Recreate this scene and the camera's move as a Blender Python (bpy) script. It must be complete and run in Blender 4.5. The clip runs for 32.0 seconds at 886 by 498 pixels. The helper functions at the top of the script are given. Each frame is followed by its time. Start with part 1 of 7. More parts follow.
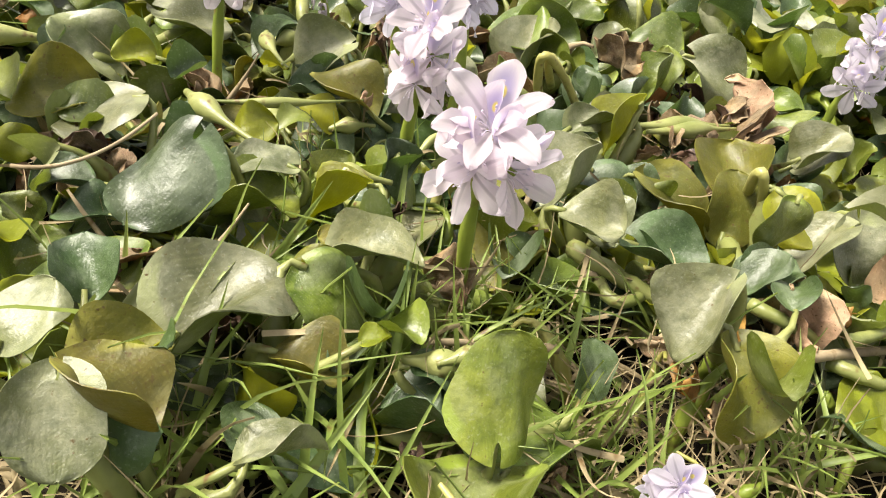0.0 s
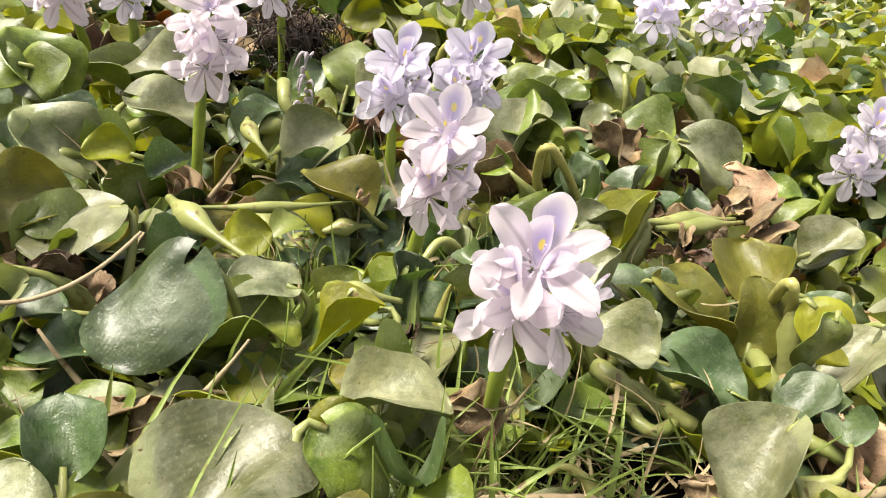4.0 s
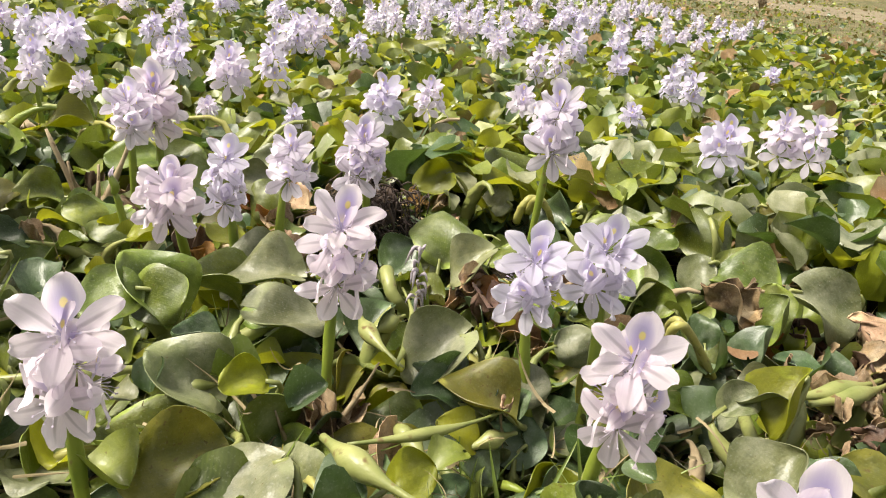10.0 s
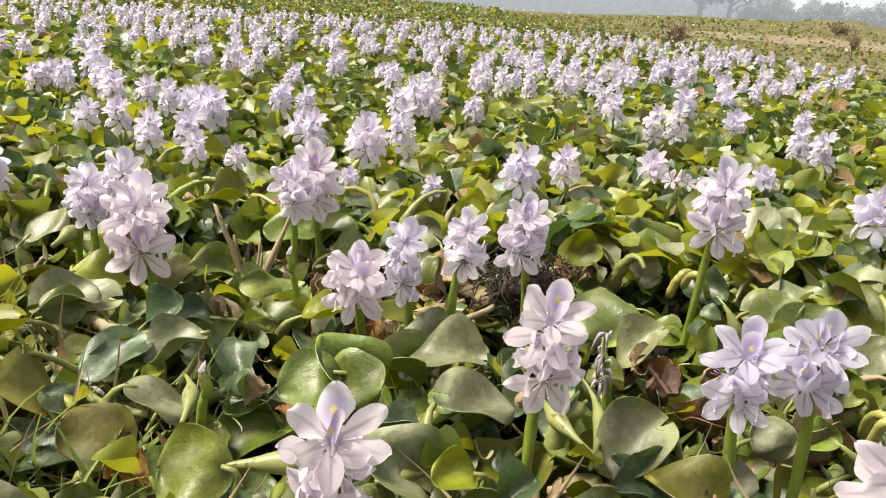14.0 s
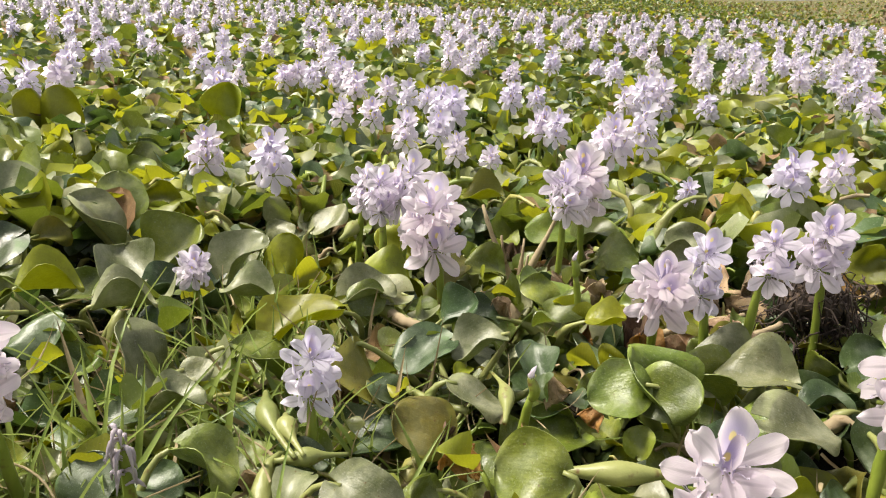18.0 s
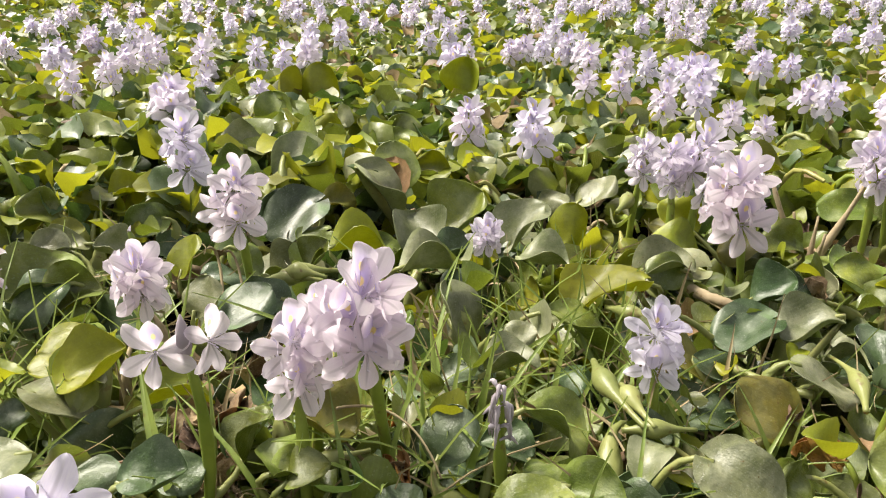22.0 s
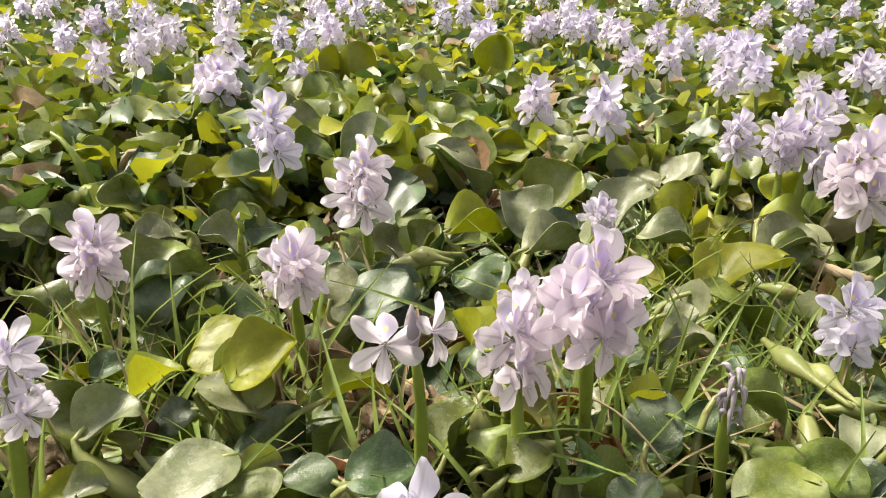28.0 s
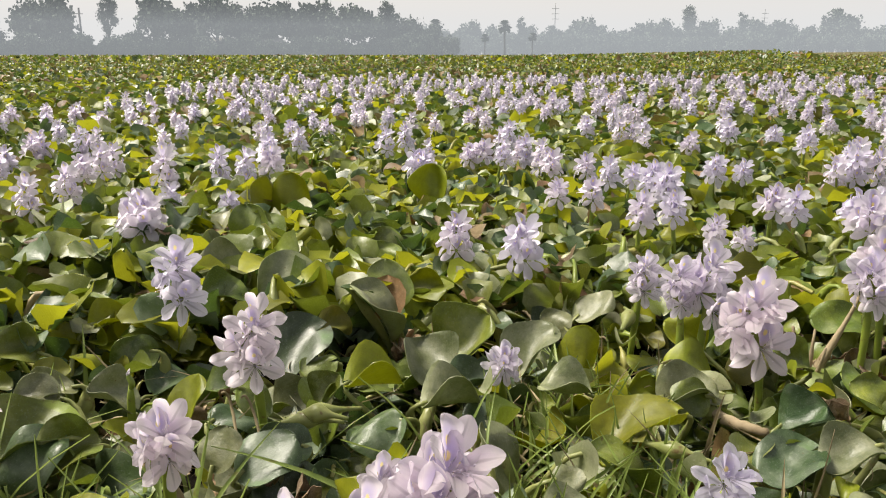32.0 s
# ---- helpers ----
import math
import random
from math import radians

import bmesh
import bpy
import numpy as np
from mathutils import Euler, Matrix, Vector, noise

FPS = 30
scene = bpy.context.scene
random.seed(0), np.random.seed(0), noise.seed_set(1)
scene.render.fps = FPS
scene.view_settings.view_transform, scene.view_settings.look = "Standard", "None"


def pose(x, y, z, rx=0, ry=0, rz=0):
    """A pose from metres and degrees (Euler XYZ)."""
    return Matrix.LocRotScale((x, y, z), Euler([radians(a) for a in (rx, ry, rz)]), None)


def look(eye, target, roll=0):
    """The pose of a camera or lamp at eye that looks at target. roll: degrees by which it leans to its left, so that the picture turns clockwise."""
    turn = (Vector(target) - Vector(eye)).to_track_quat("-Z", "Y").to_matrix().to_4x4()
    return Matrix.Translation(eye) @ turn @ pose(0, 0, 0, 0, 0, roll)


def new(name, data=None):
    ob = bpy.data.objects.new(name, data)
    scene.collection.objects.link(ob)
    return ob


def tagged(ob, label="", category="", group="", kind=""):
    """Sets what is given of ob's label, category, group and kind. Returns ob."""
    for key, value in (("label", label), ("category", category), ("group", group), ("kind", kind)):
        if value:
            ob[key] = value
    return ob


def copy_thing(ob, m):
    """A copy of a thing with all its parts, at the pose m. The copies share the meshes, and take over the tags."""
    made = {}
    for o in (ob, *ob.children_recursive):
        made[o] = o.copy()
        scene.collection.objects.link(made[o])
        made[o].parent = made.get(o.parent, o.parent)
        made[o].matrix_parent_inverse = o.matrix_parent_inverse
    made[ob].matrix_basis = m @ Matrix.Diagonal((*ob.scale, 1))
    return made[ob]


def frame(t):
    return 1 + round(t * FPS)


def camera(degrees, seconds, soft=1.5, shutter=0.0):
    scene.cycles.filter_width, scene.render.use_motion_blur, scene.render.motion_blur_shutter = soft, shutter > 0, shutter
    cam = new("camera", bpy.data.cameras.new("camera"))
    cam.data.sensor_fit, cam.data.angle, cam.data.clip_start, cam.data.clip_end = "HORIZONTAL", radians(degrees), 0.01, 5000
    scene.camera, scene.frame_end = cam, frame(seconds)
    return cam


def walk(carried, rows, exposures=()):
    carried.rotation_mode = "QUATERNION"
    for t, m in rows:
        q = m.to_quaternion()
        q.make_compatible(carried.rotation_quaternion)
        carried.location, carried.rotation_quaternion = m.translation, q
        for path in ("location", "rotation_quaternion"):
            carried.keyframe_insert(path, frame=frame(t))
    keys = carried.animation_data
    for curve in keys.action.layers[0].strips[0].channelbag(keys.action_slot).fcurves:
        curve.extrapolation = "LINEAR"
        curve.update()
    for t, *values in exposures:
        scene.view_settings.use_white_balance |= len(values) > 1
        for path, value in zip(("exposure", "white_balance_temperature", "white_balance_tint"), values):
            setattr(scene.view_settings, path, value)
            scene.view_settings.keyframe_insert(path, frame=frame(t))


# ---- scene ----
cam = camera(61.3, 32.0, soft=1.1)
METRES, EYE, TILT, LEAN, TURN = 0.8, 0.304, -33.0, -9.25, 0.0
ROWS = [
    (0.0, 0.0, 0.0, 0.0, 0.0, 0.0, -0.0),
    (0.5, -0.0071, 0.0066, 0.0085, 0.19, 0.7, 0.13),
    (1.0, -0.0118, 0.0135, 0.0158, -0.29, 1.41, 0.31),
    (1.5, -0.0202, 0.0207, 0.0232, -0.37, 1.46, -0.28),
    (2.0, -0.0268, 0.0277, 0.0335, -0.58, 2.35, -0.41),
    (2.5, -0.0346, 0.0356, 0.0417, -1.49, 2.87, -0.64),
    (3.0, -0.0387, 0.0407, 0.0489, -2.18, 3.21, -0.34),
    (3.5, -0.0432, 0.0476, 0.0533, -2.94, 3.37, -0.01),
    (5.5, -0.0673, 0.0683, 0.0859, -5.25, 4.87, 2.86),
    (6.0, -0.0786, 0.0725, 0.0981, -4.74, 5.91, 3.14),
    (6.5, -0.0863, 0.075, 0.1055, -4.46, 6.34, 3.53),
    (7.0, -0.0935, 0.0776, 0.115, -4.33, 7.05, 3.85),
    (7.5, -0.1006, 0.0792, 0.1215, -4.04, 7.5, 4.23),
    (8.0, -0.1098, 0.0799, 0.1295, -3.82, 8.34, 4.64),
    (8.5, -0.1216, 0.0806, 0.1358, -3.06, 9.07, 4.98),
    (9.0, -0.134, 0.0781, 0.1451, -2.6, 9.96, 5.19),
    (9.5, -0.1444, 0.076, 0.1518, -2.34, 10.76, 5.17),
    (10.0, -0.1546, 0.0758, 0.1574, -2.17, 11.34, 5.33),
    (10.5, -0.1688, 0.0757, 0.1646, -1.77, 11.82, 5.54),
    (11.0, -0.1802, 0.0741, 0.1709, -0.97, 12.06, 5.75),
    (11.5, -0.1952, 0.0698, 0.1738, 0.21, 12.13, 5.5),
    (12.0, -0.2099, 0.0682, 0.1789, 0.93, 12.63, 5.15),
    (12.5, -0.2281, 0.0665, 0.1867, 1.82, 13.27, 4.75),
    (13.0, -0.2408, 0.0672, 0.1915, 2.18, 14.0, 4.46),
    (13.5, -0.2494, 0.0624, 0.2011, 2.53, 15.14, 4.14),
    (15.5, -0.3263, 0.0516, 0.2146, 7.44, 15.39, 1.38),
    (16.0, -0.3447, 0.0522, 0.2132, 8.9, 14.9, 0.41),
    (16.5, -0.3658, 0.0511, 0.2197, 10.79, 15.05, -0.85),
    (17.0, -0.3815, 0.044, 0.22, 12.51, 15.28, -1.29),
    (17.5, -0.389, 0.035, 0.2232, 13.55, 15.67, -1.75),
    (18.0, -0.4033, 0.0323, 0.2209, 15.42, 14.94, -2.23),
    (18.5, -0.4214, 0.025, 0.2233, 16.81, 14.67, -3.44),
    (19.0, -0.446, 0.018, 0.2242, 19.33, 14.48, -3.96),
    (19.5, -0.4526, 0.0126, 0.2226, 21.06, 14.5, -4.01),
    (20.0, -0.4692, 0.0069, 0.2224, 23.12, 14.43, -4.8),
    (20.5, -0.4892, 0.0029, 0.2193, 24.37, 13.84, -5.54),
    (21.0, -0.5074, 0.0027, 0.2127, 25.57, 13.14, -5.88),
    (21.5, -0.5282, -0.0031, 0.2081, 27.06, 12.91, -6.46),
    (22.0, -0.5505, -0.0073, 0.2004, 27.88, 12.32, -7.23),
    (22.5, -0.5672, -0.0085, 0.1942, 29.08, 11.74, -8.12),
    (23.0, -0.5909, -0.018, 0.1809, 30.13, 10.82, -9.14),
    (23.5, -0.6107, -0.024, 0.1693, 31.14, 9.95, -10.14),
    (24.0, -0.632, -0.0294, 0.1586, 31.94, 9.21, -10.73),
    (24.5, -0.6461, -0.0348, 0.1522, 31.9, 8.69, -11.26),
    (25.0, -0.6593, -0.0398, 0.1522, 30.76, 9.1, -10.71),
    (25.5, -0.6801, -0.0469, 0.153, 28.64, 8.9, -9.11),
    (27.5, -0.7248, -0.0699, 0.1805, 26.6, 11.2, -6.67),
    (28.0, -0.7291, -0.0713, 0.1857, 25.66, 11.13, -5.5),
    (28.5, -0.7302, -0.0727, 0.1942, 25.28, 11.78, -4.49),
    (29.0, -0.7291, -0.07, 0.2025, 25.26, 12.85, -4.0),
    (29.5, -0.7232, -0.0724, 0.2107, 25.26, 14.3, -4.22),
    (30.0, -0.711, -0.072, 0.222, 24.72, 15.88, -4.11),
    (30.5, -0.702, -0.0673, 0.2241, 24.37, 16.58, -3.64),
    (31.0, -0.6796, -0.0539, 0.23, 23.38, 17.19, -3.87),
    (31.5, -0.6644, -0.0517, 0.2355, 23.25, 17.59, -4.43),
    (32.0, -0.6558, -0.051, 0.2495, 23.18, 19.29, -4.39),
]
walk(cam, [(t, pose(0, 0, EYE, TILT, LEAN, TURN) @ pose(METRES * x, METRES * y, METRES * z, 90 + pitch, roll, yaw)) for t, x, y, z, yaw, pitch, roll in ROWS],
     [(0, 1.06), (6, 0.96), (9, 0.85), (13, 0.75), (19, 0.74), (23, 0.86), (25, 0.92), (28, 0.84), (30, 0.83), (31, 0.71), (32, 0.44)])

# ---------------------------------------------------------------- light
world = bpy.data.worlds.new("hazy_sky")
scene.world = world
world.use_nodes = True
wn, wl = world.node_tree.nodes, world.node_tree.links
SUN_EL, SUN_AZ = radians(58), radians(88)      # azimuth counted to the left of +y
sky = wn.new("ShaderNodeTexSky")
sky.sky_type = "NISHITA"
sky.sun_disc = False
sky.sun_elevation, sky.sun_rotation = SUN_EL, -SUN_AZ
sky.dust_density, sky.air_density, sky.ozone_density = 6.0, 1.0, 0.6
veil = wn.new("ShaderNodeMix")                 # thin bright cloud over the whole sky
veil.data_type = "RGBA"
veil.inputs[0].default_value = 0.62
haze = wn.new("ShaderNodeMix")                 # brighter toward the horizon
haze.data_type = "RGBA"
haze.inputs[6].default_value, haze.inputs[7].default_value = (14.2, 13.5, 12.8, 1), (6.9, 6.7, 6.6, 1)
aim, lift_, spread = wn.new("ShaderNodeTexCoord"), wn.new("ShaderNodeSeparateXYZ"), wn.new("ShaderNodeMapRange")
spread.inputs[1].default_value, spread.inputs[2].default_value = 0.0, 0.45
wl.new(aim.outputs["Generated"], lift_.inputs[0])
wl.new(lift_.outputs[2], spread.inputs[0])
wl.new(spread.outputs[0], haze.inputs[0])
wl.new(haze.outputs[2], veil.inputs[7])
wl.new(sky.outputs[0], veil.inputs[6])
wl.new(veil.outputs[2], wn["Background"].inputs[0])
wn["Background"].inputs[1].default_value = 0.070

sun = new("sun", bpy.data.lights.new("sun", "SUN"))
sun.data.energy, sun.data.angle, sun.data.color = 5.2, radians(22), (1.0, 0.925, 0.805)
sun.matrix_basis = look((0, 0, 0), (math.sin(SUN_AZ) * math.cos(SUN_EL), -math.cos(SUN_AZ) * math.cos(SUN_EL), -math.sin(SUN_EL)))


# ---------------------------------------------------------------- materials
def material(name):
    m = bpy.data.materials.new(name)
    m.use_nodes = True
    return m, m.node_tree.nodes, m.node_tree.links, m.node_tree.nodes["Principled BSDF"]


def mix(n, l, fac, a, b, mode="MIX"):
    """A colour mix; fac, a and b are sockets or values."""
    x = n.new("ShaderNodeMix")
    x.data_type, x.blend_type = "RGBA", mode
    for slot, v in ((0, fac), (6, a), (7, b)):
        if hasattr(v, "is_linked"):
            l.new(v, x.inputs[slot])
        else:
            x.inputs[slot].default_value = v if slot == 0 else (*v, 1)
    return x.outputs[2]


def ramp(n, l, src, lo, hi):
    r = n.new("ShaderNodeMapRange")
    r.inputs[1].default_value, r.inputs[2].default_value = lo, hi
    l.new(src, r.inputs[0])
    return r.outputs[0]


def tex(n, l, co, scale, detail=3.0, rough=0.55):
    t = n.new("ShaderNodeTexNoise")
    t.inputs["Scale"].default_value, t.inputs["Detail"].default_value, t.inputs["Roughness"].default_value = scale, detail, rough
    l.new(co, t.inputs["Vector"])
    return t.outputs[0]


def shifted(n, l, scale=(1, 1, 1), per_island=False):
    """Object coordinates, moved by a chance amount for each object or loose piece, and that chance."""
    tc = n.new("ShaderNodeTexCoord")
    if per_island:
        chance = n.new("ShaderNodeNewGeometry").outputs["Random Per Island"]
    else:
        chance = n.new("ShaderNodeObjectInfo").outputs["Random"]
    mul = n.new("ShaderNodeMath")
    mul.operation = "MULTIPLY"
    mul.inputs[1].default_value = 37.0
    l.new(chance, mul.inputs[0])
    mp = n.new("ShaderNodeMapping")
    mp.inputs["Scale"].default_value = scale
    l.new(tc.outputs["Object"], mp.inputs["Vector"])
    l.new(mul.outputs[0], mp.inputs["Location"])
    return mp.outputs[0], chance, tc.outputs["Object"]


def bump(n, l, height, bsdf, strength, distance=0.01):
    b = n.new("ShaderNodeBump")
    b.inputs["Strength"].default_value, b.inputs["Distance"].default_value = strength, distance
    l.new(height, b.inputs["Height"])
    l.new(b.outputs[0], bsdf.inputs["Normal"])


def thin(m, n, l, bsdf, colour, share):
    """Lets part of the light through a thin leaf or petal."""
    tr = n.new("ShaderNodeBsdfTranslucent")
    if hasattr(colour, "is_linked"):
        l.new(colour, tr.inputs[0])
    else:
        tr.inputs[0].default_value = (*colour, 1)
    ms = n.new("ShaderNodeMixShader")
    ms.inputs[0].default_value = share
    l.new(bsdf.outputs[0], ms.inputs[1])
    l.new(tr.outputs[0], ms.inputs[2])
    l.new(ms.outputs[0], n["Material Output"].inputs[0])


def leaf_ribs(n, l, plain):
    """Fine ribs that start at the stalk, bow out with the blade's edge and meet at its tip: -1 to 1."""
    def calc(op, a, b=None, c=None):
        x = n.new("ShaderNodeMath")
        x.operation = op
        for i, v in enumerate((a, b, c)):
            if v is None:
                continue
            if hasattr(v, "is_linked"):
                l.new(v, x.inputs[i])
            else:
                x.inputs[i].default_value = v
        return x.outputs[0]
    xyz = n.new("ShaderNodeSeparateXYZ")
    l.new(plain, xyz.inputs[0])
    mid = calc("SUBTRACT", xyz.outputs[1], 0.5)
    half = calc("SQRT", calc("MAXIMUM", calc("SUBTRACT", 0.27, calc("MULTIPLY", mid, mid)), 0.02))
    return calc("SINE", calc("MULTIPLY", calc("DIVIDE", xyz.outputs[0], half), 62.0))


def leaf_material(name, dark, light, dust, dusty, spots, rough=0.34, per_island=False, unit=1.0, through_share=0.17, glow=(0.30, 0.38, 0.03)):
    """Waxy blade: two greens, pale dust, brown specks, fine lengthwise veins. unit: size of a blade in object units."""
    m, n, l, b = material(name)
    co, chance, plain = shifted(n, l, (1 / unit,) * 3, per_island)
    base = mix(n, l, ramp(n, l, tex(n, l, co, 1.6), 0.3, 0.7), dark, light)
    hue = n.new("ShaderNodeHueSaturation")
    l.new(base, hue.inputs["Color"])
    hv = n.new("ShaderNodeMapRange")
    hv.inputs[3].default_value, hv.inputs[4].default_value = 0.6, 1.35
    l.new(chance, hv.inputs[0])
    l.new(hv.outputs[0], hue.inputs["Value"])
    frac = n.new("ShaderNodeMath")
    frac.operation = "FRACT"
    m7 = n.new("ShaderNodeMath")
    m7.operation = "MULTIPLY"
    m7.inputs[1].default_value = 7.31
    l.new(chance, m7.inputs[0])
    l.new(m7.outputs[0], frac.inputs[0])
    hh = n.new("ShaderNodeMapRange")
    hh.inputs[3].default_value, hh.inputs[4].default_value = 0.470, 0.507
    l.new(frac.outputs[0], hh.inputs[0])
    l.new(hh.outputs[0], hue.inputs["Hue"])
    veins = n.new("ShaderNodeTexWave")
    veins.inputs["Scale"].default_value, veins.inputs["Distortion"].default_value = 9.0, 1.2
    veins.inputs["Detail"].default_value = 1.0
    l.new(co, veins.inputs["Vector"])
    c = mix(n, l, ramp(n, l, veins.outputs[1], 0.3, 6.0), hue.outputs[0], tuple(min(1, 1.5 * v) for v in light))
    film = tex(n, l, co, 2.2, 3, 0.5)
    c = mix(n, l, ramp(n, l, film, 0.62 - 0.42 * dusty, 1.05 - 0.3 * dusty), c, dust)
    mott = tex(n, l, co, 8.0, 7, 0.72)
    c = mix(n, l, 0.50 if per_island else 0.78, c, mix(n, l, ramp(n, l, mott, 0.3, 0.7), (0.45, 0.50, 0.42), (1.34, 1.30, 1.26)), "MULTIPLY")
    if not per_island:
        off = n.new("ShaderNodeVectorMath")
        off.operation = "SUBTRACT"
        off.inputs[1].default_value = (0, 0.5, 0)
        l.new(plain, off.inputs[0])
        flat = n.new("ShaderNodeVectorMath")
        flat.operation = "MULTIPLY"
        flat.inputs[1].default_value = (1, 1, 0)
        l.new(off.outputs[0], flat.inputs[0])
        rim = n.new("ShaderNodeVectorMath")
        rim.operation = "LENGTH"
        l.new(flat.outputs[0], rim.inputs[0])
        edge = n.new("ShaderNodeMath")
        edge.operation = "MULTIPLY"
        l.new(ramp(n, l, rim.outputs["Value"], 0.478, 0.51), edge.inputs[0])
        l.new(ramp(n, l, film, 0.45, 0.7), edge.inputs[1])
        c = mix(n, l, edge.outputs[0], c, tuple(min(1, 1.6 * v) for v in light))
    grit = tex(n, l, co, 34.0, 2.0)
    c = mix(n, l, ramp(n, l, grit, 0.58, 0.92), c, dust)
    speck = tex(n, l, co, 16.0, 2.5)
    c = mix(n, l, ramp(n, l, speck, 0.72 - 0.11 * spots, 0.80 - 0.10 * spots), c, (0.09, 0.052, 0.016))
    l.new(c, b.inputs["Base Color"])
    rr = n.new("ShaderNodeMapRange")
    rr.inputs[3].default_value, rr.inputs[4].default_value = rough - 0.10, rough + 0.26
    l.new(film, rr.inputs[0])
    l.new(rr.outputs[0], b.inputs["Roughness"])
    b.inputs["Specular IOR Level"].default_value = 0.5
    b.inputs["Coat Weight"].default_value, b.inputs["Coat Roughness"].default_value = 0.12, 0.34
    relief = tex(n, l, co, 3.8, 6, 0.62)
    if not per_island:
        ribs = leaf_ribs(n, l, plain)
        both = n.new("ShaderNodeMath")
        both.operation = "MULTIPLY_ADD"
        both.inputs[1].default_value = 0.010
        l.new(ribs, both.inputs[0])
        l.new(relief, both.inputs[2])
        relief = both.outputs[0]
    bump(n, l, relief, b, 0.58, 0.0025)
    thin(m, n, l, b, glow, through_share)
    return m


LEAF = {
    "green": leaf_material("leaf_green", (0.064, 0.106, 0.011), (0.148, 0.194, 0.024), (0.30, 0.33, 0.18), 0.30, 0.5),
    "dark": leaf_material("leaf_dark", (0.030, 0.062, 0.018), (0.068, 0.112, 0.040), (0.24, 0.28, 0.20), 0.38, 0.2, 0.32, through_share=0.15, glow=(0.14, 0.24, 0.03)),
    "yellow": leaf_material("leaf_yellow", (0.130, 0.165, 0.008), (0.235, 0.265, 0.014), (0.30, 0.31, 0.09), 0.10, 0.55, 0.36, through_share=0.4, glow=(0.48, 0.50, 0.02)),
    "olive": leaf_material("leaf_olive", (0.100, 0.112, 0.014), (0.180, 0.172, 0.023), (0.26, 0.26, 0.12), 0.20, 0.95, 0.42, through_share=0.3, glow=(0.40, 0.36, 0.02)),
    "pale": leaf_material("leaf_pale", (0.104, 0.128, 0.050), (0.180, 0.197, 0.090), (0.34, 0.345, 0.245), 0.56, 0.45, 0.34, through_share=0.2),
    "brown": leaf_material("leaf_brown", (0.060, 0.036, 0.018), (0.330, 0.225, 0.110), (0.44, 0.36, 0.24), 0.45, 0.8, 0.7, through_share=0.12, glow=(0.4, 0.16, 0.02)),
}
DEAD = [LEAF["brown"],
        leaf_material("leaf_straw", (0.22, 0.150, 0.075), (0.46, 0.345, 0.20), (0.52, 0.43, 0.30), 0.3, 0.9, 0.75, through_share=0.15, glow=(0.5, 0.3, 0.1)),
        leaf_material("leaf_rotten", (0.034, 0.020, 0.012), (0.120, 0.070, 0.042), (0.24, 0.16, 0.11), 0.15, 0.9, 0.6, through_share=0.05, glow=(0.3, 0.1, 0.03)),
        leaf_material("leaf_rust", (0.15, 0.075, 0.018), (0.36, 0.19, 0.040), (0.40, 0.30, 0.15), 0.15, 1.0, 0.6, through_share=0.25, glow=(0.6, 0.3, 0.03))]
DEAD_FIELD = [leaf_material("field_" + name, low_, high_, (0.48, 0.40, 0.28), 0.25, 0.8, 0.7, per_island=True, unit=0.05, through_share=0.15, glow=(0.45, 0.25, 0.07))
              for name, low_, high_ in (("crisp", (0.07, 0.042, 0.020), (0.30, 0.20, 0.10)), ("straw", (0.22, 0.155, 0.075), (0.44, 0.335, 0.19)),
                                        ("rotten", (0.036, 0.022, 0.013), (0.13, 0.078, 0.046)), ("rust", (0.16, 0.085, 0.018), (0.34, 0.19, 0.040)))]
FIELD_LEAVES = [
    leaf_material("field_green", (0.066, 0.106, 0.011), (0.150, 0.194, 0.024), (0.30, 0.32, 0.17), 0.27, 0.3, 0.34, per_island=True, unit=0.07, glow=(0.30, 0.38, 0.03)),
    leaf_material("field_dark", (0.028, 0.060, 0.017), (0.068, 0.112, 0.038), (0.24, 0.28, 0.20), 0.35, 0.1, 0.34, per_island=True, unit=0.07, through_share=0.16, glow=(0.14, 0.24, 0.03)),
    leaf_material("field_yellow", (0.148, 0.184, 0.009), (0.258, 0.292, 0.016), (0.33, 0.34, 0.11), 0.12, 0.4, 0.4, per_island=True, unit=0.07, through_share=0.38, glow=(0.46, 0.47, 0.02)),
    leaf_material("field_pale", (0.110, 0.138, 0.052), (0.190, 0.212, 0.092), (0.39, 0.39, 0.28), 0.62, 0.3, 0.34, per_island=True, unit=0.07, through_share=0.2),
    leaf_material("field_brown", (0.100, 0.060, 0.020), (0.250, 0.168, 0.064), (0.38, 0.30, 0.18), 0.30, 0.8, 0.7, per_island=True, unit=0.07, through_share=0.1),
]


def stalk_material(name, a, b_, rough=0.42, share=0.12):
    m, n, l, b = material(name)
    co, chance, plain = shifted(n, l)
    c = mix(n, l, ramp(n, l, tex(n, l, co, 26, 4), 0.3, 0.72), a, b_)
    c = mix(n, l, ramp(n, l, tex(n, l, co, 120, 2), 0.62, 0.74), c, (0.14, 0.085, 0.03))
    l.new(c, b.inputs["Base Color"])
    b.inputs["Roughness"].default_value = rough
    bump(n, l, tex(n, l, co, 180, 3), b, 0.3, 0.002)
    thin(m, n, l, b, tuple(1.4 * v for v in b_), share)
    return m


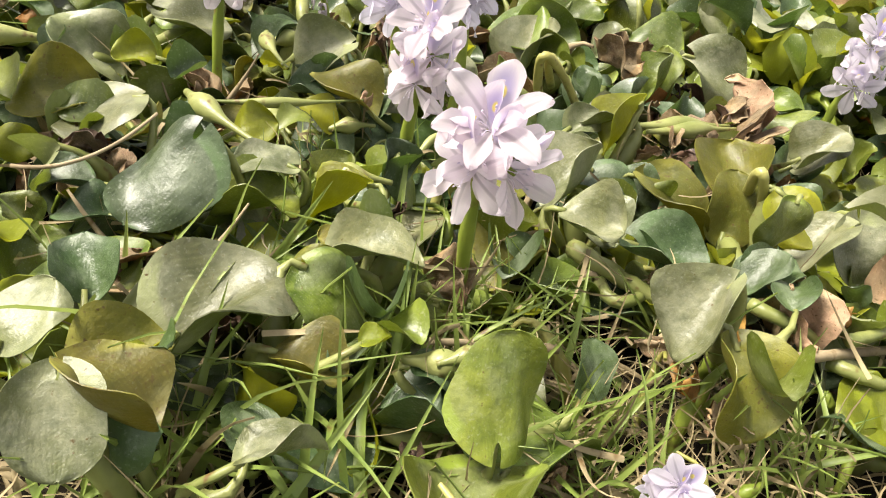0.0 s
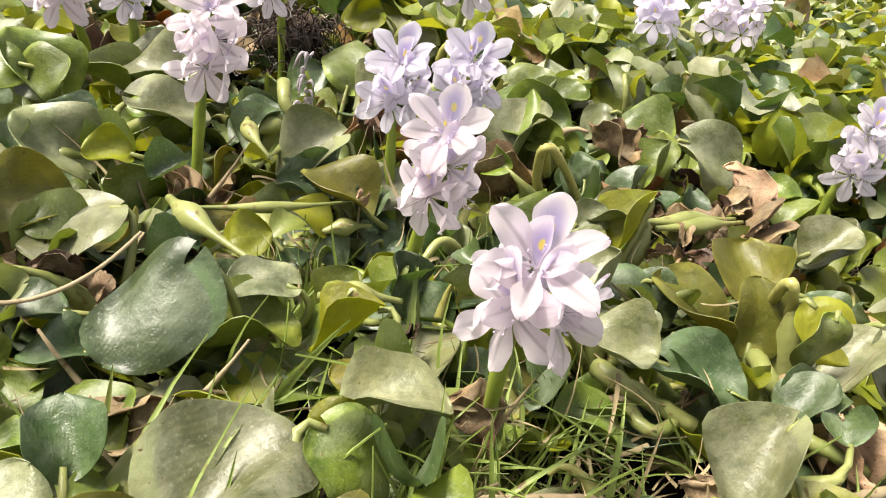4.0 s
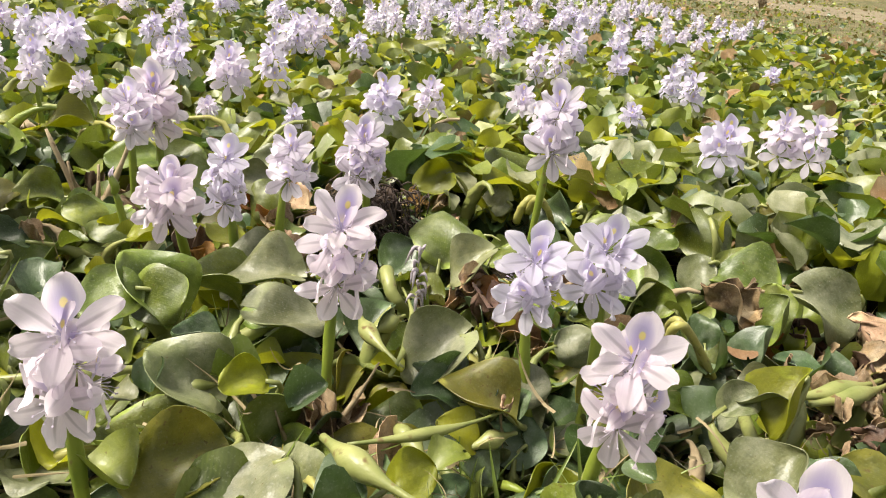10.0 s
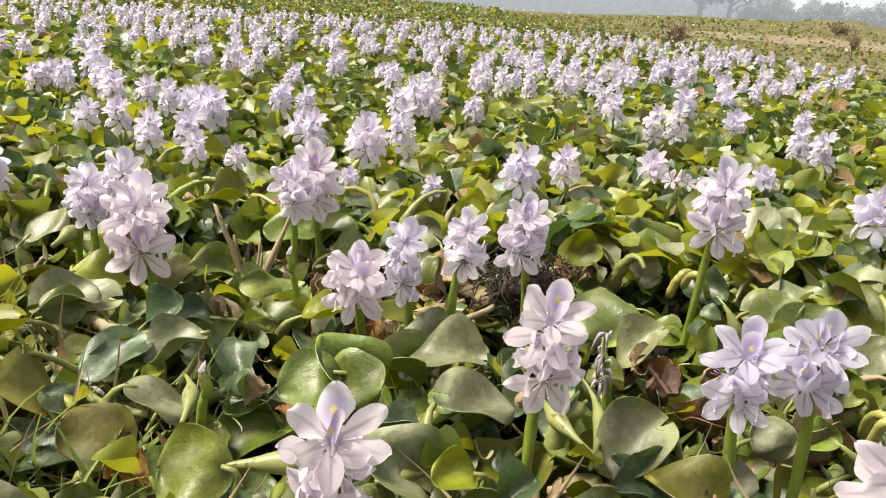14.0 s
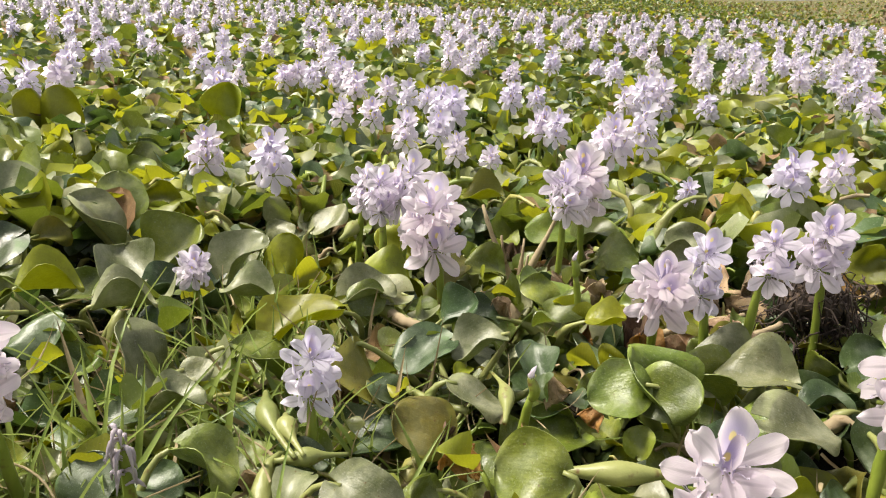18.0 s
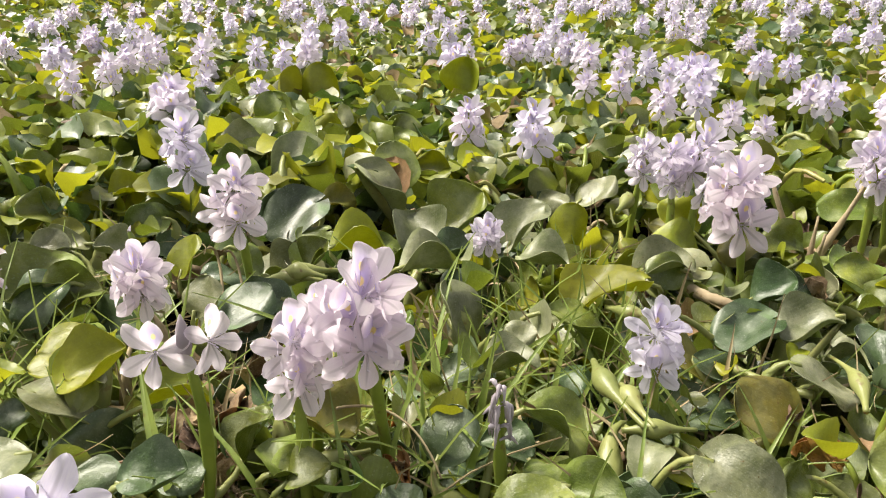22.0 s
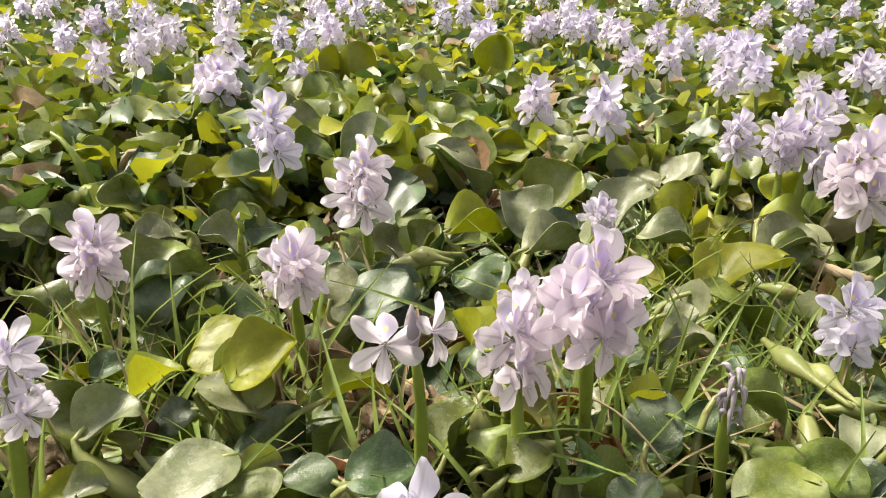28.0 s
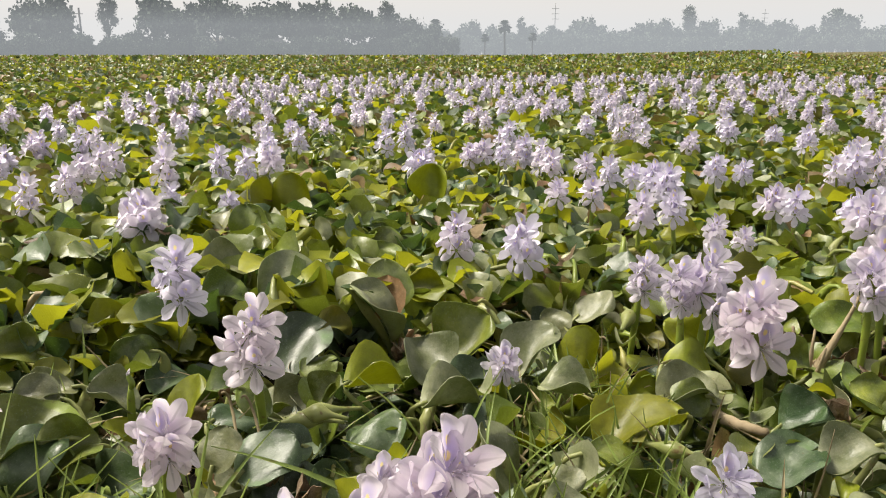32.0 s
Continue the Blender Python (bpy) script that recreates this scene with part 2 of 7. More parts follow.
PETIOLE = stalk_material("petiole_skin", (0.15, 0.18, 0.045), (0.33, 0.34, 0.12))
HOOK = stalk_material("withered_stalk_skin", (0.24, 0.23, 0.05), (0.42, 0.40, 0.13))
STEM = stalk_material("flower_stem_skin", (0.14, 0.195, 0.022), (0.26, 0.315, 0.045))
DRY = stalk_material("dry_stalk", (0.17, 0.125, 0.066), (0.42, 0.34, 0.21), 0.8, 0.05)
ROOT = stalk_material("rotten_root", (0.018, 0.012, 0.010), (0.075, 0.050, 0.036), 0.9, 0.0)
BLADE = stalk_material("grass_blade", (0.120, 0.185, 0.030), (0.285, 0.355, 0.090), 0.45, 0.3)
STRAW = stalk_material("straw", (0.17, 0.132, 0.066), (0.44, 0.355, 0.20), 0.8, 0.1)


def petal_material(name, banner, pale, deep, per_island=False):
    """Lilac petal, one unit long: pale blade, darker foot and midrib, fine veins; the banner petal has a violet blotch round a yellow eye."""
    m, n, l, b = material(name)
    co, chance, plain = shifted(n, l, (9, 1, 1), per_island)
    c = mix(n, l, ramp(n, l, tex(n, l, co, 4.0, 3), 0.32, 0.72), pale, deep)
    xyz = n.new("ShaderNodeSeparateXYZ")
    l.new(plain, xyz.inputs[0])

    def spot(cy, ry, rx, lo, hi):
        px = n.new("ShaderNodeMath"); px.operation = "DIVIDE"; px.inputs[1].default_value = rx
        l.new(xyz.outputs[0], px.inputs[0])
        s = n.new("ShaderNodeMath"); s.operation = "SUBTRACT"; s.inputs[1].default_value = cy
        l.new(xyz.outputs[1], s.inputs[0])
        py = n.new("ShaderNodeMath"); py.operation = "DIVIDE"; py.inputs[1].default_value = ry
        l.new(s.outputs[0], py.inputs[0])
        a = n.new("ShaderNodeMath"); a.operation = "MULTIPLY"; l.new(px.outputs[0], a.inputs[0]); l.new(px.outputs[0], a.inputs[1])
        d = n.new("ShaderNodeMath"); d.operation = "MULTIPLY_ADD"; l.new(py.outputs[0], d.inputs[0]); l.new(py.outputs[0], d.inputs[1]); l.new(a.outputs[0], d.inputs[2])
        return ramp(n, l, d.outputs[0], hi, lo)
    if banner:
        c = mix(n, l, spot(0.50, 0.46, 0.24, 0.15, 1.0), c, (0.395, 0.330, 0.600))
        c = mix(n, l, spot(0.50, 0.105, 0.070, 0.5, 1.1), c, (0.76, 0.62, 0.05))
    else:
        c = mix(n, l, spot(0.30, 0.58, 0.040, 0.1, 1.4), c, tuple(0.60 * v for v in deep))
    l.new(c, b.inputs["Base Color"])
    b.inputs["Roughness"].default_value = 0.6
    b.inputs["Specular IOR Level"].default_value = 0.25
    bump(n, l, tex(n, l, co, 6.0, 3), b, 0.35, 0.0016)
    thin(m, n, l, b, mix(n, l, 0.40, c, (0.95, 0.89, 0.95)), 0.68)
    return m


# three tints: rosy, lilac, bluish
TINTS = [((0.825, 0.755, 0.805), (0.765, 0.675, 0.755)), ((0.795, 0.750, 0.825), (0.725, 0.665, 0.785)), ((0.765, 0.740, 0.840), (0.680, 0.640, 0.795))]
PETAL_SKINS = [petal_material("petal_lilac", False, *t) for t in TINTS]
BANNER_SKINS = [petal_material("petal_banner", True, *t) for t in TINTS]
PETAL, BANNER = PETAL_SKINS[1], BANNER_SKINS[1]
SPENT = stalk_material("spent_petal", (0.24, 0.20, 0.21), (0.56, 0.51, 0.56), 0.7, 0.2)


def plain_material(name, a, b_, scale, rough=0.8, fine=8.0, depth=0.01, strength=0.6):
    m, n, l, b = material(name)
    tc = n.new("ShaderNodeTexCoord")
    co = tc.outputs["Object"]
    c = mix(n, l, ramp(n, l, tex(n, l, co, scale, 6, 0.6), 0.34, 0.68), a, b_)
    c = mix(n, l, ramp(n, l, tex(n, l, co, scale * fine, 4), 0.3, 0.9), c, tuple(0.45 * v for v in a))
    l.new(c, b.inputs["Base Color"])
    b.inputs["Roughness"].default_value = rough
    b.inputs["Specular IOR Level"].default_value = 0.15
    bump(n, l, tex(n, l, co, scale * fine, 6, 0.7), b, strength, depth)
    return m


def far_petal(name, low_, high_):
    m, n, l, b = material(name)
    co, chance, plain = shifted(n, l, (30, 30, 30), True)
    c = mix(n, l, tex(n, l, co, 1.0, 2), low_, high_)
    l.new(c, b.inputs["Base Color"])
    b.inputs["Roughness"].default_value = 0.6
    thin(m, n, l, b, mix(n, l, 0.35, c, (0.95, 0.89, 0.95)), 0.62)
    return m


FAR_PETAL = far_petal("far_petal", (0.650, 0.605, 0.715), (0.790, 0.745, 0.795))
FAR_BANNER = far_petal("far_banner", (0.400, 0.345, 0.580), (0.640, 0.585, 0.725))
MUD = plain_material("mud", (0.010, 0.008, 0.005), (0.034, 0.025, 0.014), 14, 0.85, 9.0, 0.02)
EARTH = plain_material("dry_earth", (0.085, 0.090, 0.034), (0.26, 0.215, 0.115), 2.2, 0.9, 14.0, 0.05)
PATH_EARTH = plain_material("path_earth", (0.20, 0.165, 0.105), (0.30, 0.25, 0.165), 0.8, 0.95, 10.0, 0.03)
FAR_GREEN = plain_material("far_green", (0.075, 0.095, 0.020), (0.20, 0.20, 0.045), 0.5, 0.8, 8.0, 0.1)
# crown green paled and greyed, so part of the haze sits in its colour
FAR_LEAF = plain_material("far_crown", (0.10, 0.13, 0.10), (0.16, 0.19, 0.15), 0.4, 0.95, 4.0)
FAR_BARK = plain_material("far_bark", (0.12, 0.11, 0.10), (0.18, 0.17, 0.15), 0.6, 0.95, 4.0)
BANK_LEAF = plain_material("bank_bush_leaf", (0.24, 0.19, 0.12), (0.36, 0.28, 0.19), 2.0, 0.9, 4.0)
PALE_WALL = plain_material("far_wall", (0.30, 0.29, 0.27), (0.38, 0.37, 0.35), 0.5, 0.9, 4.0)


# ---------------------------------------------------------------- mesh helpers
def mesh_of(name, verts, faces, mats, slots=None, smooth=True):
    me = bpy.data.meshes.new(name)
    me.from_pydata([tuple(v) for v in verts], [], [tuple(f) for f in faces])
    for m in mats:
        me.materials.append(m)
    if slots is not None:
        me.polygons.foreach_set("material_index", np.asarray(slots, dtype=np.int32))
    if smooth:
        me.polygons.foreach_set("use_smooth", np.ones(len(me.polygons), dtype=bool))
    me.update()
    return me


def under(ob, parent):
    """Makes ob a child that keeps its place in the world."""
    ob.parent = parent
    ob.matrix_parent_inverse = world_of(parent).inverted()
    return ob


def world_of(ob):
    if ob.parent is None:
        return ob.matrix_basis.copy()
    return world_of(ob.parent) @ ob.matrix_parent_inverse @ ob.matrix_basis


def part(name, me, m, parent, mat=None, label=""):
    ob = new(name, me)
    ob.matrix_basis = m
    if parent is not None:
        under(ob, parent)
    if mat is not None:
        ob.material_slots[0].link = "OBJECT"
        ob.material_slots[0].material = mat
    if label:
        tagged(ob, label)
    return ob


def tube(points, radii, sides=7):
    """Verts and faces of a closed tube along points."""
    pts = [Vector(p) for p in points]
    verts, faces = [], []
    for i, p in enumerate(pts):
        d = (pts[min(i + 1, len(pts) - 1)] - pts[max(i - 1, 0)]).normalized()
        a = d.cross(Vector((0.31, 0.2, 0.93)))
        a = a.normalized() if a.length > 0.05 else d.cross(Vector((1, 0, 0))).normalized()
        b = d.cross(a)
        for k in range(sides):
            w = 2 * math.pi * k / sides
            verts.append(p + radii[i] * (math.cos(w) * a + math.sin(w) * b))
    for i in range(len(pts) - 1):
        for k in range(sides):
            j = (k + 1) % sides
            faces.append((i * sides + k, i * sides + j, (i + 1) * sides + j, (i + 1) * sides + k))
    faces.append(tuple(range(sides))[::-1])
    faces.append(tuple(range((len(pts) - 1) * sides, len(pts) * sides)))
    return verts, faces


def bezier(a, b, c, d, n):
    return [(1 - t) ** 3 * a + 3 * t * (1 - t) ** 2 * b + 3 * t * t * (1 - t) * c + t ** 3 * d for t in (i / (n - 1) for i in range(n))]


# ---------------------------------------------------------------- leaf blades, one unit across, stalk at the origin, tip along +y
def blade_sheet(rng, nu=15, nv=12, cup=0.25, bend=0.2, wave=0.04, heart=0.1, notch=0.05, long=1.0, twist=0.0):
    verts, faces = [], []
    ph, edge, curl, crease = rng.uniform(0, 6.28), rng.uniform(0.02, 0.08), rng.uniform(-0.4, 0.4), rng.uniform(0, 0.2)
    for i in range(nu + 1):
        u = 0.5 - 0.5 * math.cos(math.pi * i / nu)
        s = 2 * u - 1
        half = 0.5 * max(0.0, 1 - abs(s) ** (2.35 if s < 0 else 2.05)) ** 0.5
        half = max(half, 0.045 if u < 0.5 else 0.02) * (1 + 0.05 * math.sin(ph * 3 + 9 * u))
        for j in range(nv + 1):
            v = 2 * j / nv - 1
            x = half * v
            y = long * (u - heart * (1 - u) * v * v * 1.6)
            if u == 1:
                y -= notch * (1 - abs(v))
            r = abs(v) * half * 2
            z = cup * r ** 2 * 0.5 - bend * (u - 0.25) ** 2 + wave * math.sin(ph + 5.2 * u + 3.1 * v) * (0.3 + r) + twist * x * (u - 0.3)
            out = min(1.0, math.hypot(2 * x, 2 * u - 1))
            z += edge * out ** 3 * math.sin(ph + 3.0 * math.atan2(2 * x, 2 * u - 1)) + crease * abs(x) * (1 - 0.5 * u) + curl * max(0.0, v if ph > 3.14 else -v) ** 3 * half * u
            verts.append((x, y, z))
    w = nv + 1
    for i in range(nu):
        for j in range(nv):
            faces.append((i * w + j, i * w + j + 1, (i + 1) * w + j + 1, (i + 1) * w + j))
    return verts, faces


def thick(verts, faces, t):
    """A sheet given two faces and a rim, t thick."""
    me = bpy.data.meshes.new("scratch")
    me.from_pydata(verts, [], faces)
    me.update()
    nrm = [v.normal.copy() for v in me.vertices]
    bpy.data.meshes.remove(me)
    k = len(verts)
    top, low = [Vector(v) for v in verts], [Vector(v) - t * n for v, n in zip(verts, nrm)]
    count = {(a, b) for f in faces for a, b in zip(f, f[1:] + f[:1])}
    edge = [(a, b) for a, b in count if (b, a) not in count]
    edge.sort()
    ids = {a: 2 * k + i for i, a in enumerate(sorted({q for e in edge for q in e}))}
    m = len(ids)
    rim_top, rim_low = [top[a] for a in ids], [low[a] for a in ids]
    rim = [(ids[b], ids[a], ids[a] + m, ids[b] + m) for a, b in edge]
    return top + low + rim_top + rim_low, list(faces) + [tuple(i + k for i in reversed(f)) for f in faces] + rim


rng = random.Random(5)
BLADES = []
for i in range(14):
    bv, bf = blade_sheet(rng, cup=rng.uniform(-0.35, 0.95), bend=rng.uniform(-0.2, 0.6), wave=rng.uniform(0.05, 0.13),
                         heart=rng.uniform(0.02, 0.14), notch=rng.uniform(0, 0.03), long=rng.uniform(0.95, 1.06), twist=rng.uniform(-0.45, 0.45))
    BLADES.append(mesh_of("leaf_blade", *thick(bv, bf, 0.012), [LEAF["green"]]))
FOLDED = []
for i in range(6):
    bv, bf = blade_sheet(rng, 13, 12, cup=rng.uniform(0.5, 1.1), bend=rng.uniform(-0.1, 0.6), wave=rng.uniform(0.06, 0.13), heart=0.06, notch=0.0,
                         long=rng.uniform(1.0, 1.15), twist=rng.uniform(-0.8, 0.8))
    FOLDED.append(mesh_of("folded_blade", *thick(bv, bf, 0.012), [LEAF["green"]]))
DRIED = []
for i in range(6):
    bv, bf = blade_sheet(rng, 17, 14, cup=rng.uniform(0.6, 2.2), bend=rng.uniform(-0.7, 0.9), wave=0.1, heart=0.05, notch=0.08,
                         long=rng.uniform(1.0, 1.3), twist=rng.uniform(-1.4, 1.4))
    crush = []
    for x, y, z in bv:
        q = noise.noise_vector(Vector((x * 3.1, y * 3.1, 5.0 * i))) * 0.20 + noise.noise_vector(Vector((x * 9, y * 5, 9.0 * i))) * 0.11
        crush.append((x * (0.50 if i % 2 else 0.28) + q.x, y + q.y, z * 0.9 + q.z))
    DRIED.append(mesh_of("dried_blade", *thick(crush, bf, 0.014), [LEAF["brown"]]))

LOOKS = {"green": "mid-green waxy rounded leaves", "dark": "dark blue-green glossy rounded leaves", "yellow": "bright yellow-green rounded leaves",
         "olive": "olive leaves speckled with brown", "pale": "dusty pale grey-green rounded leaves", "brown": "dried brown curled leaves"}


def plant(x, y, look_):
    """A rosette of leaves; its Empty stands on the mud."""
    p = new("water_hyacinth", None)
    p.empty_display_size = 0.03
    p.matrix_basis = Matrix.Translation((x, y, 0.0))
    return tagged(p, "water hyacinth plant with " + LOOKS[look_] + " on the mud", "plant", "water hyacinths")


def leaf(p, x, y, z, size, rx, ry, rz, look_, shape=0, bulb=0.0, stalk=True):
    """A blade whose middle lies at (x, y, z), and the petiole that ties it to the heart of its plant. bulb: swelling of the petiole."""
    pool = DRIED if look_ == "brown" else FOLDED if shape < 0 else BLADES
    me = pool[abs(shape) % len(pool)]
    rot = Euler((radians(rx), radians(ry), radians(rz))).to_matrix().to_4x4()
    m = Matrix.Translation((x, y, z)) @ rot @ Matrix.Diagonal((size, size, size, 1)) @ Matrix.Translation((0, -0.5, 0))
    ob = part("leaf", me, m, p, LEAF[look_])
    if stalk:
        stalk_to(ob, p, m, size, bulb, look_)
    return ob


def stalk_to(ob, p, m, size, bulb, look_):
    r = random.Random(int(1e4 * (m[0][3] * 3 + m[1][3] * 7)))
    a = Vector((p.matrix_basis[0][3] + r.uniform(-0.008, 0.008), p.matrix_basis[1][3] + r.uniform(-0.008, 0.008), 0.0))
    d = m @ Vector((0, 0.03, -0.03))
    back = (m.to_3x3() @ Vector((0, -1, 0))).normalized()
    lift = max(0.25, min(1.2, (d - a).length / 0.05))
    b = a + Vector((0, 0, 0.03 * lift)) + 0.15 * (d - a)
    c = d + back * 0.028 * lift - Vector((0, 0, 0.008))
    c.z = max(c.z, 0.006)
    pts = bezier(a, b, c, d, 9)
    thin_, fat = 0.0017, 0.0042
    rad = [fat + (thin_ - fat) * i / 8 + bulb * math.exp(-((i - 3.6) / 1.7) ** 2) for i in range(9)]
    v, f = tube(pts, rad, 7)
    me = mesh_of("petiole", v, f, [DRY if look_ == "brown" else PETIOLE])
    part("petiole", me, Matrix.Identity(4), ob)


# ---------------------------------------------------------------- petals and flower spikes
def petal_sheet(rng, wide, nu=11, nv=6, reflex=0.25, cup=0.3, ruffle=0.03):
    """A petal from its narrow foot to its broad, faintly pointed tip, with a grooved midrib and a ruffled edge."""
    verts, faces = [], []
    ph, skew = rng.uniform(0, 6), rng.uniform(-0.06, 0.06)
    for i in range(nu + 1):
        u = math.sin(0.5 * math.pi * i / nu) ** 0.92
        grow = 0.15 + 0.85 * math.sin(0.5 * math.pi * min(1.0, u / 0.64)) ** 1.35
        tip = 1.0 if u < 0.58 else max(0.0, 1 - ((u - 0.58) / 0.42) ** 2.2) ** 0.58
        half = 0.5 * wide * max(grow * tip, 0.05)
        for j in range(nv + 1):
            v = 2 * j / nv - 1
            q = abs(v)
            z = -0.12 * (1 - u) ** 2 - reflex * u ** 3 * 0.45 + cup * (q * half) ** 2 * 3 + ruffle * math.sin(ph + 5 * u + 2 * v) * u
            z += 1.1 * ruffle * q * q * math.sin(ph * 2 + 11 * u + (1.9 if v > 0 else 0)) * u - 0.022 * max(0.0, 1 - 2.5 * q) * (1 - u)
            edge = 1 + 0.035 * q * math.sin(ph * 3 + 17 * u + 2 * v)
            verts.append((half * v * edge + skew * u * u, 0.06 + 0.94 * u, z))
    w = nv + 1
    for i in range(nu):
        for j in range(nv):
            faces.append((i * w + j, i * w + j + 1, (i + 1) * w + j + 1, (i + 1) * w + j))
    return verts, faces


rng = random.Random(9)
PETALS = [mesh_of("petal", *petal_sheet(rng, rng.uniform(0.42, 0.53), reflex=rng.uniform(0.1, 0.6), cup=rng.uniform(-0.7, 0.7), ruffle=rng.uniform(0.02, 0.055)), [PETAL]) for i in range(9)]
BANNERS = [mesh_of("banner_petal", *petal_sheet(rng, rng.uniform(0.58, 0.68), reflex=rng.uniform(-0.2, 0.25), cup=rng.uniform(0.2, 0.7), ruffle=0.035), [BANNER]) for i in range(4)]


def throat_mesh():
    """Green-lilac tube behind a flower with its six stamens, one petal length as unit."""
    v, f = tube([(0, 0, -0.95), (0, 0, -0.6), (0, 0, -0.32), (0, 0.0, -0.25)], [0.05, 0.06, 0.11, 0.14], 8)
    slots = [0] * len(f)
    for k in range(6):
        w = 2 * math.pi * k / 6 + 0.3
        e = Vector((0.22 * math.cos(w), 0.22 * math.sin(w) - 0.08, 0.16 + 0.1 * (k % 2)))
        a, b = tube([Vector((0, 0, -0.25)), e * 0.6, e], [0.010, 0.009, 0.008], 4)
        f += [tuple(i + len(v) for i in q) for q in b]
        v += a
        slots += [1] * len(b)
        a, b = tube([e, e + Vector((0.015, 0, 0.05))], [0.020, 0.014], 5)
        f += [tuple(i + len(v) for i in q) for q in b]
        v += a
        slots += [2] * len(b)
    return mesh_of("throat", v, f, [STEM, PETAL, BANNER], slots)


THROAT = throat_mesh()


def joined_flower(rng, low=False, cupped=False):
    """A whole flower as one mesh, petal length as unit; cupped: only half open."""
    V, Fs, slots = [], [], []
    for k in range(6):
        wide = rng.uniform(0.56, 0.66) if k == 0 else rng.uniform(0.42, 0.54)
        v, f = petal_sheet(rng, wide, 4 if low else 7, 2, rng.uniform(0, 0.45), 0.3, 0.04)
        lean = rng.uniform(28, 52) if cupped else rng.uniform(0, 24)
        rot = Matrix.Rotation(radians(60 * k + rng.uniform(-7, 7)), 4, "Z") @ Matrix.Rotation(radians(lean), 4, "X")
        s = rng.uniform(0.9, 1.05)
        o = len(V)
        V += [rot @ Vector(p) * s for p in v]
        Fs += [tuple(i + o for i in q) for q in f]
        slots += [1 if k == 0 else 0] * len(f)
    return V, Fs, slots


rng = random.Random(21)
FLOWERS = {}
for tint in range(3):
    for cupped in (False, True):
        for i in range(4):
            fv, ff, fs = joined_flower(rng, cupped=cupped)
            FLOWERS.setdefault((tint, cupped), []).append(mesh_of("flower", fv, ff, [PETAL_SKINS[tint], BANNER_SKINS[tint]], fs))


def facing(pos, az, el, spin, size):
    """A pose whose +z looks out along azimuth az (from +x) and elevation el, with +y upward."""
    out = Vector((math.cos(el) * math.cos(az), math.cos(el) * math.sin(az), math.sin(el)))
    side = Vector((-math.sin(az), math.cos(az), 0))
    up = out.cross(side)
    m = Matrix((side, up, out)).transposed().to_4x4()
    return Matrix.Translation(pos) @ m @ Matrix.Rotation(spin, 4, "Z") @ Matrix.Diagonal((size, size, size, 1))


# turn from the front and height of each flower round a spike
TIERS = ((0.12, 0.05), (-0.25, 0.78), (1.25, 0.50), (-1.35, 0.32), (0.5, 1.0), (1.9, 0.12), (-2.0, 0.66), (2.9, 0.55), (-0.7, 0.40))


def head_layout(x, y, z, wide, high, n, face, r, lift=0):
    """Poses of the flowers round the axis of a spike whose middle is (x, y, z), and whether each is only half open."""
    size = wide * (0.46 if n < 7 else 0.44 if n < 9 else 0.41) if n > 2 else 0.34 * max(wide, high)
    reach = max(0.0, high * 0.5 - 0.72 * size)
    poses = []
    for i in range(n):
        turn, k = TIERS[i % 9] if n > 2 else ((-0.5, 0.4) if i else (0.45, 0.5))
        if n > 9:
            turn, k = 0.8 * ((2.4 * i + math.pi) % (2 * math.pi) - math.pi), i / (n - 1)
        az = face + turn + r.uniform(-0.25, 0.25)
        el = radians(4 + lift + 40 * k * k + r.uniform(-7, 7))
        off = wide * (0.23 if n < 7 else 0.25 if n < 9 else 0.29) * (1 - 0.65 * k)
        pos = Vector((x + off * math.cos(az), y + off * math.sin(az), z - reach + 2 * reach * k))
        if n < 3:
            pos = Vector((x, y, z)) + Vector((-math.sin(face), math.cos(face), 0)) * (0.25 if i == 0 else -0.25) * wide
        cupped = k > 0.9 and n > 2 or r.random() < 0.12
        poses.append((pos, az, el, r.uniform(-0.25, 0.25), size * r.uniform(0.9, 1.06), cupped))
    return poses


def stem_mesh(foot, top, r, radius):
    lean = Vector((r.uniform(-0.01, 0.01), r.uniform(-0.01, 0.01), 0))
    pts = bezier(foot, foot + (top - foot) * 0.35 + lean, foot + (top - foot) * 0.7 + lean, top, 8)
    rad = [radius * (1.15 - 0.06 * i) for i in range(8)]
    rad[4] *= 1.25
    rad[7] = radius * 0.45
    return mesh_of("stem", *tube(pts, rad, 8), [STEM])


SPIKE_LABEL = {True: "pale lilac water hyacinth spike with open petals and yellow eyes", False: "pale lilac water hyacinth spike standing among the leaves"}


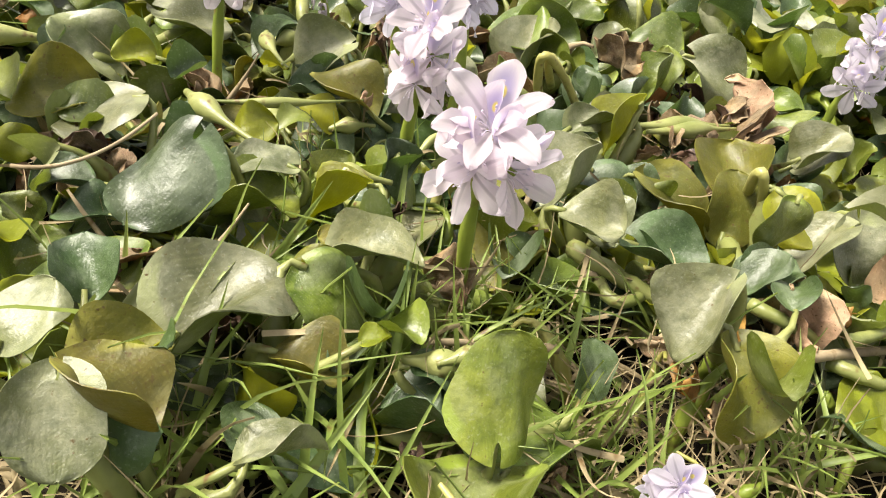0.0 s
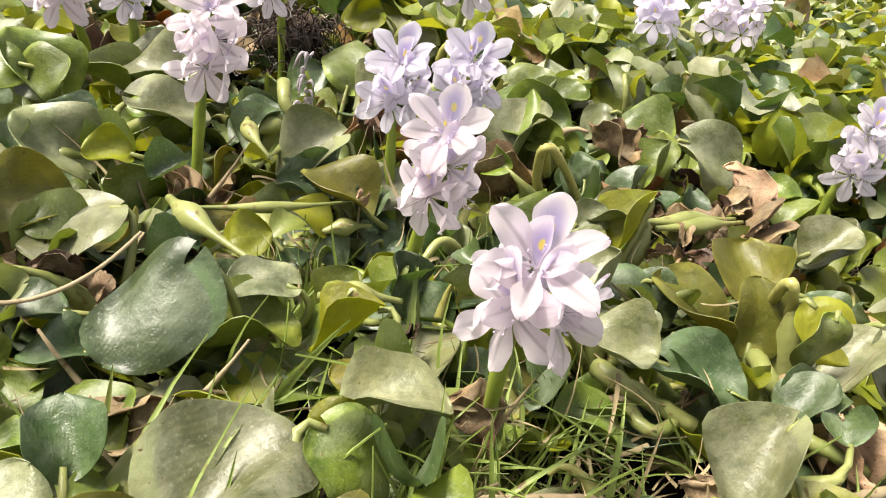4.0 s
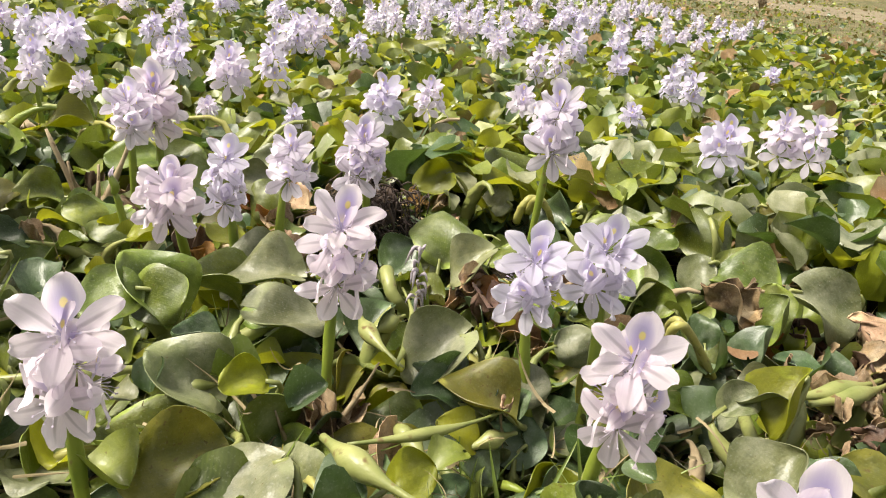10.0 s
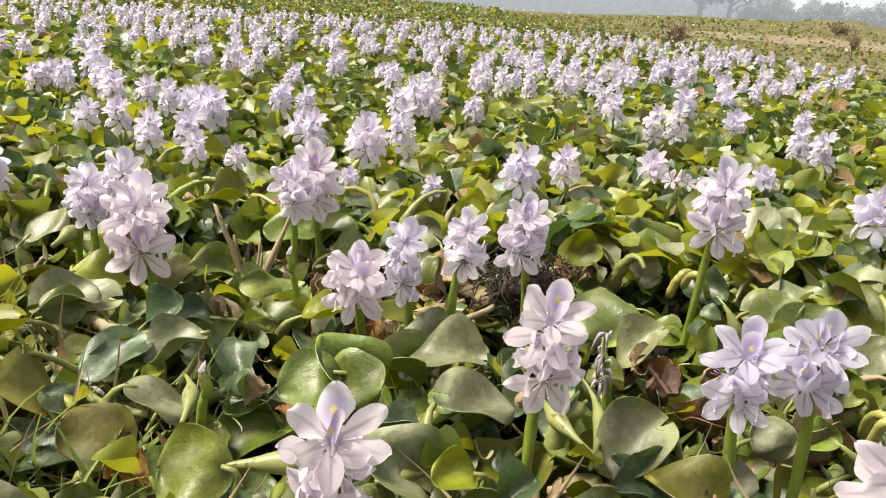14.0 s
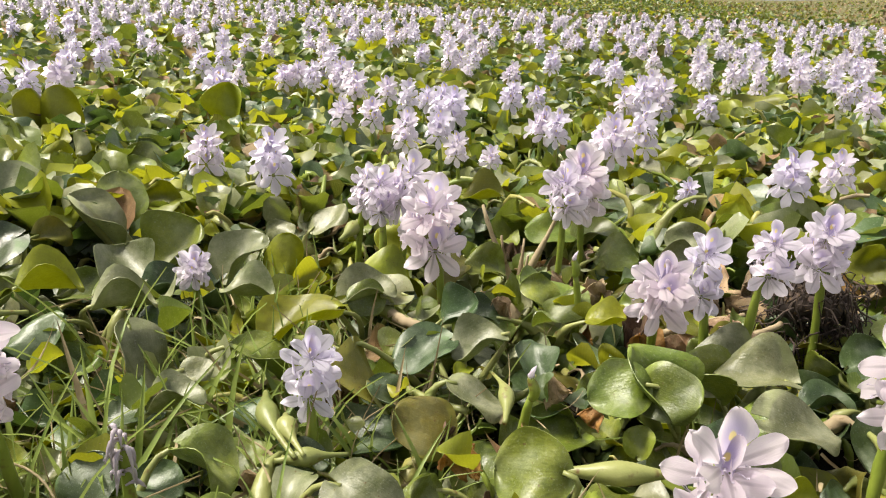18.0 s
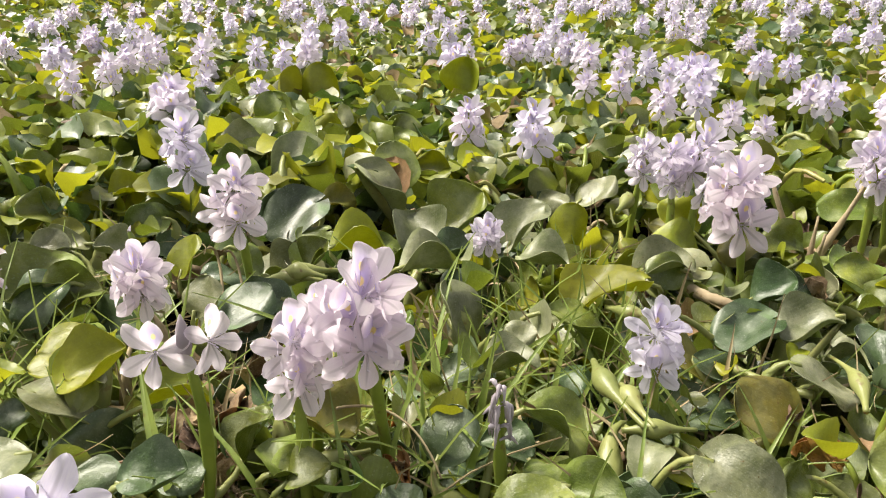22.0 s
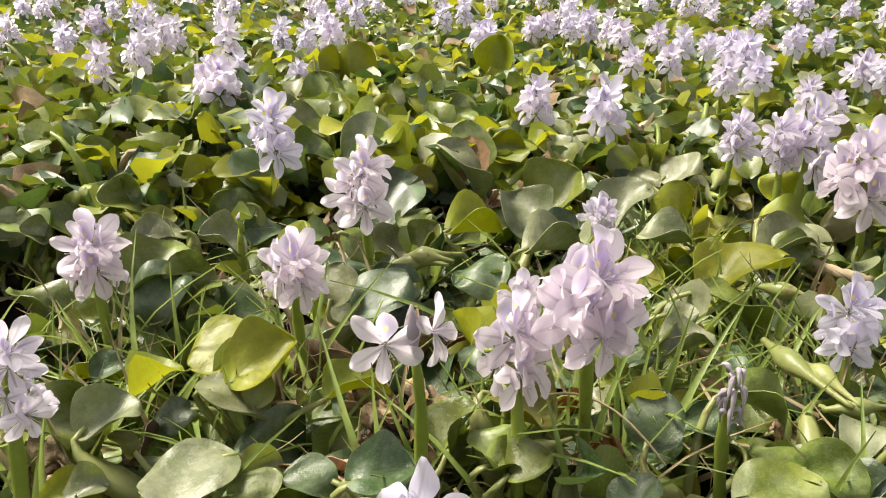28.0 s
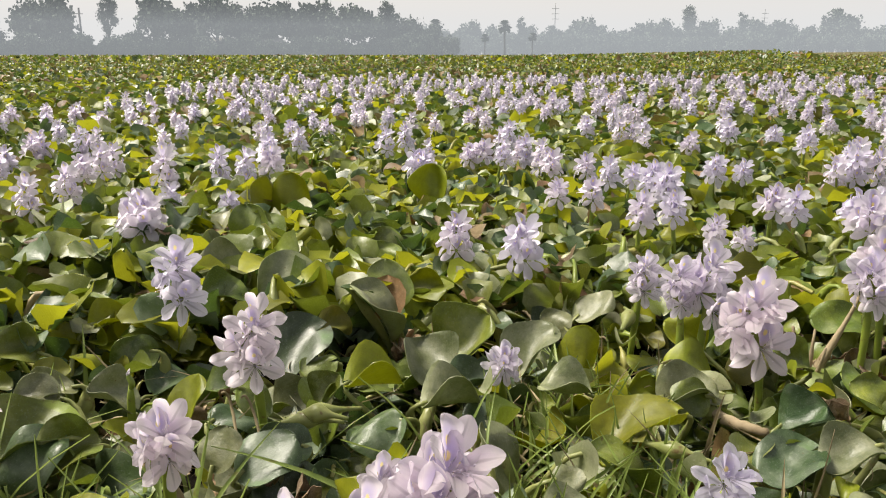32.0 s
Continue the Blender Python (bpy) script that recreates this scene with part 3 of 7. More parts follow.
def spike(x, y, z, wide, high, n, face, foot=None, near=True, tint=None):
    """A flower spike: stem, flowers, and, where it is near, each petal."""
    r = random.Random(int(abs(x * 7919 + y * 104729) * 100))
    if not near and wide > 0.080:
        heads = 2 if wide < 0.12 else 3 if wide < 0.17 else 5
        for k in range(heads):
            q = ((k + 0.5) / heads - 0.5) * (wide - 0.030) * 1.1
            w = radians(face)
            spike(x - q * math.sin(w) + r.uniform(-0.01, 0.01), y + q * math.cos(w) + r.uniform(-0.05, 0.05), z + r.uniform(-0.02, 0.018),
                  r.uniform(0.054, 0.064), min(0.55 * high + 0.03, 0.095), 6, face, None, False, tint)
        return
    face = radians(face)
    n = n if n < 3 else max(6, n + 1)
    tint = r.choice((0, 1, 1, 1) if near else (1, 1, 2, 2)) if tint is None else tint
    fx, fy = foot if foot else (x + r.uniform(-0.02, 0.02), y + r.uniform(-0.02, 0.02))
    t = new("hyacinth_flower", None)
    t.empty_display_size = 0.03
    t.matrix_basis = Matrix.Translation((fx, fy, 0.0))
    tagged(t, SPIKE_LABEL[near], "flower", "hyacinth flowers")
    part("stem", stem_mesh(Vector((fx, fy, 0)), Vector((x, y, z + high * (-0.1 if n < 3 else 0.05 if n < 7 else 0.2))), r, 0.0041 if near else 0.0036), Matrix.Identity(4), t)
    if n < 3:
        tip = [Vector((x, y, z - 0.12 * high + 0.16 * high * i)) for i in range(5)]
        part("bud", mesh_of("bud", *tube(tip, [0.0035, 0.0048, 0.0044, 0.0030, 0.0006], 8), [SPENT]), Matrix.Identity(4), t, None, "closed grey-lilac bud at the top of the stem")
    for pos, az, el, spin, size, cupped in head_layout(x, y, z, wide, high, n, face, r, 0 if near else 14):
        m = facing(pos, az, el, spin, size)
        if not near:
            part("flower", r.choice(FLOWERS[tint, cupped]), m, t)
            continue
        fl = part("flower", THROAT, m, t)
        for k in range(6):
            lean = r.uniform(24, 42) if cupped else r.uniform(6, 20) if k == 0 else r.uniform(-6, 12)
            tilt = Matrix.Rotation(radians(60 * k + r.uniform(-7, 7)), 4, "Z") @ Matrix.Rotation(radians(lean), 4, "X")
            s = r.uniform(0.92, 1.06) * (0.94 if k == 3 else 1.0)
            part("banner_petal" if k == 0 else "petal", r.choice(BANNERS if k == 0 else PETALS), m @ tilt @ Matrix.Diagonal((s, s, s, 1)), fl, (BANNER_SKINS if k == 0 else PETAL_SKINS)[tint])
    return t


# ---------------------------------------------------------------- scatter: many small copies joined in one mesh
def scatter(name, templates, place, mats, picks=None, slots=None):
    """templates: list of (verts, faces, slot per face); place: 4x4 matrices as an array. One mesh."""
    V, Fc, Sl, off = [], [], [], 0
    place = np.asarray(place)
    picks = np.asarray(picks) if picks is not None else np.arange(len(place)) % len(templates)
    for k, (tv, tf, ts) in enumerate(templates):
        M = place[picks == k]
        if not len(M):
            continue
        tv = np.asarray(tv, float)
        v = np.einsum("nij,vj->nvi", M[:, :3, :3], tv) + M[:, None, :3, 3]
        quads = np.array([(*f, f[-1]) if len(f) == 3 else f for f in tf])
        f = quads[None] + (off + len(tv) * np.arange(len(M)))[:, None, None]
        V.append(v.reshape(-1, 3))
        Fc.append(f.reshape(-1, 4))
        Sl.append(np.tile(ts, len(M)))
        off += len(M) * len(tv)
    V, Fc, Sl = np.concatenate(V), np.concatenate(Fc), np.concatenate(Sl)
    me = bpy.data.meshes.new(name)
    me.vertices.add(len(V))
    me.vertices.foreach_set("co", V.astype(np.float32).ravel())
    me.loops.add(Fc.size)
    me.loops.foreach_set("vertex_index", Fc.astype(np.int32).ravel())
    me.polygons.add(len(Fc))
    me.polygons.foreach_set("loop_start", np.arange(0, Fc.size, 4, dtype=np.int32))
    me.polygons.foreach_set("material_index", Sl.astype(np.int32))
    me.polygons.foreach_set("use_smooth", np.ones(len(Fc), dtype=bool))
    for m in mats:
        me.materials.append(m)
    me.update(calc_edges=True)
    me.validate()
    return me


def turns(rx, ry, rz, scale, pos):
    """Stacked matrices from arrays of angles, sizes and places."""
    rx, ry, rz = np.asarray(rx), np.asarray(ry), np.asarray(rz)
    ca, sa, cb, sb, cc, sc = np.cos(rx), np.sin(rx), np.cos(ry), np.sin(ry), np.cos(rz), np.sin(rz)
    k = len(rx)
    z, o = np.zeros(k), np.ones(k)
    A = np.stack([o, z, z, z, ca, -sa, z, sa, ca], 1).reshape(k, 3, 3)
    B = np.stack([cb, z, sb, z, o, z, -sb, z, cb], 1).reshape(k, 3, 3)
    C = np.stack([cc, -sc, z, sc, cc, z, z, z, o], 1).reshape(k, 3, 3)
    M = np.zeros((k, 4, 4))
    M[:, :3, :3] = C @ B @ A * np.asarray(scale)[:, None, None]
    M[:, :3, 3] = pos
    M[:, 3, 3] = 1
    return M


def edge_of_bank(y):
    """x of the line where the floating plants end and the bank begins."""
    return 2.95 + 0.12 * np.sin(y * 0.8) + np.where(y < 5, (5 - y) * 0.35, 0.0) - np.clip(y - 12, 0, 200) * 0.06


# ---------------------------------------------------------------- ground
def ground_height(x, y):
    """Flat pond; to the right a low dry bank, and far off a gentle rise and a rough mound."""
    x, y = np.asarray(x, float), np.asarray(y, float)
    d = np.clip(x - edge_of_bank(y), 0, None)
    away = np.hypot(x + 0.3, y - 0.13)
    side = np.degrees(np.arctan2(-(x + 0.3), y - 0.13))
    part_ = np.interp(side, (-100, -70, -17, -9, 0, 15), (0, 1, 1, 0.55, 0.35, 0))
    rise = part_ * np.interp(away, (12, 20, 30, 46, 90, 400), (0, 0.06, 0.35, 0.85, 1.10, 1.5))
    ridge = np.exp(-((away - 40) / 5.5) ** 2) * np.clip((-19 - side) / 5, 0, 1) * np.clip((side + 75) / 15, 0, 1)
    mound = ridge * (0.28 + 0.10 * np.sin(side * 0.9) + 0.06 * np.sin(side * 2.3 + 1) + 0.04 * np.sin(side * 5.1 + away))
    return np.minimum(0.012 * d, 0.10) + rise + mound


def make_ground():
    ax = np.concatenate([-np.geomspace(600, 3, 26), np.linspace(-2.8, 2.6, 37), np.linspace(2.8, 12, 24), np.linspace(12.6, 50, 60), np.geomspace(53, 600, 14)])
    ay = np.concatenate([-np.geomspace(500, 2, 12), np.linspace(-1.5, 3, 31), np.linspace(3.3, 16, 30), np.linspace(16.7, 52, 50), np.geomspace(55, 900, 18)])
    X, Y = np.meshgrid(ax, ay)
    Z = ground_height(X, Y)
    near = np.hypot(X + 0.4, Y - 0.8) < 2.5
    rough = np.array([noise.noise(Vector((x * 9, y * 9, 0))) for x, y in zip(X.ravel(), Y.ravel())]).reshape(X.shape)
    Z = Z + np.where(near, 0.008 * rough - 0.006, 0.0)
    w = len(ax)
    verts = np.stack([X.ravel(), Y.ravel(), Z.ravel()], 1)
    faces, slots = [], []
    for i in range(len(ay) - 1):
        for j in range(w - 1):
            faces.append((i * w + j, i * w + j + 1, (i + 1) * w + j + 1, (i + 1) * w + j))
            cx, cy = (ax[j] + ax[j + 1]) / 2, (ay[i] + ay[i + 1]) / 2
            slots.append(1 if cx > edge_of_bank(cy) else 2 if cy > 16 or cx < -12 else 0)
    g = new("ground", mesh_of("ground", verts, faces, [MUD, EARTH, FAR_GREEN], slots))
    tagged(g, "dark mud under floating plants and a dry earth bank", "ground", kind="structure")


make_ground()


def make_path():
    """Pale trodden track across the bank, widening as it comes nearer."""
    verts, faces = [], []
    for i in range(41):
        q = i / 40
        side, away = radians(-15 - 45 * q), 23.0 - 3.0 * q + 0.8 * math.sin(6 * q)
        wide = 1.1 + 3.4 * min(1.0, 2.2 * q) + 0.5 * math.sin(15 * q)
        for k in (-1.0, -0.45, 0.0, 0.5, 1.0):
            a = away + k * wide
            x, y = -0.3 - a * math.sin(side), 0.13 + a * math.cos(side)
            verts.append((x, y, float(ground_height(x, y)) + (0.01 if abs(k) == 1.0 else 0.035)))
    for i in range(40):
        for j in range(4):
            faces.append((5 * i + j, 5 * i + 5 + j, 5 * i + 6 + j, 5 * i + 1 + j)[::-1])
    p = new("road", mesh_of("road", verts, faces, [PATH_EARTH]))
    tagged(p, "pale trodden earth track along the bank", "path", kind="structure")


make_path()

# ---------------------------------------------------------------- the wide field beyond the near plants
nr = np.random.default_rng(11)
small = []
for i in range(6):
    v, f = blade_sheet(random.Random(40 + i), 5, 4, cup=0.1 + 0.2 * i, bend=0.1 + 0.08 * i, wave=0.08, heart=0.08, notch=0.0)
    v = np.array(v) - (0, 0.5, 0)
    small.append((v, f, [0] * len(f)))
middle = []
for i in range(6):
    v, f = blade_sheet(random.Random(50 + i), 4, 3, cup=0.15 + 0.12 * i, bend=0.15, wave=0.05, heart=0.08, notch=0.0)
    middle.append((np.array(v) - (0, 0.5, 0), f, [0] * len(f)))
tiny = []
for i in range(4):
    v, f = blade_sheet(random.Random(60 + i), 2, 2, cup=0.4, bend=0.2, wave=0.05, heart=0.05, notch=0.0)
    tiny.append((np.array(v) - (0, 0.5, 0), f, [0] * len(f)))


def wedge(count, near, far, power=1.0, first=52):
    """Points of the field that the camera looks over, between two distances from the start."""
    a = nr.uniform(radians(first), radians(170), count)
    d = (near ** power + (far ** power - near ** power) * nr.uniform(0, 1, count)) ** (1 / power)
    x, y = -0.35 + d * np.cos(a), d * np.sin(a)
    keep = x < edge_of_bank(y) - 0.05
    return x[keep], y[keep]


def lumps(x, y):
    return np.array([noise.noise(Vector((a * 0.9, b * 0.9, 3.0))) for a, b in zip(x, y)])


def leaf_field(name, count, near, far, size, tall, steep, templates, label, power=2.0, shares=(34, 27, 17, 16, 6)):
    x, y = wedge(count, near, far, power, 14 if near < 4 else 52)
    up = lumps(x, y)
    k = len(x)
    z = nr.uniform(0.02, 1.0, k) ** 0.7 * tall * (1 + 0.35 * up)
    M = turns(np.abs(nr.normal(0, steep, k)) * 1.0, nr.normal(0, 0.25, k), nr.uniform(0, 6.28, k), size * nr.uniform(0.65, 1.25, k), np.stack([x, y, z + ground_height(x, y)], 1))
    kinds = [(v, f, [s] * len(f)) for s in range(5) for v, f, _ in templates]
    patch = np.array([noise.noise(Vector((a * 2.3, b * 2.3, 6.0))) for a, b in zip(x, y)])
    pick = nr.choice(5, k, p=np.array(shares) / sum(shares))
    pick = np.where((patch > 0.28) & (nr.random(k) < 0.25), 2, pick)
    # low leaves mostly turn dark green: shade under the canopy put into colour
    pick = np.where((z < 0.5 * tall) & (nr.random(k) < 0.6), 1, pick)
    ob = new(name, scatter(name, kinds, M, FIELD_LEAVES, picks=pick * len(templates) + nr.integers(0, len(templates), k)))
    tagged(ob, label, "leaves", kind="stuff")


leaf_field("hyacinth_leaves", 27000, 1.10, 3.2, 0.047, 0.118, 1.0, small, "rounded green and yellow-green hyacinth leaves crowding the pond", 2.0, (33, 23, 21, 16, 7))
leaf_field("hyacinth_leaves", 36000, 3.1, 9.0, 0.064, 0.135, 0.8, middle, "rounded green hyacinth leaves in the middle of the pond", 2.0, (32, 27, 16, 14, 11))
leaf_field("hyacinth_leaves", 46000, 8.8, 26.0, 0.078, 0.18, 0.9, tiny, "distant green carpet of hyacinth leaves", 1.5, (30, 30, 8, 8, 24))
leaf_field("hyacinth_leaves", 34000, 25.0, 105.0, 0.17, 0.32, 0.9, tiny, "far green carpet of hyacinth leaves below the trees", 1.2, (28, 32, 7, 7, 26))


def hook(rng_):
    """One bent petiole, one unit high: up from the mud, over, and down to where its leaf hangs."""
    a = Vector((0, 0, 0))
    lean, drop = rng_.uniform(0.1, 0.7), rng_.uniform(-0.15, 0.75)
    pts = bezier(a, Vector((0.05, 0, 0.75)), Vector((0.25 + 0.4 * lean, rng_.uniform(-0.2, 0.2), 1.25)), Vector((0.3 + lean, rng_.uniform(-0.3, 0.3), 1.0 - drop)), 8)
    fat = rng_.choice((0, 0, 0.05, 0.09))
    rad = [0.062 - 0.005 * i + fat * math.exp(-((i - 2.6) / 1.3) ** 2) for i in range(8)]
    v, f = tube(pts, rad, 5)
    f = [t for t in f if len(t) == 4]
    return [tuple(p) for p in v], f, [0] * len(f)


def stalk_field(name, count, near, far, tall, mats, label):
    x, y = wedge(count, near, far, 1.6, 14)
    k = len(x)
    kinds = [(v, f, [s] * len(f)) for s in range(len(mats)) for v, f, _ in HOOKS]
    M = turns(nr.normal(0, 0.3, k), nr.normal(0, 0.3, k), nr.uniform(0, 6.28, k), tall * nr.uniform(0.6, 1.15, k), np.stack([x, y, np.zeros(k)], 1))
    pick = np.where(nr.random(k) < 0.14, len(mats) - 1, nr.integers(0, max(1, len(mats) - 1), k))
    ob = new(name, scatter(name, kinds, M, mats, picks=pick * len(HOOKS) + nr.integers(0, len(HOOKS), k)))
    tagged(ob, label, "stalks", kind="stuff")


HOOKS = [hook(random.Random(700 + i)) for i in range(8)]
stalk_field("hyacinth_stalks", 400, 0.44, 1.15, 0.052, [PETIOLE, STEM, HOOK, DRY], "bent pale green and withered hyacinth stalks between the leaves")
stalk_field("hyacinth_stalks", 2600, 1.10, 3.4, 0.100, [PETIOLE, STEM, HOOK, DRY], "bent pale green hyacinth stalks farther out in the pond")


def brown_field(count, near, far, size, top):
    """Crumpled brown leaves and straw low between the plants of the pond."""
    x, y = wedge(count, near, far, 2.0, 14)
    k = len(x)
    kinds = []
    for s in range(4):
        for i in range(3):
            v, f = blade_sheet(random.Random(80 + i), 5, 4, cup=1.2 + 0.5 * i, bend=0.7 - 0.6 * i, wave=0.22, heart=0.05, notch=0.0, twist=1.2 - 0.9 * i)
            kinds.append(((np.array(v) - (0, 0.5, 0)) * (0.55, 1.1, 1.0), f, [s] * len(f)))
    M = turns(nr.normal(0, 0.9, k), nr.normal(0, 0.7, k), nr.uniform(0, 6.28, k), size * nr.uniform(0.6, 1.3, k), np.stack([x, y, nr.uniform(0.02, top, k)], 1))
    ob = new("dead_leaves", scatter("dead_leaves", kinds, M, DEAD_FIELD, picks=nr.integers(0, 12, k)))
    tagged(ob, "crumpled brown and straw-coloured dead leaves among the plants", "dead leaves", kind="stuff")


brown_field(1500, 1.2, 4.0, 0.030, 0.070)


# ---------------------------------------------------------------- flower spikes in the field
def bloom(x, y):
    """How thickly the spikes stand: a broad belt with gaps, ending before the far green."""
    d = math.hypot(x + 0.5, y)
    side = math.degrees(math.atan2(-(x + 0.5), y))
    far = float(np.interp(side, (30, 36, 40, 45, 54), (9.2, 8.6, 6.2, 4.2, 3.1))) + 0.6 * noise.noise(Vector((side * 0.07, 1, 0)))
    if side < 0:
        far = 10.5
    if d > far or d < 1.75:
        return 0.0
    return max(0.0, 0.70 + 0.95 * noise.noise(Vector((x * 1.1, y * 1.1, 8.0)))) * (0.36 if d < 2.4 else 0.62 if d < 3.6 else 1.0)


spots = []
fr = random.Random(77)
while len(spots) < 790:
    a, d = fr.uniform(radians(60), radians(152)), 1.7 + 9.0 * fr.uniform(0, 1) ** 0.75
    x, y = -0.5 + d * math.cos(a), d * math.sin(a)
    if x > edge_of_bank(np.array(y)) - 0.2 or fr.random() > bloom(x, y):
        continue
    if any((x - p) ** 2 + (y - q) ** 2 < (0.055 + 0.008 * d) ** 2 for p, q, _ in spots):
        continue
    spots.append((x, y, d))
spots.sort(key=lambda s: s[2])
for x, y, d in spots[:190]:
    spike(x, y, fr.uniform(0.135, 0.185), fr.uniform(0.047, 0.064), fr.uniform(0.062, 0.096), fr.randint(5, 8), -100 + fr.uniform(-40, 40), near=False)

low = []
for i in range(4):
    V, Fs, Sl = [], [], []
    for pos, az, el, spin, size, cupped in head_layout(0, 0, 0, 0.055, 0.088, 8, -1.7, random.Random(300 + i), 14):
        m = facing(pos, az, el, spin, size)
        v, f, s = joined_flower(random.Random(i), True, cupped)
        o = len(V)
        V += [tuple(m @ p) for p in v]
        Fs += [tuple(q + o for q in t) for t in f]
        Sl += [2 * q for q in s]
    sv, sf = tube([(0, 0, -0.12), (0, 0, 0.0)], [0.005, 0.004], 5)
    sf = [t for t in sf if len(t) == 4]
    o = len(V)
    V += [tuple(p) for p in sv]
    Fs += [tuple(q + o for q in t) for t in sf]
    Sl += [1] * len(sf)
    low.append((V, Fs, Sl))
far_spots = np.array(spots[190:])
k = len(far_spots)
M = turns(nr.normal(0, 0.1, k), nr.normal(0, 0.1, k), nr.uniform(0, 6.28, k), nr.uniform(0.8, 1.15, k), np.stack([far_spots[:, 0], far_spots[:, 1], nr.uniform(0.13, 0.19, k)], 1))
ob = new("hyacinth_flowers", scatter("hyacinth_flowers", low, M, [FAR_PETAL, STEM, FAR_BANNER]))
tagged(ob, "hundreds of pale lilac hyacinth spikes over the pond", "flowers", kind="stuff")


# ---------------------------------------------------------------- distance: trees, palms, poles, houses, bank
def crown_leaves(rng_, count, radius, squash, clumps):
    """A crown of many small leaf quads gathered in clumps, uneven in outline."""
    cl = []
    for i in range(clumps):
        a, b = rng_.uniform(0, 6.28), rng_.uniform(-0.7, 1.0)
        q = rng_.uniform(0.35, 1.0)
        cl.append(Vector((math.cos(a) * math.cos(b) * q, math.sin(a) * math.cos(b) * q, math.sin(b) * squash * q)) * radius)
    V, Fs = [], []
    for i in range(count):
        c = rng_.choice(cl)
        p = c + Vector((rng_.gauss(0, 1), rng_.gauss(0, 1), rng_.gauss(0, 0.8))) * radius * 0.23
        s = radius * rng_.uniform(0.06, 0.13)
        e = Euler((rng_.uniform(0, 6), rng_.uniform(0, 6), rng_.uniform(0, 6))).to_matrix()
        o = len(V)
        V += [p + e @ Vector(q) * s for q in ((-1, -0.5, 0), (0, -0.7, 0.2), (1, -0.3, 0), (0.8, 0.6, 0.1), (-0.5, 0.8, 0))]
        Fs.append((o, o + 1, o + 2, o + 3, o + 4))
    return V, Fs


def tree(kind_, high, seed):
    r = random.Random(seed)
    t = new("tree", None)
    if kind_ == "palm":
        pts = [Vector((0.02 * high * math.sin(2 * s), 0, high * 0.82 * s)) for s in (0, 0.25, 0.5, 0.75, 1.0)]
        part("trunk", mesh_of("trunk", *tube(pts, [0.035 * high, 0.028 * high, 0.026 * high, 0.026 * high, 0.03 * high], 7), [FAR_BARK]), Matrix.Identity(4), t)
        V, Fs = [], []
        for i in range(46):
            az, el = r.uniform(0, 6.28), r.uniform(-0.9, 1.4)
            d = Vector((math.cos(az) * math.cos(el), math.sin(az) * math.cos(el), math.sin(el)))
            side = d.cross(Vector((0, 0, 1))).normalized()
            o = len(V)
            for u, w in ((0.0, 0.01), (0.45, 0.035), (0.75, 0.10), (1.0, 0.04)):
                c = pts[-1] + d * 0.2 * high * u - Vector((0, 0, 0.05 * high * u * u))
                V += [c - side * w * high, c + side * w * high]
            Fs += [(o + 2 * q, o + 2 * q + 1, o + 2 * q + 3, o + 2 * q + 2) for q in range(3)]
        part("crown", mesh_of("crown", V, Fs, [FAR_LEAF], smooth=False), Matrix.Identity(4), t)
        return t
    wide = {"round": 0.62, "tall": 0.24, "bush": 0.75}[kind_]
    base = {"round": 0.10, "tall": 0.20, "bush": 0.0}[kind_]
    tv, tf = tube([Vector((0, 0, 0)), Vector((0.01 * high, 0, 0.3 * high)), Vector((-0.01 * high, 0.01 * high, 0.7 * high))], [0.03 * high, 0.022 * high, 0.01 * high], 7)
    for i in range(5):
        a = 1.25 * i
        s = Vector((0, 0, high * (base + 0.06 * i)))
        e = s + Vector((math.cos(a) * wide * 0.6, math.sin(a) * wide * 0.6, 0.22)) * high * 0.6
        lv, lf = tube([s, (s + e) / 2 + Vector((0, 0, 0.02 * high)), e], [0.014 * high, 0.009 * high, 0.004 * high], 5)
        tf = tf + [tuple(q + len(tv) for q in f) for f in lf]
        tv = tv + lv
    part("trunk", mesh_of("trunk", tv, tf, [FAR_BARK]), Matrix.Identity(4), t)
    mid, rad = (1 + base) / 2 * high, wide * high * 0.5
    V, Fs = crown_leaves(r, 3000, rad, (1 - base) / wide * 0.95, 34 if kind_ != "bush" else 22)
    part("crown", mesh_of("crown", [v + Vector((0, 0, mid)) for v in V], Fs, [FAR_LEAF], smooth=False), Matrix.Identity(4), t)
    return t


LABELS = {"round": "broad leafy tree grey-blue in the far haze", "tall": "tall slender tree grey-blue in the far haze",
          "bush": "low bushy tree grey-blue in the far haze", "palm": "fan palm grey-blue in the far haze"}
STOCK = {}


def put_tree(kind_, azimuth, away, high, seed=0):
    """azimuth in degrees to the left of +y, as seen from the camera's last place."""
    a = radians(azimuth)
    tx, ty = -0.55 - away * math.sin(a), 0.07 + away * math.cos(a)
    m = pose(tx, ty, float(ground_height(tx, ty)) - (0.16 * high if kind_ == "bush" else 0.0), 0, 0, (azimuth * 77) % 360)
    key = (kind_, seed)
    if key not in STOCK:
        STOCK[key] = tree(kind_, 10.0, 900 + seed)
        t = STOCK[key]
        tagged(t, LABELS[kind_], "tree", "far trees")
    else:
        t = copy_thing(STOCK[key], m)
    s = high / 10.0
    t.matrix_basis = m @ Matrix.Diagonal((s, s, s, 1))


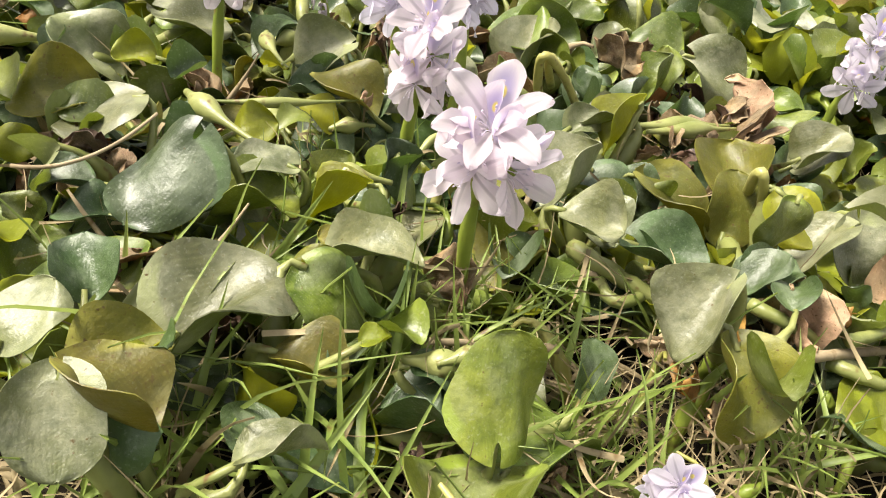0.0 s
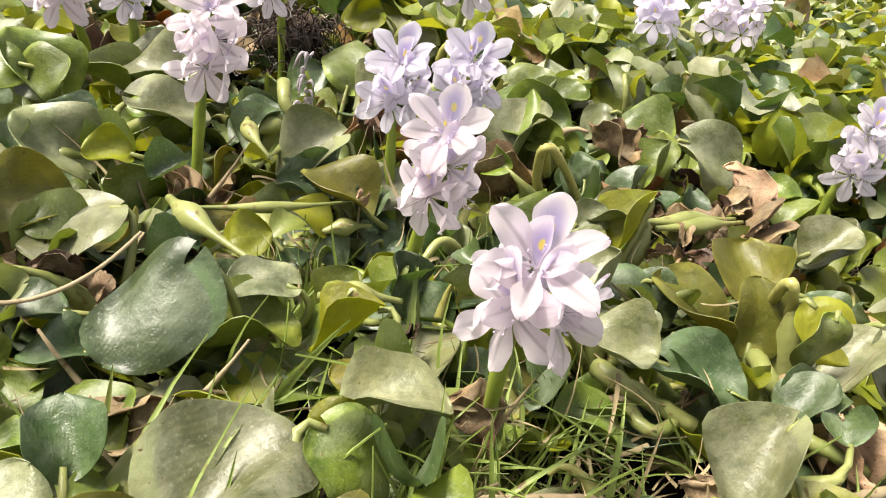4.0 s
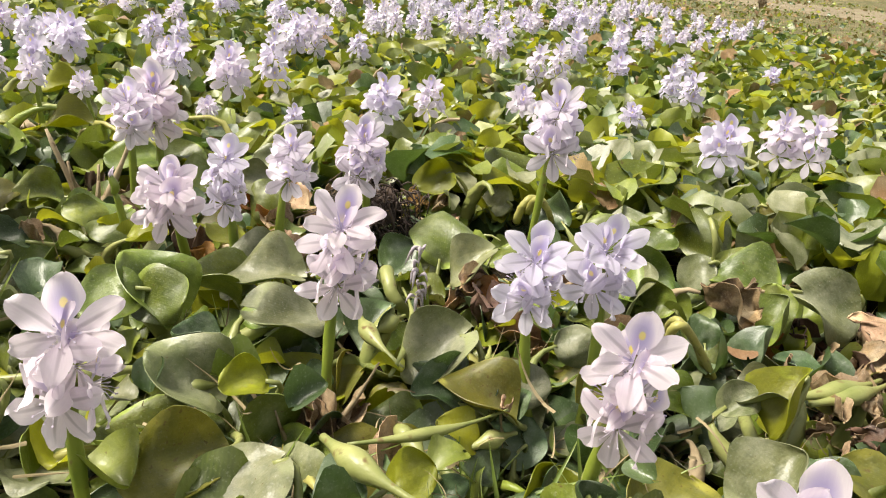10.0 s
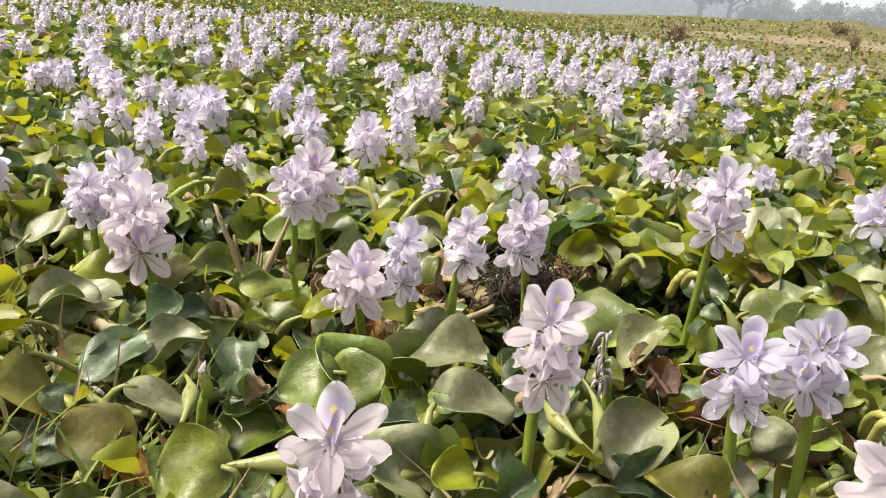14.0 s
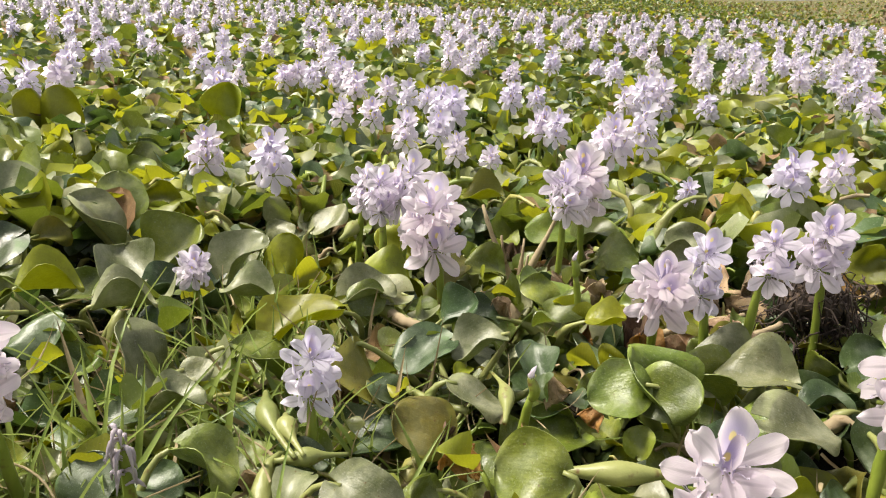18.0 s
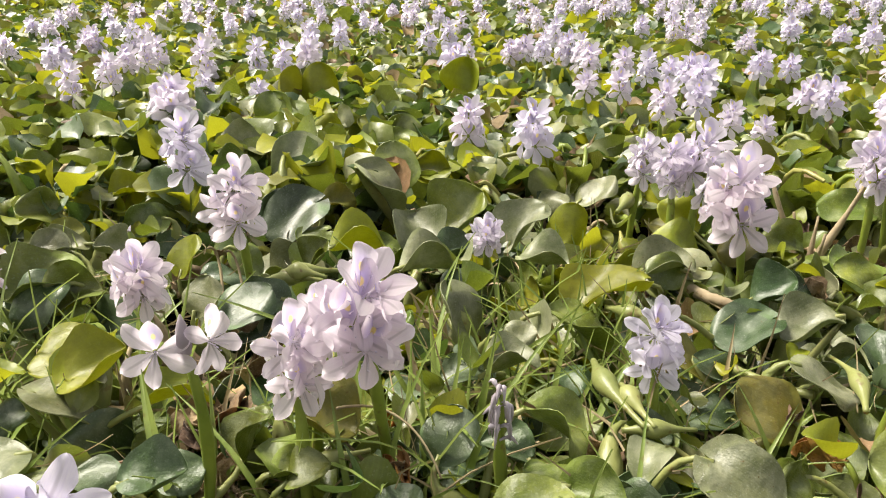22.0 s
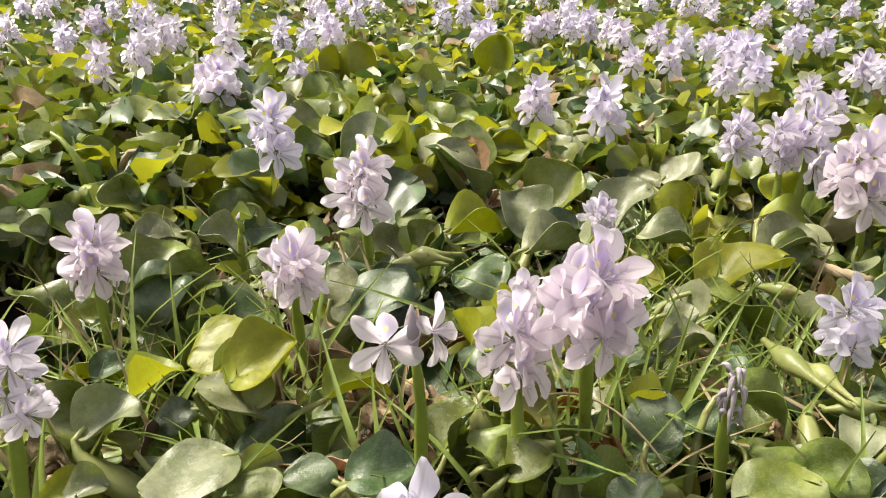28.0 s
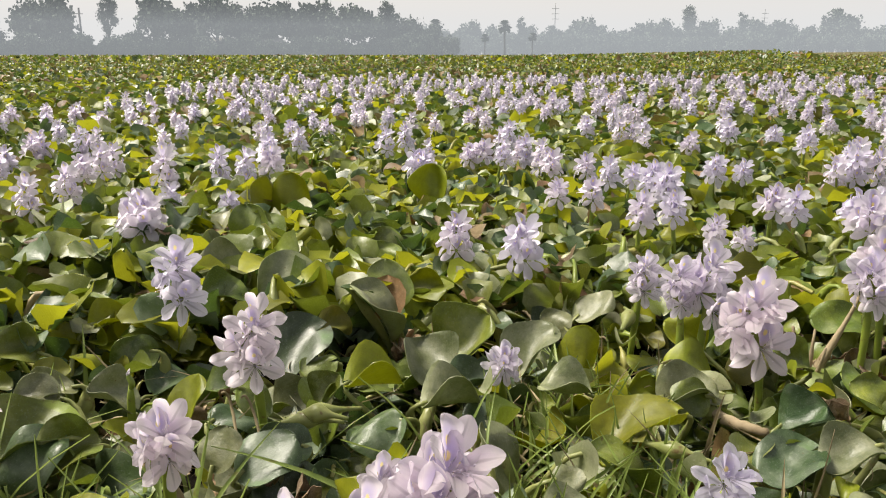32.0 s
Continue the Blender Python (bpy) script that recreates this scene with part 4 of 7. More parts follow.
tr = random.Random(31)
for az, h in ((53.5, 7.2), (52.0, 5.0), (49.6, 8.0), (48.2, 8.2), (41.6, 8.8), (40.0, 8.4), (38.0, 8.6), (36.3, 8.2), (34.5, 7.9), (32.6, 8.7), (31.0, 8.9), (29.2, 7.8), (27.6, 7.5), (25.8, 7.2), (24.2, 6.6), (22.6, 5.6)):
    put_tree("round", az, tr.uniform(118, 130), h * tr.uniform(0.95, 1.05), tr.randint(0, 3))
for az, h in ((45.0, 9.6), (26.0, 9.5)):
    put_tree("tall", az, 125, h, 1)
put_tree("tall", 4.2, 205, 13.0, 1)
for i in range(62):
    put_tree("bush", 58 - 0.6 * i, tr.uniform(114, 120), tr.uniform(2.2, 4.6), tr.randint(0, 2))
for i in range(56):
    put_tree("round" if i % 3 else "bush", 24 - 1.05 * i, tr.uniform(195, 240), tr.uniform(7.2, 10.0) * (0.9 if i % 4 else 1.1), tr.randint(0, 3))
for i in range(62):
    put_tree("bush", 25 - 1.0 * i, tr.uniform(184, 192), tr.uniform(4.6, 7.2), tr.randint(0, 2))
for i in range(5):
    put_tree("tall", 16 - 5.1 * i, 215, tr.uniform(9.5, 11.5), 2)
for az, h in ((22.3, 7.2), (17.2, 7.0), (15.2, 4.6), (18.7, 4.4)):
    put_tree("palm", az, 150, h, 0)


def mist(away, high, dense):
    """A see-through glowing sheet that stands in for haze before the far trees, thinning upward."""
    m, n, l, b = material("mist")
    glow = n.new("ShaderNodeEmission")             # the sheet itself gives off the haze's brightness
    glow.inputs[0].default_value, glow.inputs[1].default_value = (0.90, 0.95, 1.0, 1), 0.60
    haze_glow = glow.outputs[0]
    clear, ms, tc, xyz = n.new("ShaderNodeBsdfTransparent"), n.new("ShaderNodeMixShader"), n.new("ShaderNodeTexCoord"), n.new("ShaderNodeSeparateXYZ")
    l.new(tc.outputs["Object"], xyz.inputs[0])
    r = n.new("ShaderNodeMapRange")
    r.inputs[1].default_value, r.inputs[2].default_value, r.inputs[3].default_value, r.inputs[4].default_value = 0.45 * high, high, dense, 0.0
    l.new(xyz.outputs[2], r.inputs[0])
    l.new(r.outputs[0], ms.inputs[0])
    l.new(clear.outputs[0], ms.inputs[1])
    l.new(haze_glow, ms.inputs[2])
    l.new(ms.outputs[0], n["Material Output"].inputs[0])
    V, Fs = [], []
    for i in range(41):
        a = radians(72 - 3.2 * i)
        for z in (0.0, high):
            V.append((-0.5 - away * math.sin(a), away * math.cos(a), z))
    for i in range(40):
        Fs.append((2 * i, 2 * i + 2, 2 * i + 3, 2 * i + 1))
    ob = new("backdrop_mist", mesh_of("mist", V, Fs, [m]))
    tagged(ob, "thin grey-blue glowing sheet imitating haze before the far trees", "mist", kind="structure")


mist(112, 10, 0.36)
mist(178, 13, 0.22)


def pole(azimuth, away, high, lattice):
    a = radians(azimuth)
    t = new("pylon" if lattice else "power_pole", None)
    t.matrix_basis = pose(-0.55 - away * math.sin(a), 0.07 + away * math.cos(a), 0, 0, 0, azimuth)
    tagged(t, "lattice power pylon faint in the haze" if lattice else "utility pole with a short crossarm in the haze", "pylon" if lattice else "pole")
    w = t.matrix_basis
    part("mast", mesh_of("mast", *tube([(0, 0, 0), (0, 0, high * 0.5), (0, 0, high)], [0.013 * high, 0.008 * high, 0.004 * high] if lattice else [0.16, 0.14, 0.12], 6), [FAR_BARK]), w.copy(), t)
    for k in ((0.7, 0.8, 0.9) if lattice else (0.88,)):
        part("crossarm", mesh_of("crossarm", *tube([(-0.07 * high, 0, high * k), (0.07 * high, 0, high * k)], [0.004 * high + 0.03] * 2, 5), [FAR_BARK]), w.copy(), t)


pole(46.7, 122, 6.8, False)
for az in (13.6, 11.0, 4.4, -0.6):
    pole(az, 420, 24 + 3 * math.sin(az), True)


def hut(azimuth, away):
    a = radians(azimuth)
    t = new("house", None)
    t.matrix_basis = pose(-0.55 - away * math.sin(a), 0.07 + away * math.cos(a), 0, 0, 0, azimuth)
    tagged(t, "small pale house with a tin roof among far trees", "house", "far houses")
    w = t.matrix_basis
    c = [(-2.5, -2, 0), (2.5, -2, 0), (2.5, 2, 0), (-2.5, 2, 0), (-2.5, -2, 1.9), (2.5, -2, 1.9), (2.5, 2, 1.9), (-2.5, 2, 1.9)]
    part("wall", mesh_of("wall", c, [(0, 1, 5, 4), (1, 2, 6, 5), (2, 3, 7, 6), (3, 0, 4, 7)], [PALE_WALL], smooth=False), w.copy(), t)
    rf = [(-2.9, -2.4, 1.85), (2.9, -2.4, 1.85), (2.9, 0, 2.9), (-2.9, 0, 2.9), (-2.9, 2.4, 1.85), (2.9, 2.4, 1.85)]
    rv, rfc = thick(rf, [(0, 1, 2, 3), (3, 2, 5, 4)], 0.08)
    part("roof", mesh_of("roof", rv, rfc, [PALE_WALL], smooth=False), w.copy(), t)


for az, aw in ((38.2, 122), (34.8, 121), (1.2, 192)):
    hut(az, aw)


def bank_bush(x, y, high, wide):
    r = random.Random(int(x * 100))
    t = new("dry_bush", None)
    z = float(ground_height(np.array(x), np.array(y)))
    t.matrix_basis = Matrix.Translation((x, y, z))
    tagged(t, "dry brown bush on the earth bank", "bush", "bank bushes")
    V, Fs = [], []
    for i in range(70):
        az, out = r.uniform(0, 6.28), r.uniform(0.1, 1) * wide
        e = Vector((math.cos(az) * out, math.sin(az) * out, high * r.uniform(0.4, 1.0)))
        v, f = tube([Vector((0, 0, -0.02)), e * 0.5 + Vector((0, 0, 0.1 * high)), e], [0.014, 0.010, 0.004], 4)
        Fs += [tuple(q + len(V) for q in k) for k in f]
        V += v
    part("twigs", mesh_of("twigs", V, Fs, [BANK_LEAF]), t.matrix_basis.copy(), t)
    V, Fs = crown_leaves(r, 260, wide, high / wide * 0.8, 12)
    part("foliage", mesh_of("foliage", [v * 0.8 + Vector((0, 0, high * 0.5)) for v in V], Fs, [BANK_LEAF], smooth=False), t.matrix_basis.copy(), t)


for x, y, h, w in ((3.9, 14.6, 0.42, 0.34), (8.2, 16.5, 0.42, 0.16), (13.0, 27.0, 0.4, 0.5)):
    bank_bush(x, y, h, w)
for az, aw, hh in ((-17.4, 116, 13.0), (-19.3, 116, 12.0)):
    put_tree("round", az, aw, hh, 2)
for i in range(22):
    put_tree("bush", -20.5 - 1.0 * i, 122 + 3 * (i % 5), 3.4 + 0.6 * (i % 3), i % 3)


# ---------------------------------------------------------------- grass and litter
def strip(rng_, seg, bend):
    """One blade of grass, one unit long, as a narrow folded strip."""
    V, Fs = [], []
    for i in range(seg + 1):
        u = i / seg
        w = 0.5 * (1 - u ** 1.8) + 0.02
        x, z = bend * u * u, u * (1 - 0.35 * abs(bend) * u)
        V += [(x, -w * 0.052, z), (x + 0.006, 0, z - 0.006), (x, w * 0.052, z)]
    for i in range(seg):
        Fs += [(3 * i, 3 * i + 1, 3 * i + 4, 3 * i + 3), (3 * i + 1, 3 * i + 2, 3 * i + 5, 3 * i + 4)]
    return V, Fs, [0] * len(Fs)


STRIPS = [strip(random.Random(i), 6, 0.08 + 0.2 * i) for i in range(6)]


def grass(x, y, radius, count, tall, mat=None, lie=0.35, label="fresh green grass blades growing through the hyacinths"):
    g = np.random.default_rng(int(abs(x * 331 + y * 97) * 100))
    count = max(4, int(0.62 * count))
    a, q = g.uniform(0, 6.28, count), radius * np.sqrt(g.uniform(0, 1, count))
    pos = np.stack([x + q * np.cos(a), y + q * np.sin(a), np.zeros(count) + 0.004], 1)
    M = turns(g.normal(0, lie, count), g.normal(0, lie, count), g.uniform(0, 6.28, count), tall * g.uniform(0.4, 1.1, count), pos)
    ob = new("grass", scatter("grass", STRIPS, M, [mat or BLADE], picks=g.integers(0, 6, count)))
    tagged(ob, label, "grass", kind="stuff")


def litter(x, y, rx, ry, count, seed, top=0.03):
    """Straw and stalk bits lying on the mud."""
    g = np.random.default_rng(seed)
    pos = np.stack([x + rx * g.uniform(-1, 1, count), y + ry * g.uniform(-1, 1, count), g.uniform(0.006, top, count)], 1)
    M = turns(math.pi / 2 + g.normal(0, 0.22, count), g.normal(0, 1.2, count), g.uniform(0, 6.28, count), g.uniform(0.02, 0.06, count), pos)
    ob = new("straw", scatter("straw", STRIPS, M, [STRAW], picks=g.integers(0, 6, count)))
    tagged(ob, "dry straw and stalk bits on dark mud", "straw", kind="stuff")


litter(-0.4, 0.75, 1.1, 0.62, 3200, 5)
litter(0.13, 0.30, 0.12, 0.07, 420, 6)
litter(0.02, 0.20, 0.24, 0.05, 420, 7)
litter(-0.02, 0.42, 0.36, 0.22, 420, 8, 0.075)
litter(-0.75, 0.55, 0.40, 0.25, 380, 9, 0.075)
grass(0.02, 0.26, 0.16, 66, 0.100)
grass(-0.02, 0.20, 0.20, 59, 0.088)
grass(-0.16, 0.24, 0.10, 31, 0.129)
grass(0.03, 0.38, 0.05, 21, 0.070)
grass(0.20, 0.27, 0.08, 17, 0.105)
grass(-0.10, 0.37, 0.07, 17, 0.094)
grass(0.03, 0.24, 0.17, 44, 0.150, None, 0.62)
grass(-0.11, 0.22, 0.10, 26, 0.140, None, 0.62)
grass(0.12, 0.33, 0.10, 22, 0.120, None, 0.7)
grass(-0.74, 0.62, 0.10, 38, 0.140)
grass(-0.60, 0.52, 0.10, 42, 0.129)
grass(-0.80, 0.46, 0.14, 52, 0.140)
grass(-0.98, 0.52, 0.12, 38, 0.129)
grass(-0.72, 0.70, 0.05, 21, 0.117, STRAW, 0.5, "tuft of straw-coloured dry grass")
grass(-0.92, 0.36, 0.10, 31, 0.129)
grass(-1.15, 0.55, 0.12, 24, 0.117)
grass(0.75, 1.2, 0.35, 147, 0.117)
grass(1.0, 1.8, 0.6, 210, 0.117)


def bank_grass(count):
    """Short dry and green tufts over the earth bank."""
    g = np.random.default_rng(41)
    y = 3.5 + 40 * g.uniform(0, 1, count) ** 1.4
    x = edge_of_bank(y) - 0.1 + 22 * g.uniform(0, 1, count) ** 1.3
    M = turns(g.normal(0, 0.4, count), g.normal(0, 0.4, count), g.uniform(0, 6.28, count), g.uniform(0.03, 0.09, count) * (1 + 0.03 * y), np.stack([x, y, ground_height(x, y)], 1))
    kinds = [(v, f, [s] * len(f)) for s in (0, 1) for v, f, _ in STRIPS[:3]]
    ob = new("bank_grass", scatter("bank_grass", kinds, M, [BLADE, STRAW], picks=g.integers(0, 6, count)))
    tagged(ob, "short dry and green grass on the earth bank", "grass", kind="stuff")


bank_grass(22000)


def bank_weeds(count):
    """Low brown and olive weeds, thick at the pond's edge and thin up the bank."""
    g = np.random.default_rng(43)
    y = 3.0 + 36 * g.uniform(0, 1, count) ** 1.5
    x = edge_of_bank(y) - 0.2 + 14 * g.uniform(0, 1, count) ** 2.2
    size = g.uniform(0.03, 0.075, count) * (1 + 0.03 * y)
    M = turns(g.normal(0, 0.6, count), g.normal(0, 0.6, count), g.uniform(0, 6.28, count), size, np.stack([x, y, ground_height(x, y) + g.uniform(0.0, 0.05, count)], 1))
    kinds = [(v, f, [s] * len(f)) for s in range(5) for v, f, _ in tiny]
    pick = g.choice(5, count, p=(0.20, 0.12, 0.06, 0.14, 0.48))
    ob = new("bank_weeds", scatter("bank_weeds", kinds, M, FIELD_LEAVES, picks=pick * len(tiny) + g.integers(0, len(tiny), count)))
    tagged(ob, "low olive and brown weeds over the earth bank", "weeds", kind="stuff")


bank_weeds(8000)


# ---------------------------------------------------------------- the near flower spikes
spike(0.102, 0.152, 0.128, 0.023, 0.028, 3, -171)
spike(0.049, 0.337, 0.153, 0.067, 0.069, 3, -148, (0.063, 0.370), tint=0)
spike(0.015, 0.453, 0.155, 0.060, 0.080, 5, -135, (0.011, 0.478), tint=0)
spike(-0.145, 0.601, 0.163, 0.065, 0.087, 4, -112, tint=0)
spike(-0.009, 0.599, 0.155, 0.060, 0.072, 4, -124, (0.014, 0.584), tint=2)
spike(0.042, 0.603, 0.165, 0.061, 0.071, 5, -128, tint=2)
spike(-0.295, 0.741, 0.149, 0.066, 0.066, 4, -96, (-0.285, 0.819), tint=0)
spike(-0.257, 0.790, 0.152, 0.053, 0.076, 6, -98, tint=2)
spike(-0.200, 0.801, 0.170, 0.049, 0.063, 6, -103)
spike(-0.134, 0.890, 0.157, 0.069, 0.084, 7, -106)
spike(0.069, 0.896, 0.202, 0.075, 0.098, 7, -118)
spike(0.126, 1.221, 0.160, 0.050, 0.038, 2, -113, near=False)
spike(0.462, 1.087, 0.178, 0.084, 0.096, 7, -129, near=False)
spike(0.361, 1.104, 0.159, 0.075, 0.072, 6, -125, (0.453, 1.348), near=False)
spike(-0.273, 0.460, 0.152, 0.063, 0.079, 4, -103)
spike(-0.569, 0.908, 0.162, 0.070, 0.095, 8, -76)
spike(-0.523, 0.833, 0.153, 0.082, 0.097, 8, -78, tint=0)
spike(-0.645, 0.978, 0.142, 0.051, 0.064, 6, -72)
spike(-0.385, 1.039, 0.161, 0.080, 0.091, 7, -89)
spike(-0.685, 0.414, 0.174, 0.074, 0.078, 8, -47, (-0.689, 0.455), tint=0)
spike(-0.725, 0.399, 0.142, 0.057, 0.067, 3, -41, tint=0)
spike(-0.733, 0.433, 0.152, 0.035, 0.040, 4, -43, tint=0)
spike(-0.768, 0.356, 0.160, 0.066, 0.040, 2, -34, tint=0)
spike(-0.539, 0.562, 0.118, 0.048, 0.064, 5, -70, tint=2)
spike(-0.757, 0.762, 0.099, 0.041, 0.039, 3, -60)
spike(-0.933, 1.089, 0.143, 0.061, 0.076, 7, -60, near=False)
spike(-0.832, 1.093, 0.140, 0.068, 0.088, 7, -65, near=False)
spike(-0.914, 0.447, 0.138, 0.057, 0.055, 6, -34, tint=0)
spike(-1.103, 0.429, 0.125, 0.064, 0.064, 6, -25)
spike(-0.935, 0.587, 0.161, 0.062, 0.080, 6, -41, tint=0)
spike(-1.123, 0.708, 0.163, 0.068, 0.088, 6, -39, (-1.264, 0.912), tint=2)
spike(-1.485, 1.035, 0.152, 0.072, 0.072, 6, -40, near=False)
spike(-0.702, 0.213, 0.160, 0.061, 0.060, 4, -21, tint=2)
spike(-0.758, 0.196, 0.144, 0.036, 0.036, 3, -16, tint=2)
spike(-0.946, 0.244, 0.152, 0.041, 0.065, 6, -16)
spike(0.431, 0.685, 0.136, 0.061, 0.094, 5, -143)
spike(0.511, 1.608, 0.160, 0.092, 0.090, 7, -120, near=False)
spike(0.124, 1.370, 0.152, 0.059, 0.055, 5, -111, near=False)
spike(0.264, 1.849, 0.160, 0.101, 0.119, 7, -109, near=False)
spike(0.469, 2.361, 0.160, 0.080, 0.103, 5, -110, near=False)
spike(0.498, 2.026, 0.152, 0.074, 0.074, 5, -114, near=False)
spike(0.698, 2.654, 0.152, 0.071, 0.075, 4, -112, near=False)
spike(0.338, 1.429, 0.136, 0.048, 0.042, 3, -117, near=False)
spike(1.076, 2.323, 0.136, 0.063, 0.063, 4, -123, near=False)
spike(1.634, 3.788, 0.160, 0.157, 0.250, 7, -118, near=False)
spike(-0.111, 1.211, 0.160, 0.065, 0.073, 7, -102, near=False)
spike(-0.038, 1.269, 0.160, 0.054, 0.066, 6, -105, near=False)
spike(0.242, 2.356, 0.160, 0.086, 0.093, 6, -105, near=False)
spike(0.868, 3.901, 0.160, 0.228, 0.200, 7, -108, near=False)
spike(-0.365, 1.421, 0.160, 0.060, 0.074, 7, -90, near=False)
spike(-0.305, 1.518, 0.160, 0.065, 0.106, 8, -92, near=False)
spike(-0.304, 2.049, 0.160, 0.088, 0.102, 7, -92, near=False)
spike(-0.456, 1.441, 0.160, 0.051, 0.061, 6, -86, near=False)
spike(-0.542, 1.824, 0.160, 0.053, 0.055, 5, -84, near=False)
spike(-0.535, 1.228, 0.144, 0.035, 0.038, 4, -81, near=False)
spike(-0.646, 1.345, 0.160, 0.056, 0.060, 6, -77, near=False)
spike(-0.678, 1.586, 0.160, 0.067, 0.078, 7, -78, near=False)
spike(-0.758, 1.678, 0.160, 0.048, 0.050, 5, -76, near=False)
spike(-0.797, 1.434, 0.160, 0.054, 0.058, 6, -72, near=False)
spike(-0.875, 1.759, 0.160, 0.058, 0.062, 6, -73, near=False)
spike(-1.103, 2.081, 0.160, 0.088, 0.102, 7, -70, near=False)
spike(-0.891, 2.528, 0.160, 0.115, 0.126, 7, -78, near=False)
spike(-0.369, 1.259, 0.120, 0.036, 0.031, 4, -90, near=False)
spike(-0.239, 1.242, 0.120, 0.036, 0.036, 4, -96, near=False)
spike(-0.599, 0.891, 0.160, 0.048, 0.065, 6, -74)
spike(-1.757, 1.067, 0.160, 0.082, 0.097, 7, -35, near=False)
spike(-1.440, 0.992, 0.152, 0.080, 0.084, 7, -40, near=False)
spike(-1.737, 1.378, 0.160, 0.073, 0.103, 6, -43, near=False)
spike(-1.570, 1.204, 0.144, 0.046, 0.050, 5, -43, near=False)
spike(-1.435, 1.209, 0.136, 0.045, 0.049, 5, -46, near=False)
spike(-1.640, 1.512, 0.160, 0.095, 0.121, 7, -48, near=False)
spike(-1.594, 1.582, 0.160, 0.070, 0.076, 6, -51, near=False)
spike(-1.906, 1.311, 0.160, 0.060, 0.065, 6, -39, near=False)
spike(-1.922, 1.400, 0.160, 0.082, 0.095, 7, -40, near=False)
spike(-2.389, 1.644, 0.160, 0.084, 0.097, 6, -38, near=False)
spike(-2.277, 1.689, 0.160, 0.084, 0.116, 7, -40, near=False)
spike(-0.870, 1.467, 0.152, 0.052, 0.056, 5, -70, near=False)
spike(-0.959, 1.783, 0.160, 0.063, 0.066, 6, -71, near=False)
spike(-0.690, 1.297, 0.160, 0.053, 0.068, 7, -75, near=False)
spike(-0.710, 1.621, 0.160, 0.071, 0.082, 7, -77, near=False)
spike(-0.600, 1.830, 0.160, 0.065, 0.070, 6, -82, near=False)
spike(-0.487, 1.499, 0.152, 0.062, 0.064, 6, -85, near=False)
spike(-0.355, 1.361, 0.160, 0.073, 0.082, 7, -90, near=False)
spike(-0.303, 1.948, 0.160, 0.138, 0.115, 8, -92, near=False)
spike(-0.401, 0.994, 0.160, 0.064, 0.071, 7, -87)
spike(-1.219, 2.268, 0.160, 0.107, 0.124, 7, -69, near=False)
spike(-1.214, 1.970, 0.160, 0.091, 0.061, 5, -66, near=False)
spike(-1.247, 1.668, 0.160, 0.079, 0.066, 6, -61, near=False)
spike(-1.498, 2.075, 0.160, 0.116, 0.100, 6, -60, near=False)
spike(-0.573, 1.157, 0.168, 0.039, 0.047, 5, -79, near=False)

# ---------------------------------------------------------------- the near plants, leaf by leaf
p = plant(-0.212, 0.581, "pale")
leaf(p, -0.246, 0.571, 0.080, 0.051, 45, -24, 73, "pale", 11)
leaf(p, -0.203, 0.562, 0.080, 0.031, -2, -33, 112, "yellow", 2)
leaf(p, -0.245, 0.616, 0.080, 0.036, 18, -5, 99, "dark", 2, 0.007)
leaf(p, -0.182, 0.663, 0.080, 0.056, -17, 14, -84, "pale", 12, 0.004)
leaf(p, -0.230, 0.474, 0.080, 0.049, -4, -34, 119, "olive", 0)
p = plant(-0.163, 0.424, "yellow")
leaf(p, -0.190, 0.453, 0.080, 0.052, -27, -5, 128, "pale", 4)
leaf(p, -0.092, 0.474, 0.080, 0.029, 24, 32, -60, "yellow", 8)
leaf(p, -0.189, 0.392, 0.064, 0.033, 4, -1, 114, "dark", 3)
leaf(p, -0.218, 0.401, 0.080, 0.023, -1, -60, 119, "yellow", 9, 0.004)
leaf(p, -0.171, 0.374, 0.056, 0.030, 10, -10, 107, "dark", 0)
p = plant(-0.071, 0.412, "pale")
leaf(p, -0.127, 0.381, 0.080, 0.060, -44, -9, 148, "dark", 6)
leaf(p, -0.078, 0.402, 0.060, 0.046, 8, -4, -75, "green", -5, 0.004)
leaf(p, -0.079, 0.424, 0.080, 0.034, 5, -7, 97, "pale", 5)
leaf(p, -0.035, 0.419, 0.056, 0.018, 37, 12, -52, "dark", 9, 0.004)
leaf(p, -0.030, 0.433, 0.072, 0.029, 47, -6, -52, "green", 2, 0.004)
p = plant(-0.004, 0.353, "yellow")
leaf(p, -0.018, 0.357, 0.080, 0.030, -11, -8, 101, "olive", 10, 0.007)
leaf(p, -0.001, 0.335, 0.080, 0.044, 6, -5, -86, "pale", -4)
leaf(p, 0.020, 0.352, 0.048, 0.027, 4, -22, 82, "green", 4, 0.004)
leaf(p, -0.028, 0.312, 0.084, 0.022, 9, -55, 103, "yellow", 9, 0.004)
leaf(p, -0.027, 0.400, 0.072, 0.041, -35, 23, 98, "yellow", -5)
p = plant(-0.118, 0.267, "pale")
leaf(p, -0.137, 0.296, 0.080, 0.031, 29, 5, 21, "dark", 13)
leaf(p, -0.091, 0.295, 0.060, 0.027, -56, -25, -107, "pale", 1, 0.007)
leaf(p, -0.101, 0.249, 0.068, 0.038, 2, 11, -66, "olive", 13)
leaf(p, -0.146, 0.258, 0.080, 0.036, 32, -3, -34, "pale", 1)
leaf(p, -0.066, 0.282, 0.080, 0.057, 25, 1, -54, "pale", 0, 0.007)
p = plant(-0.031, 0.272, "green")
leaf(p, -0.016, 0.294, 0.080, 0.043, -32, 17, -124, "green", 9, 0.004)
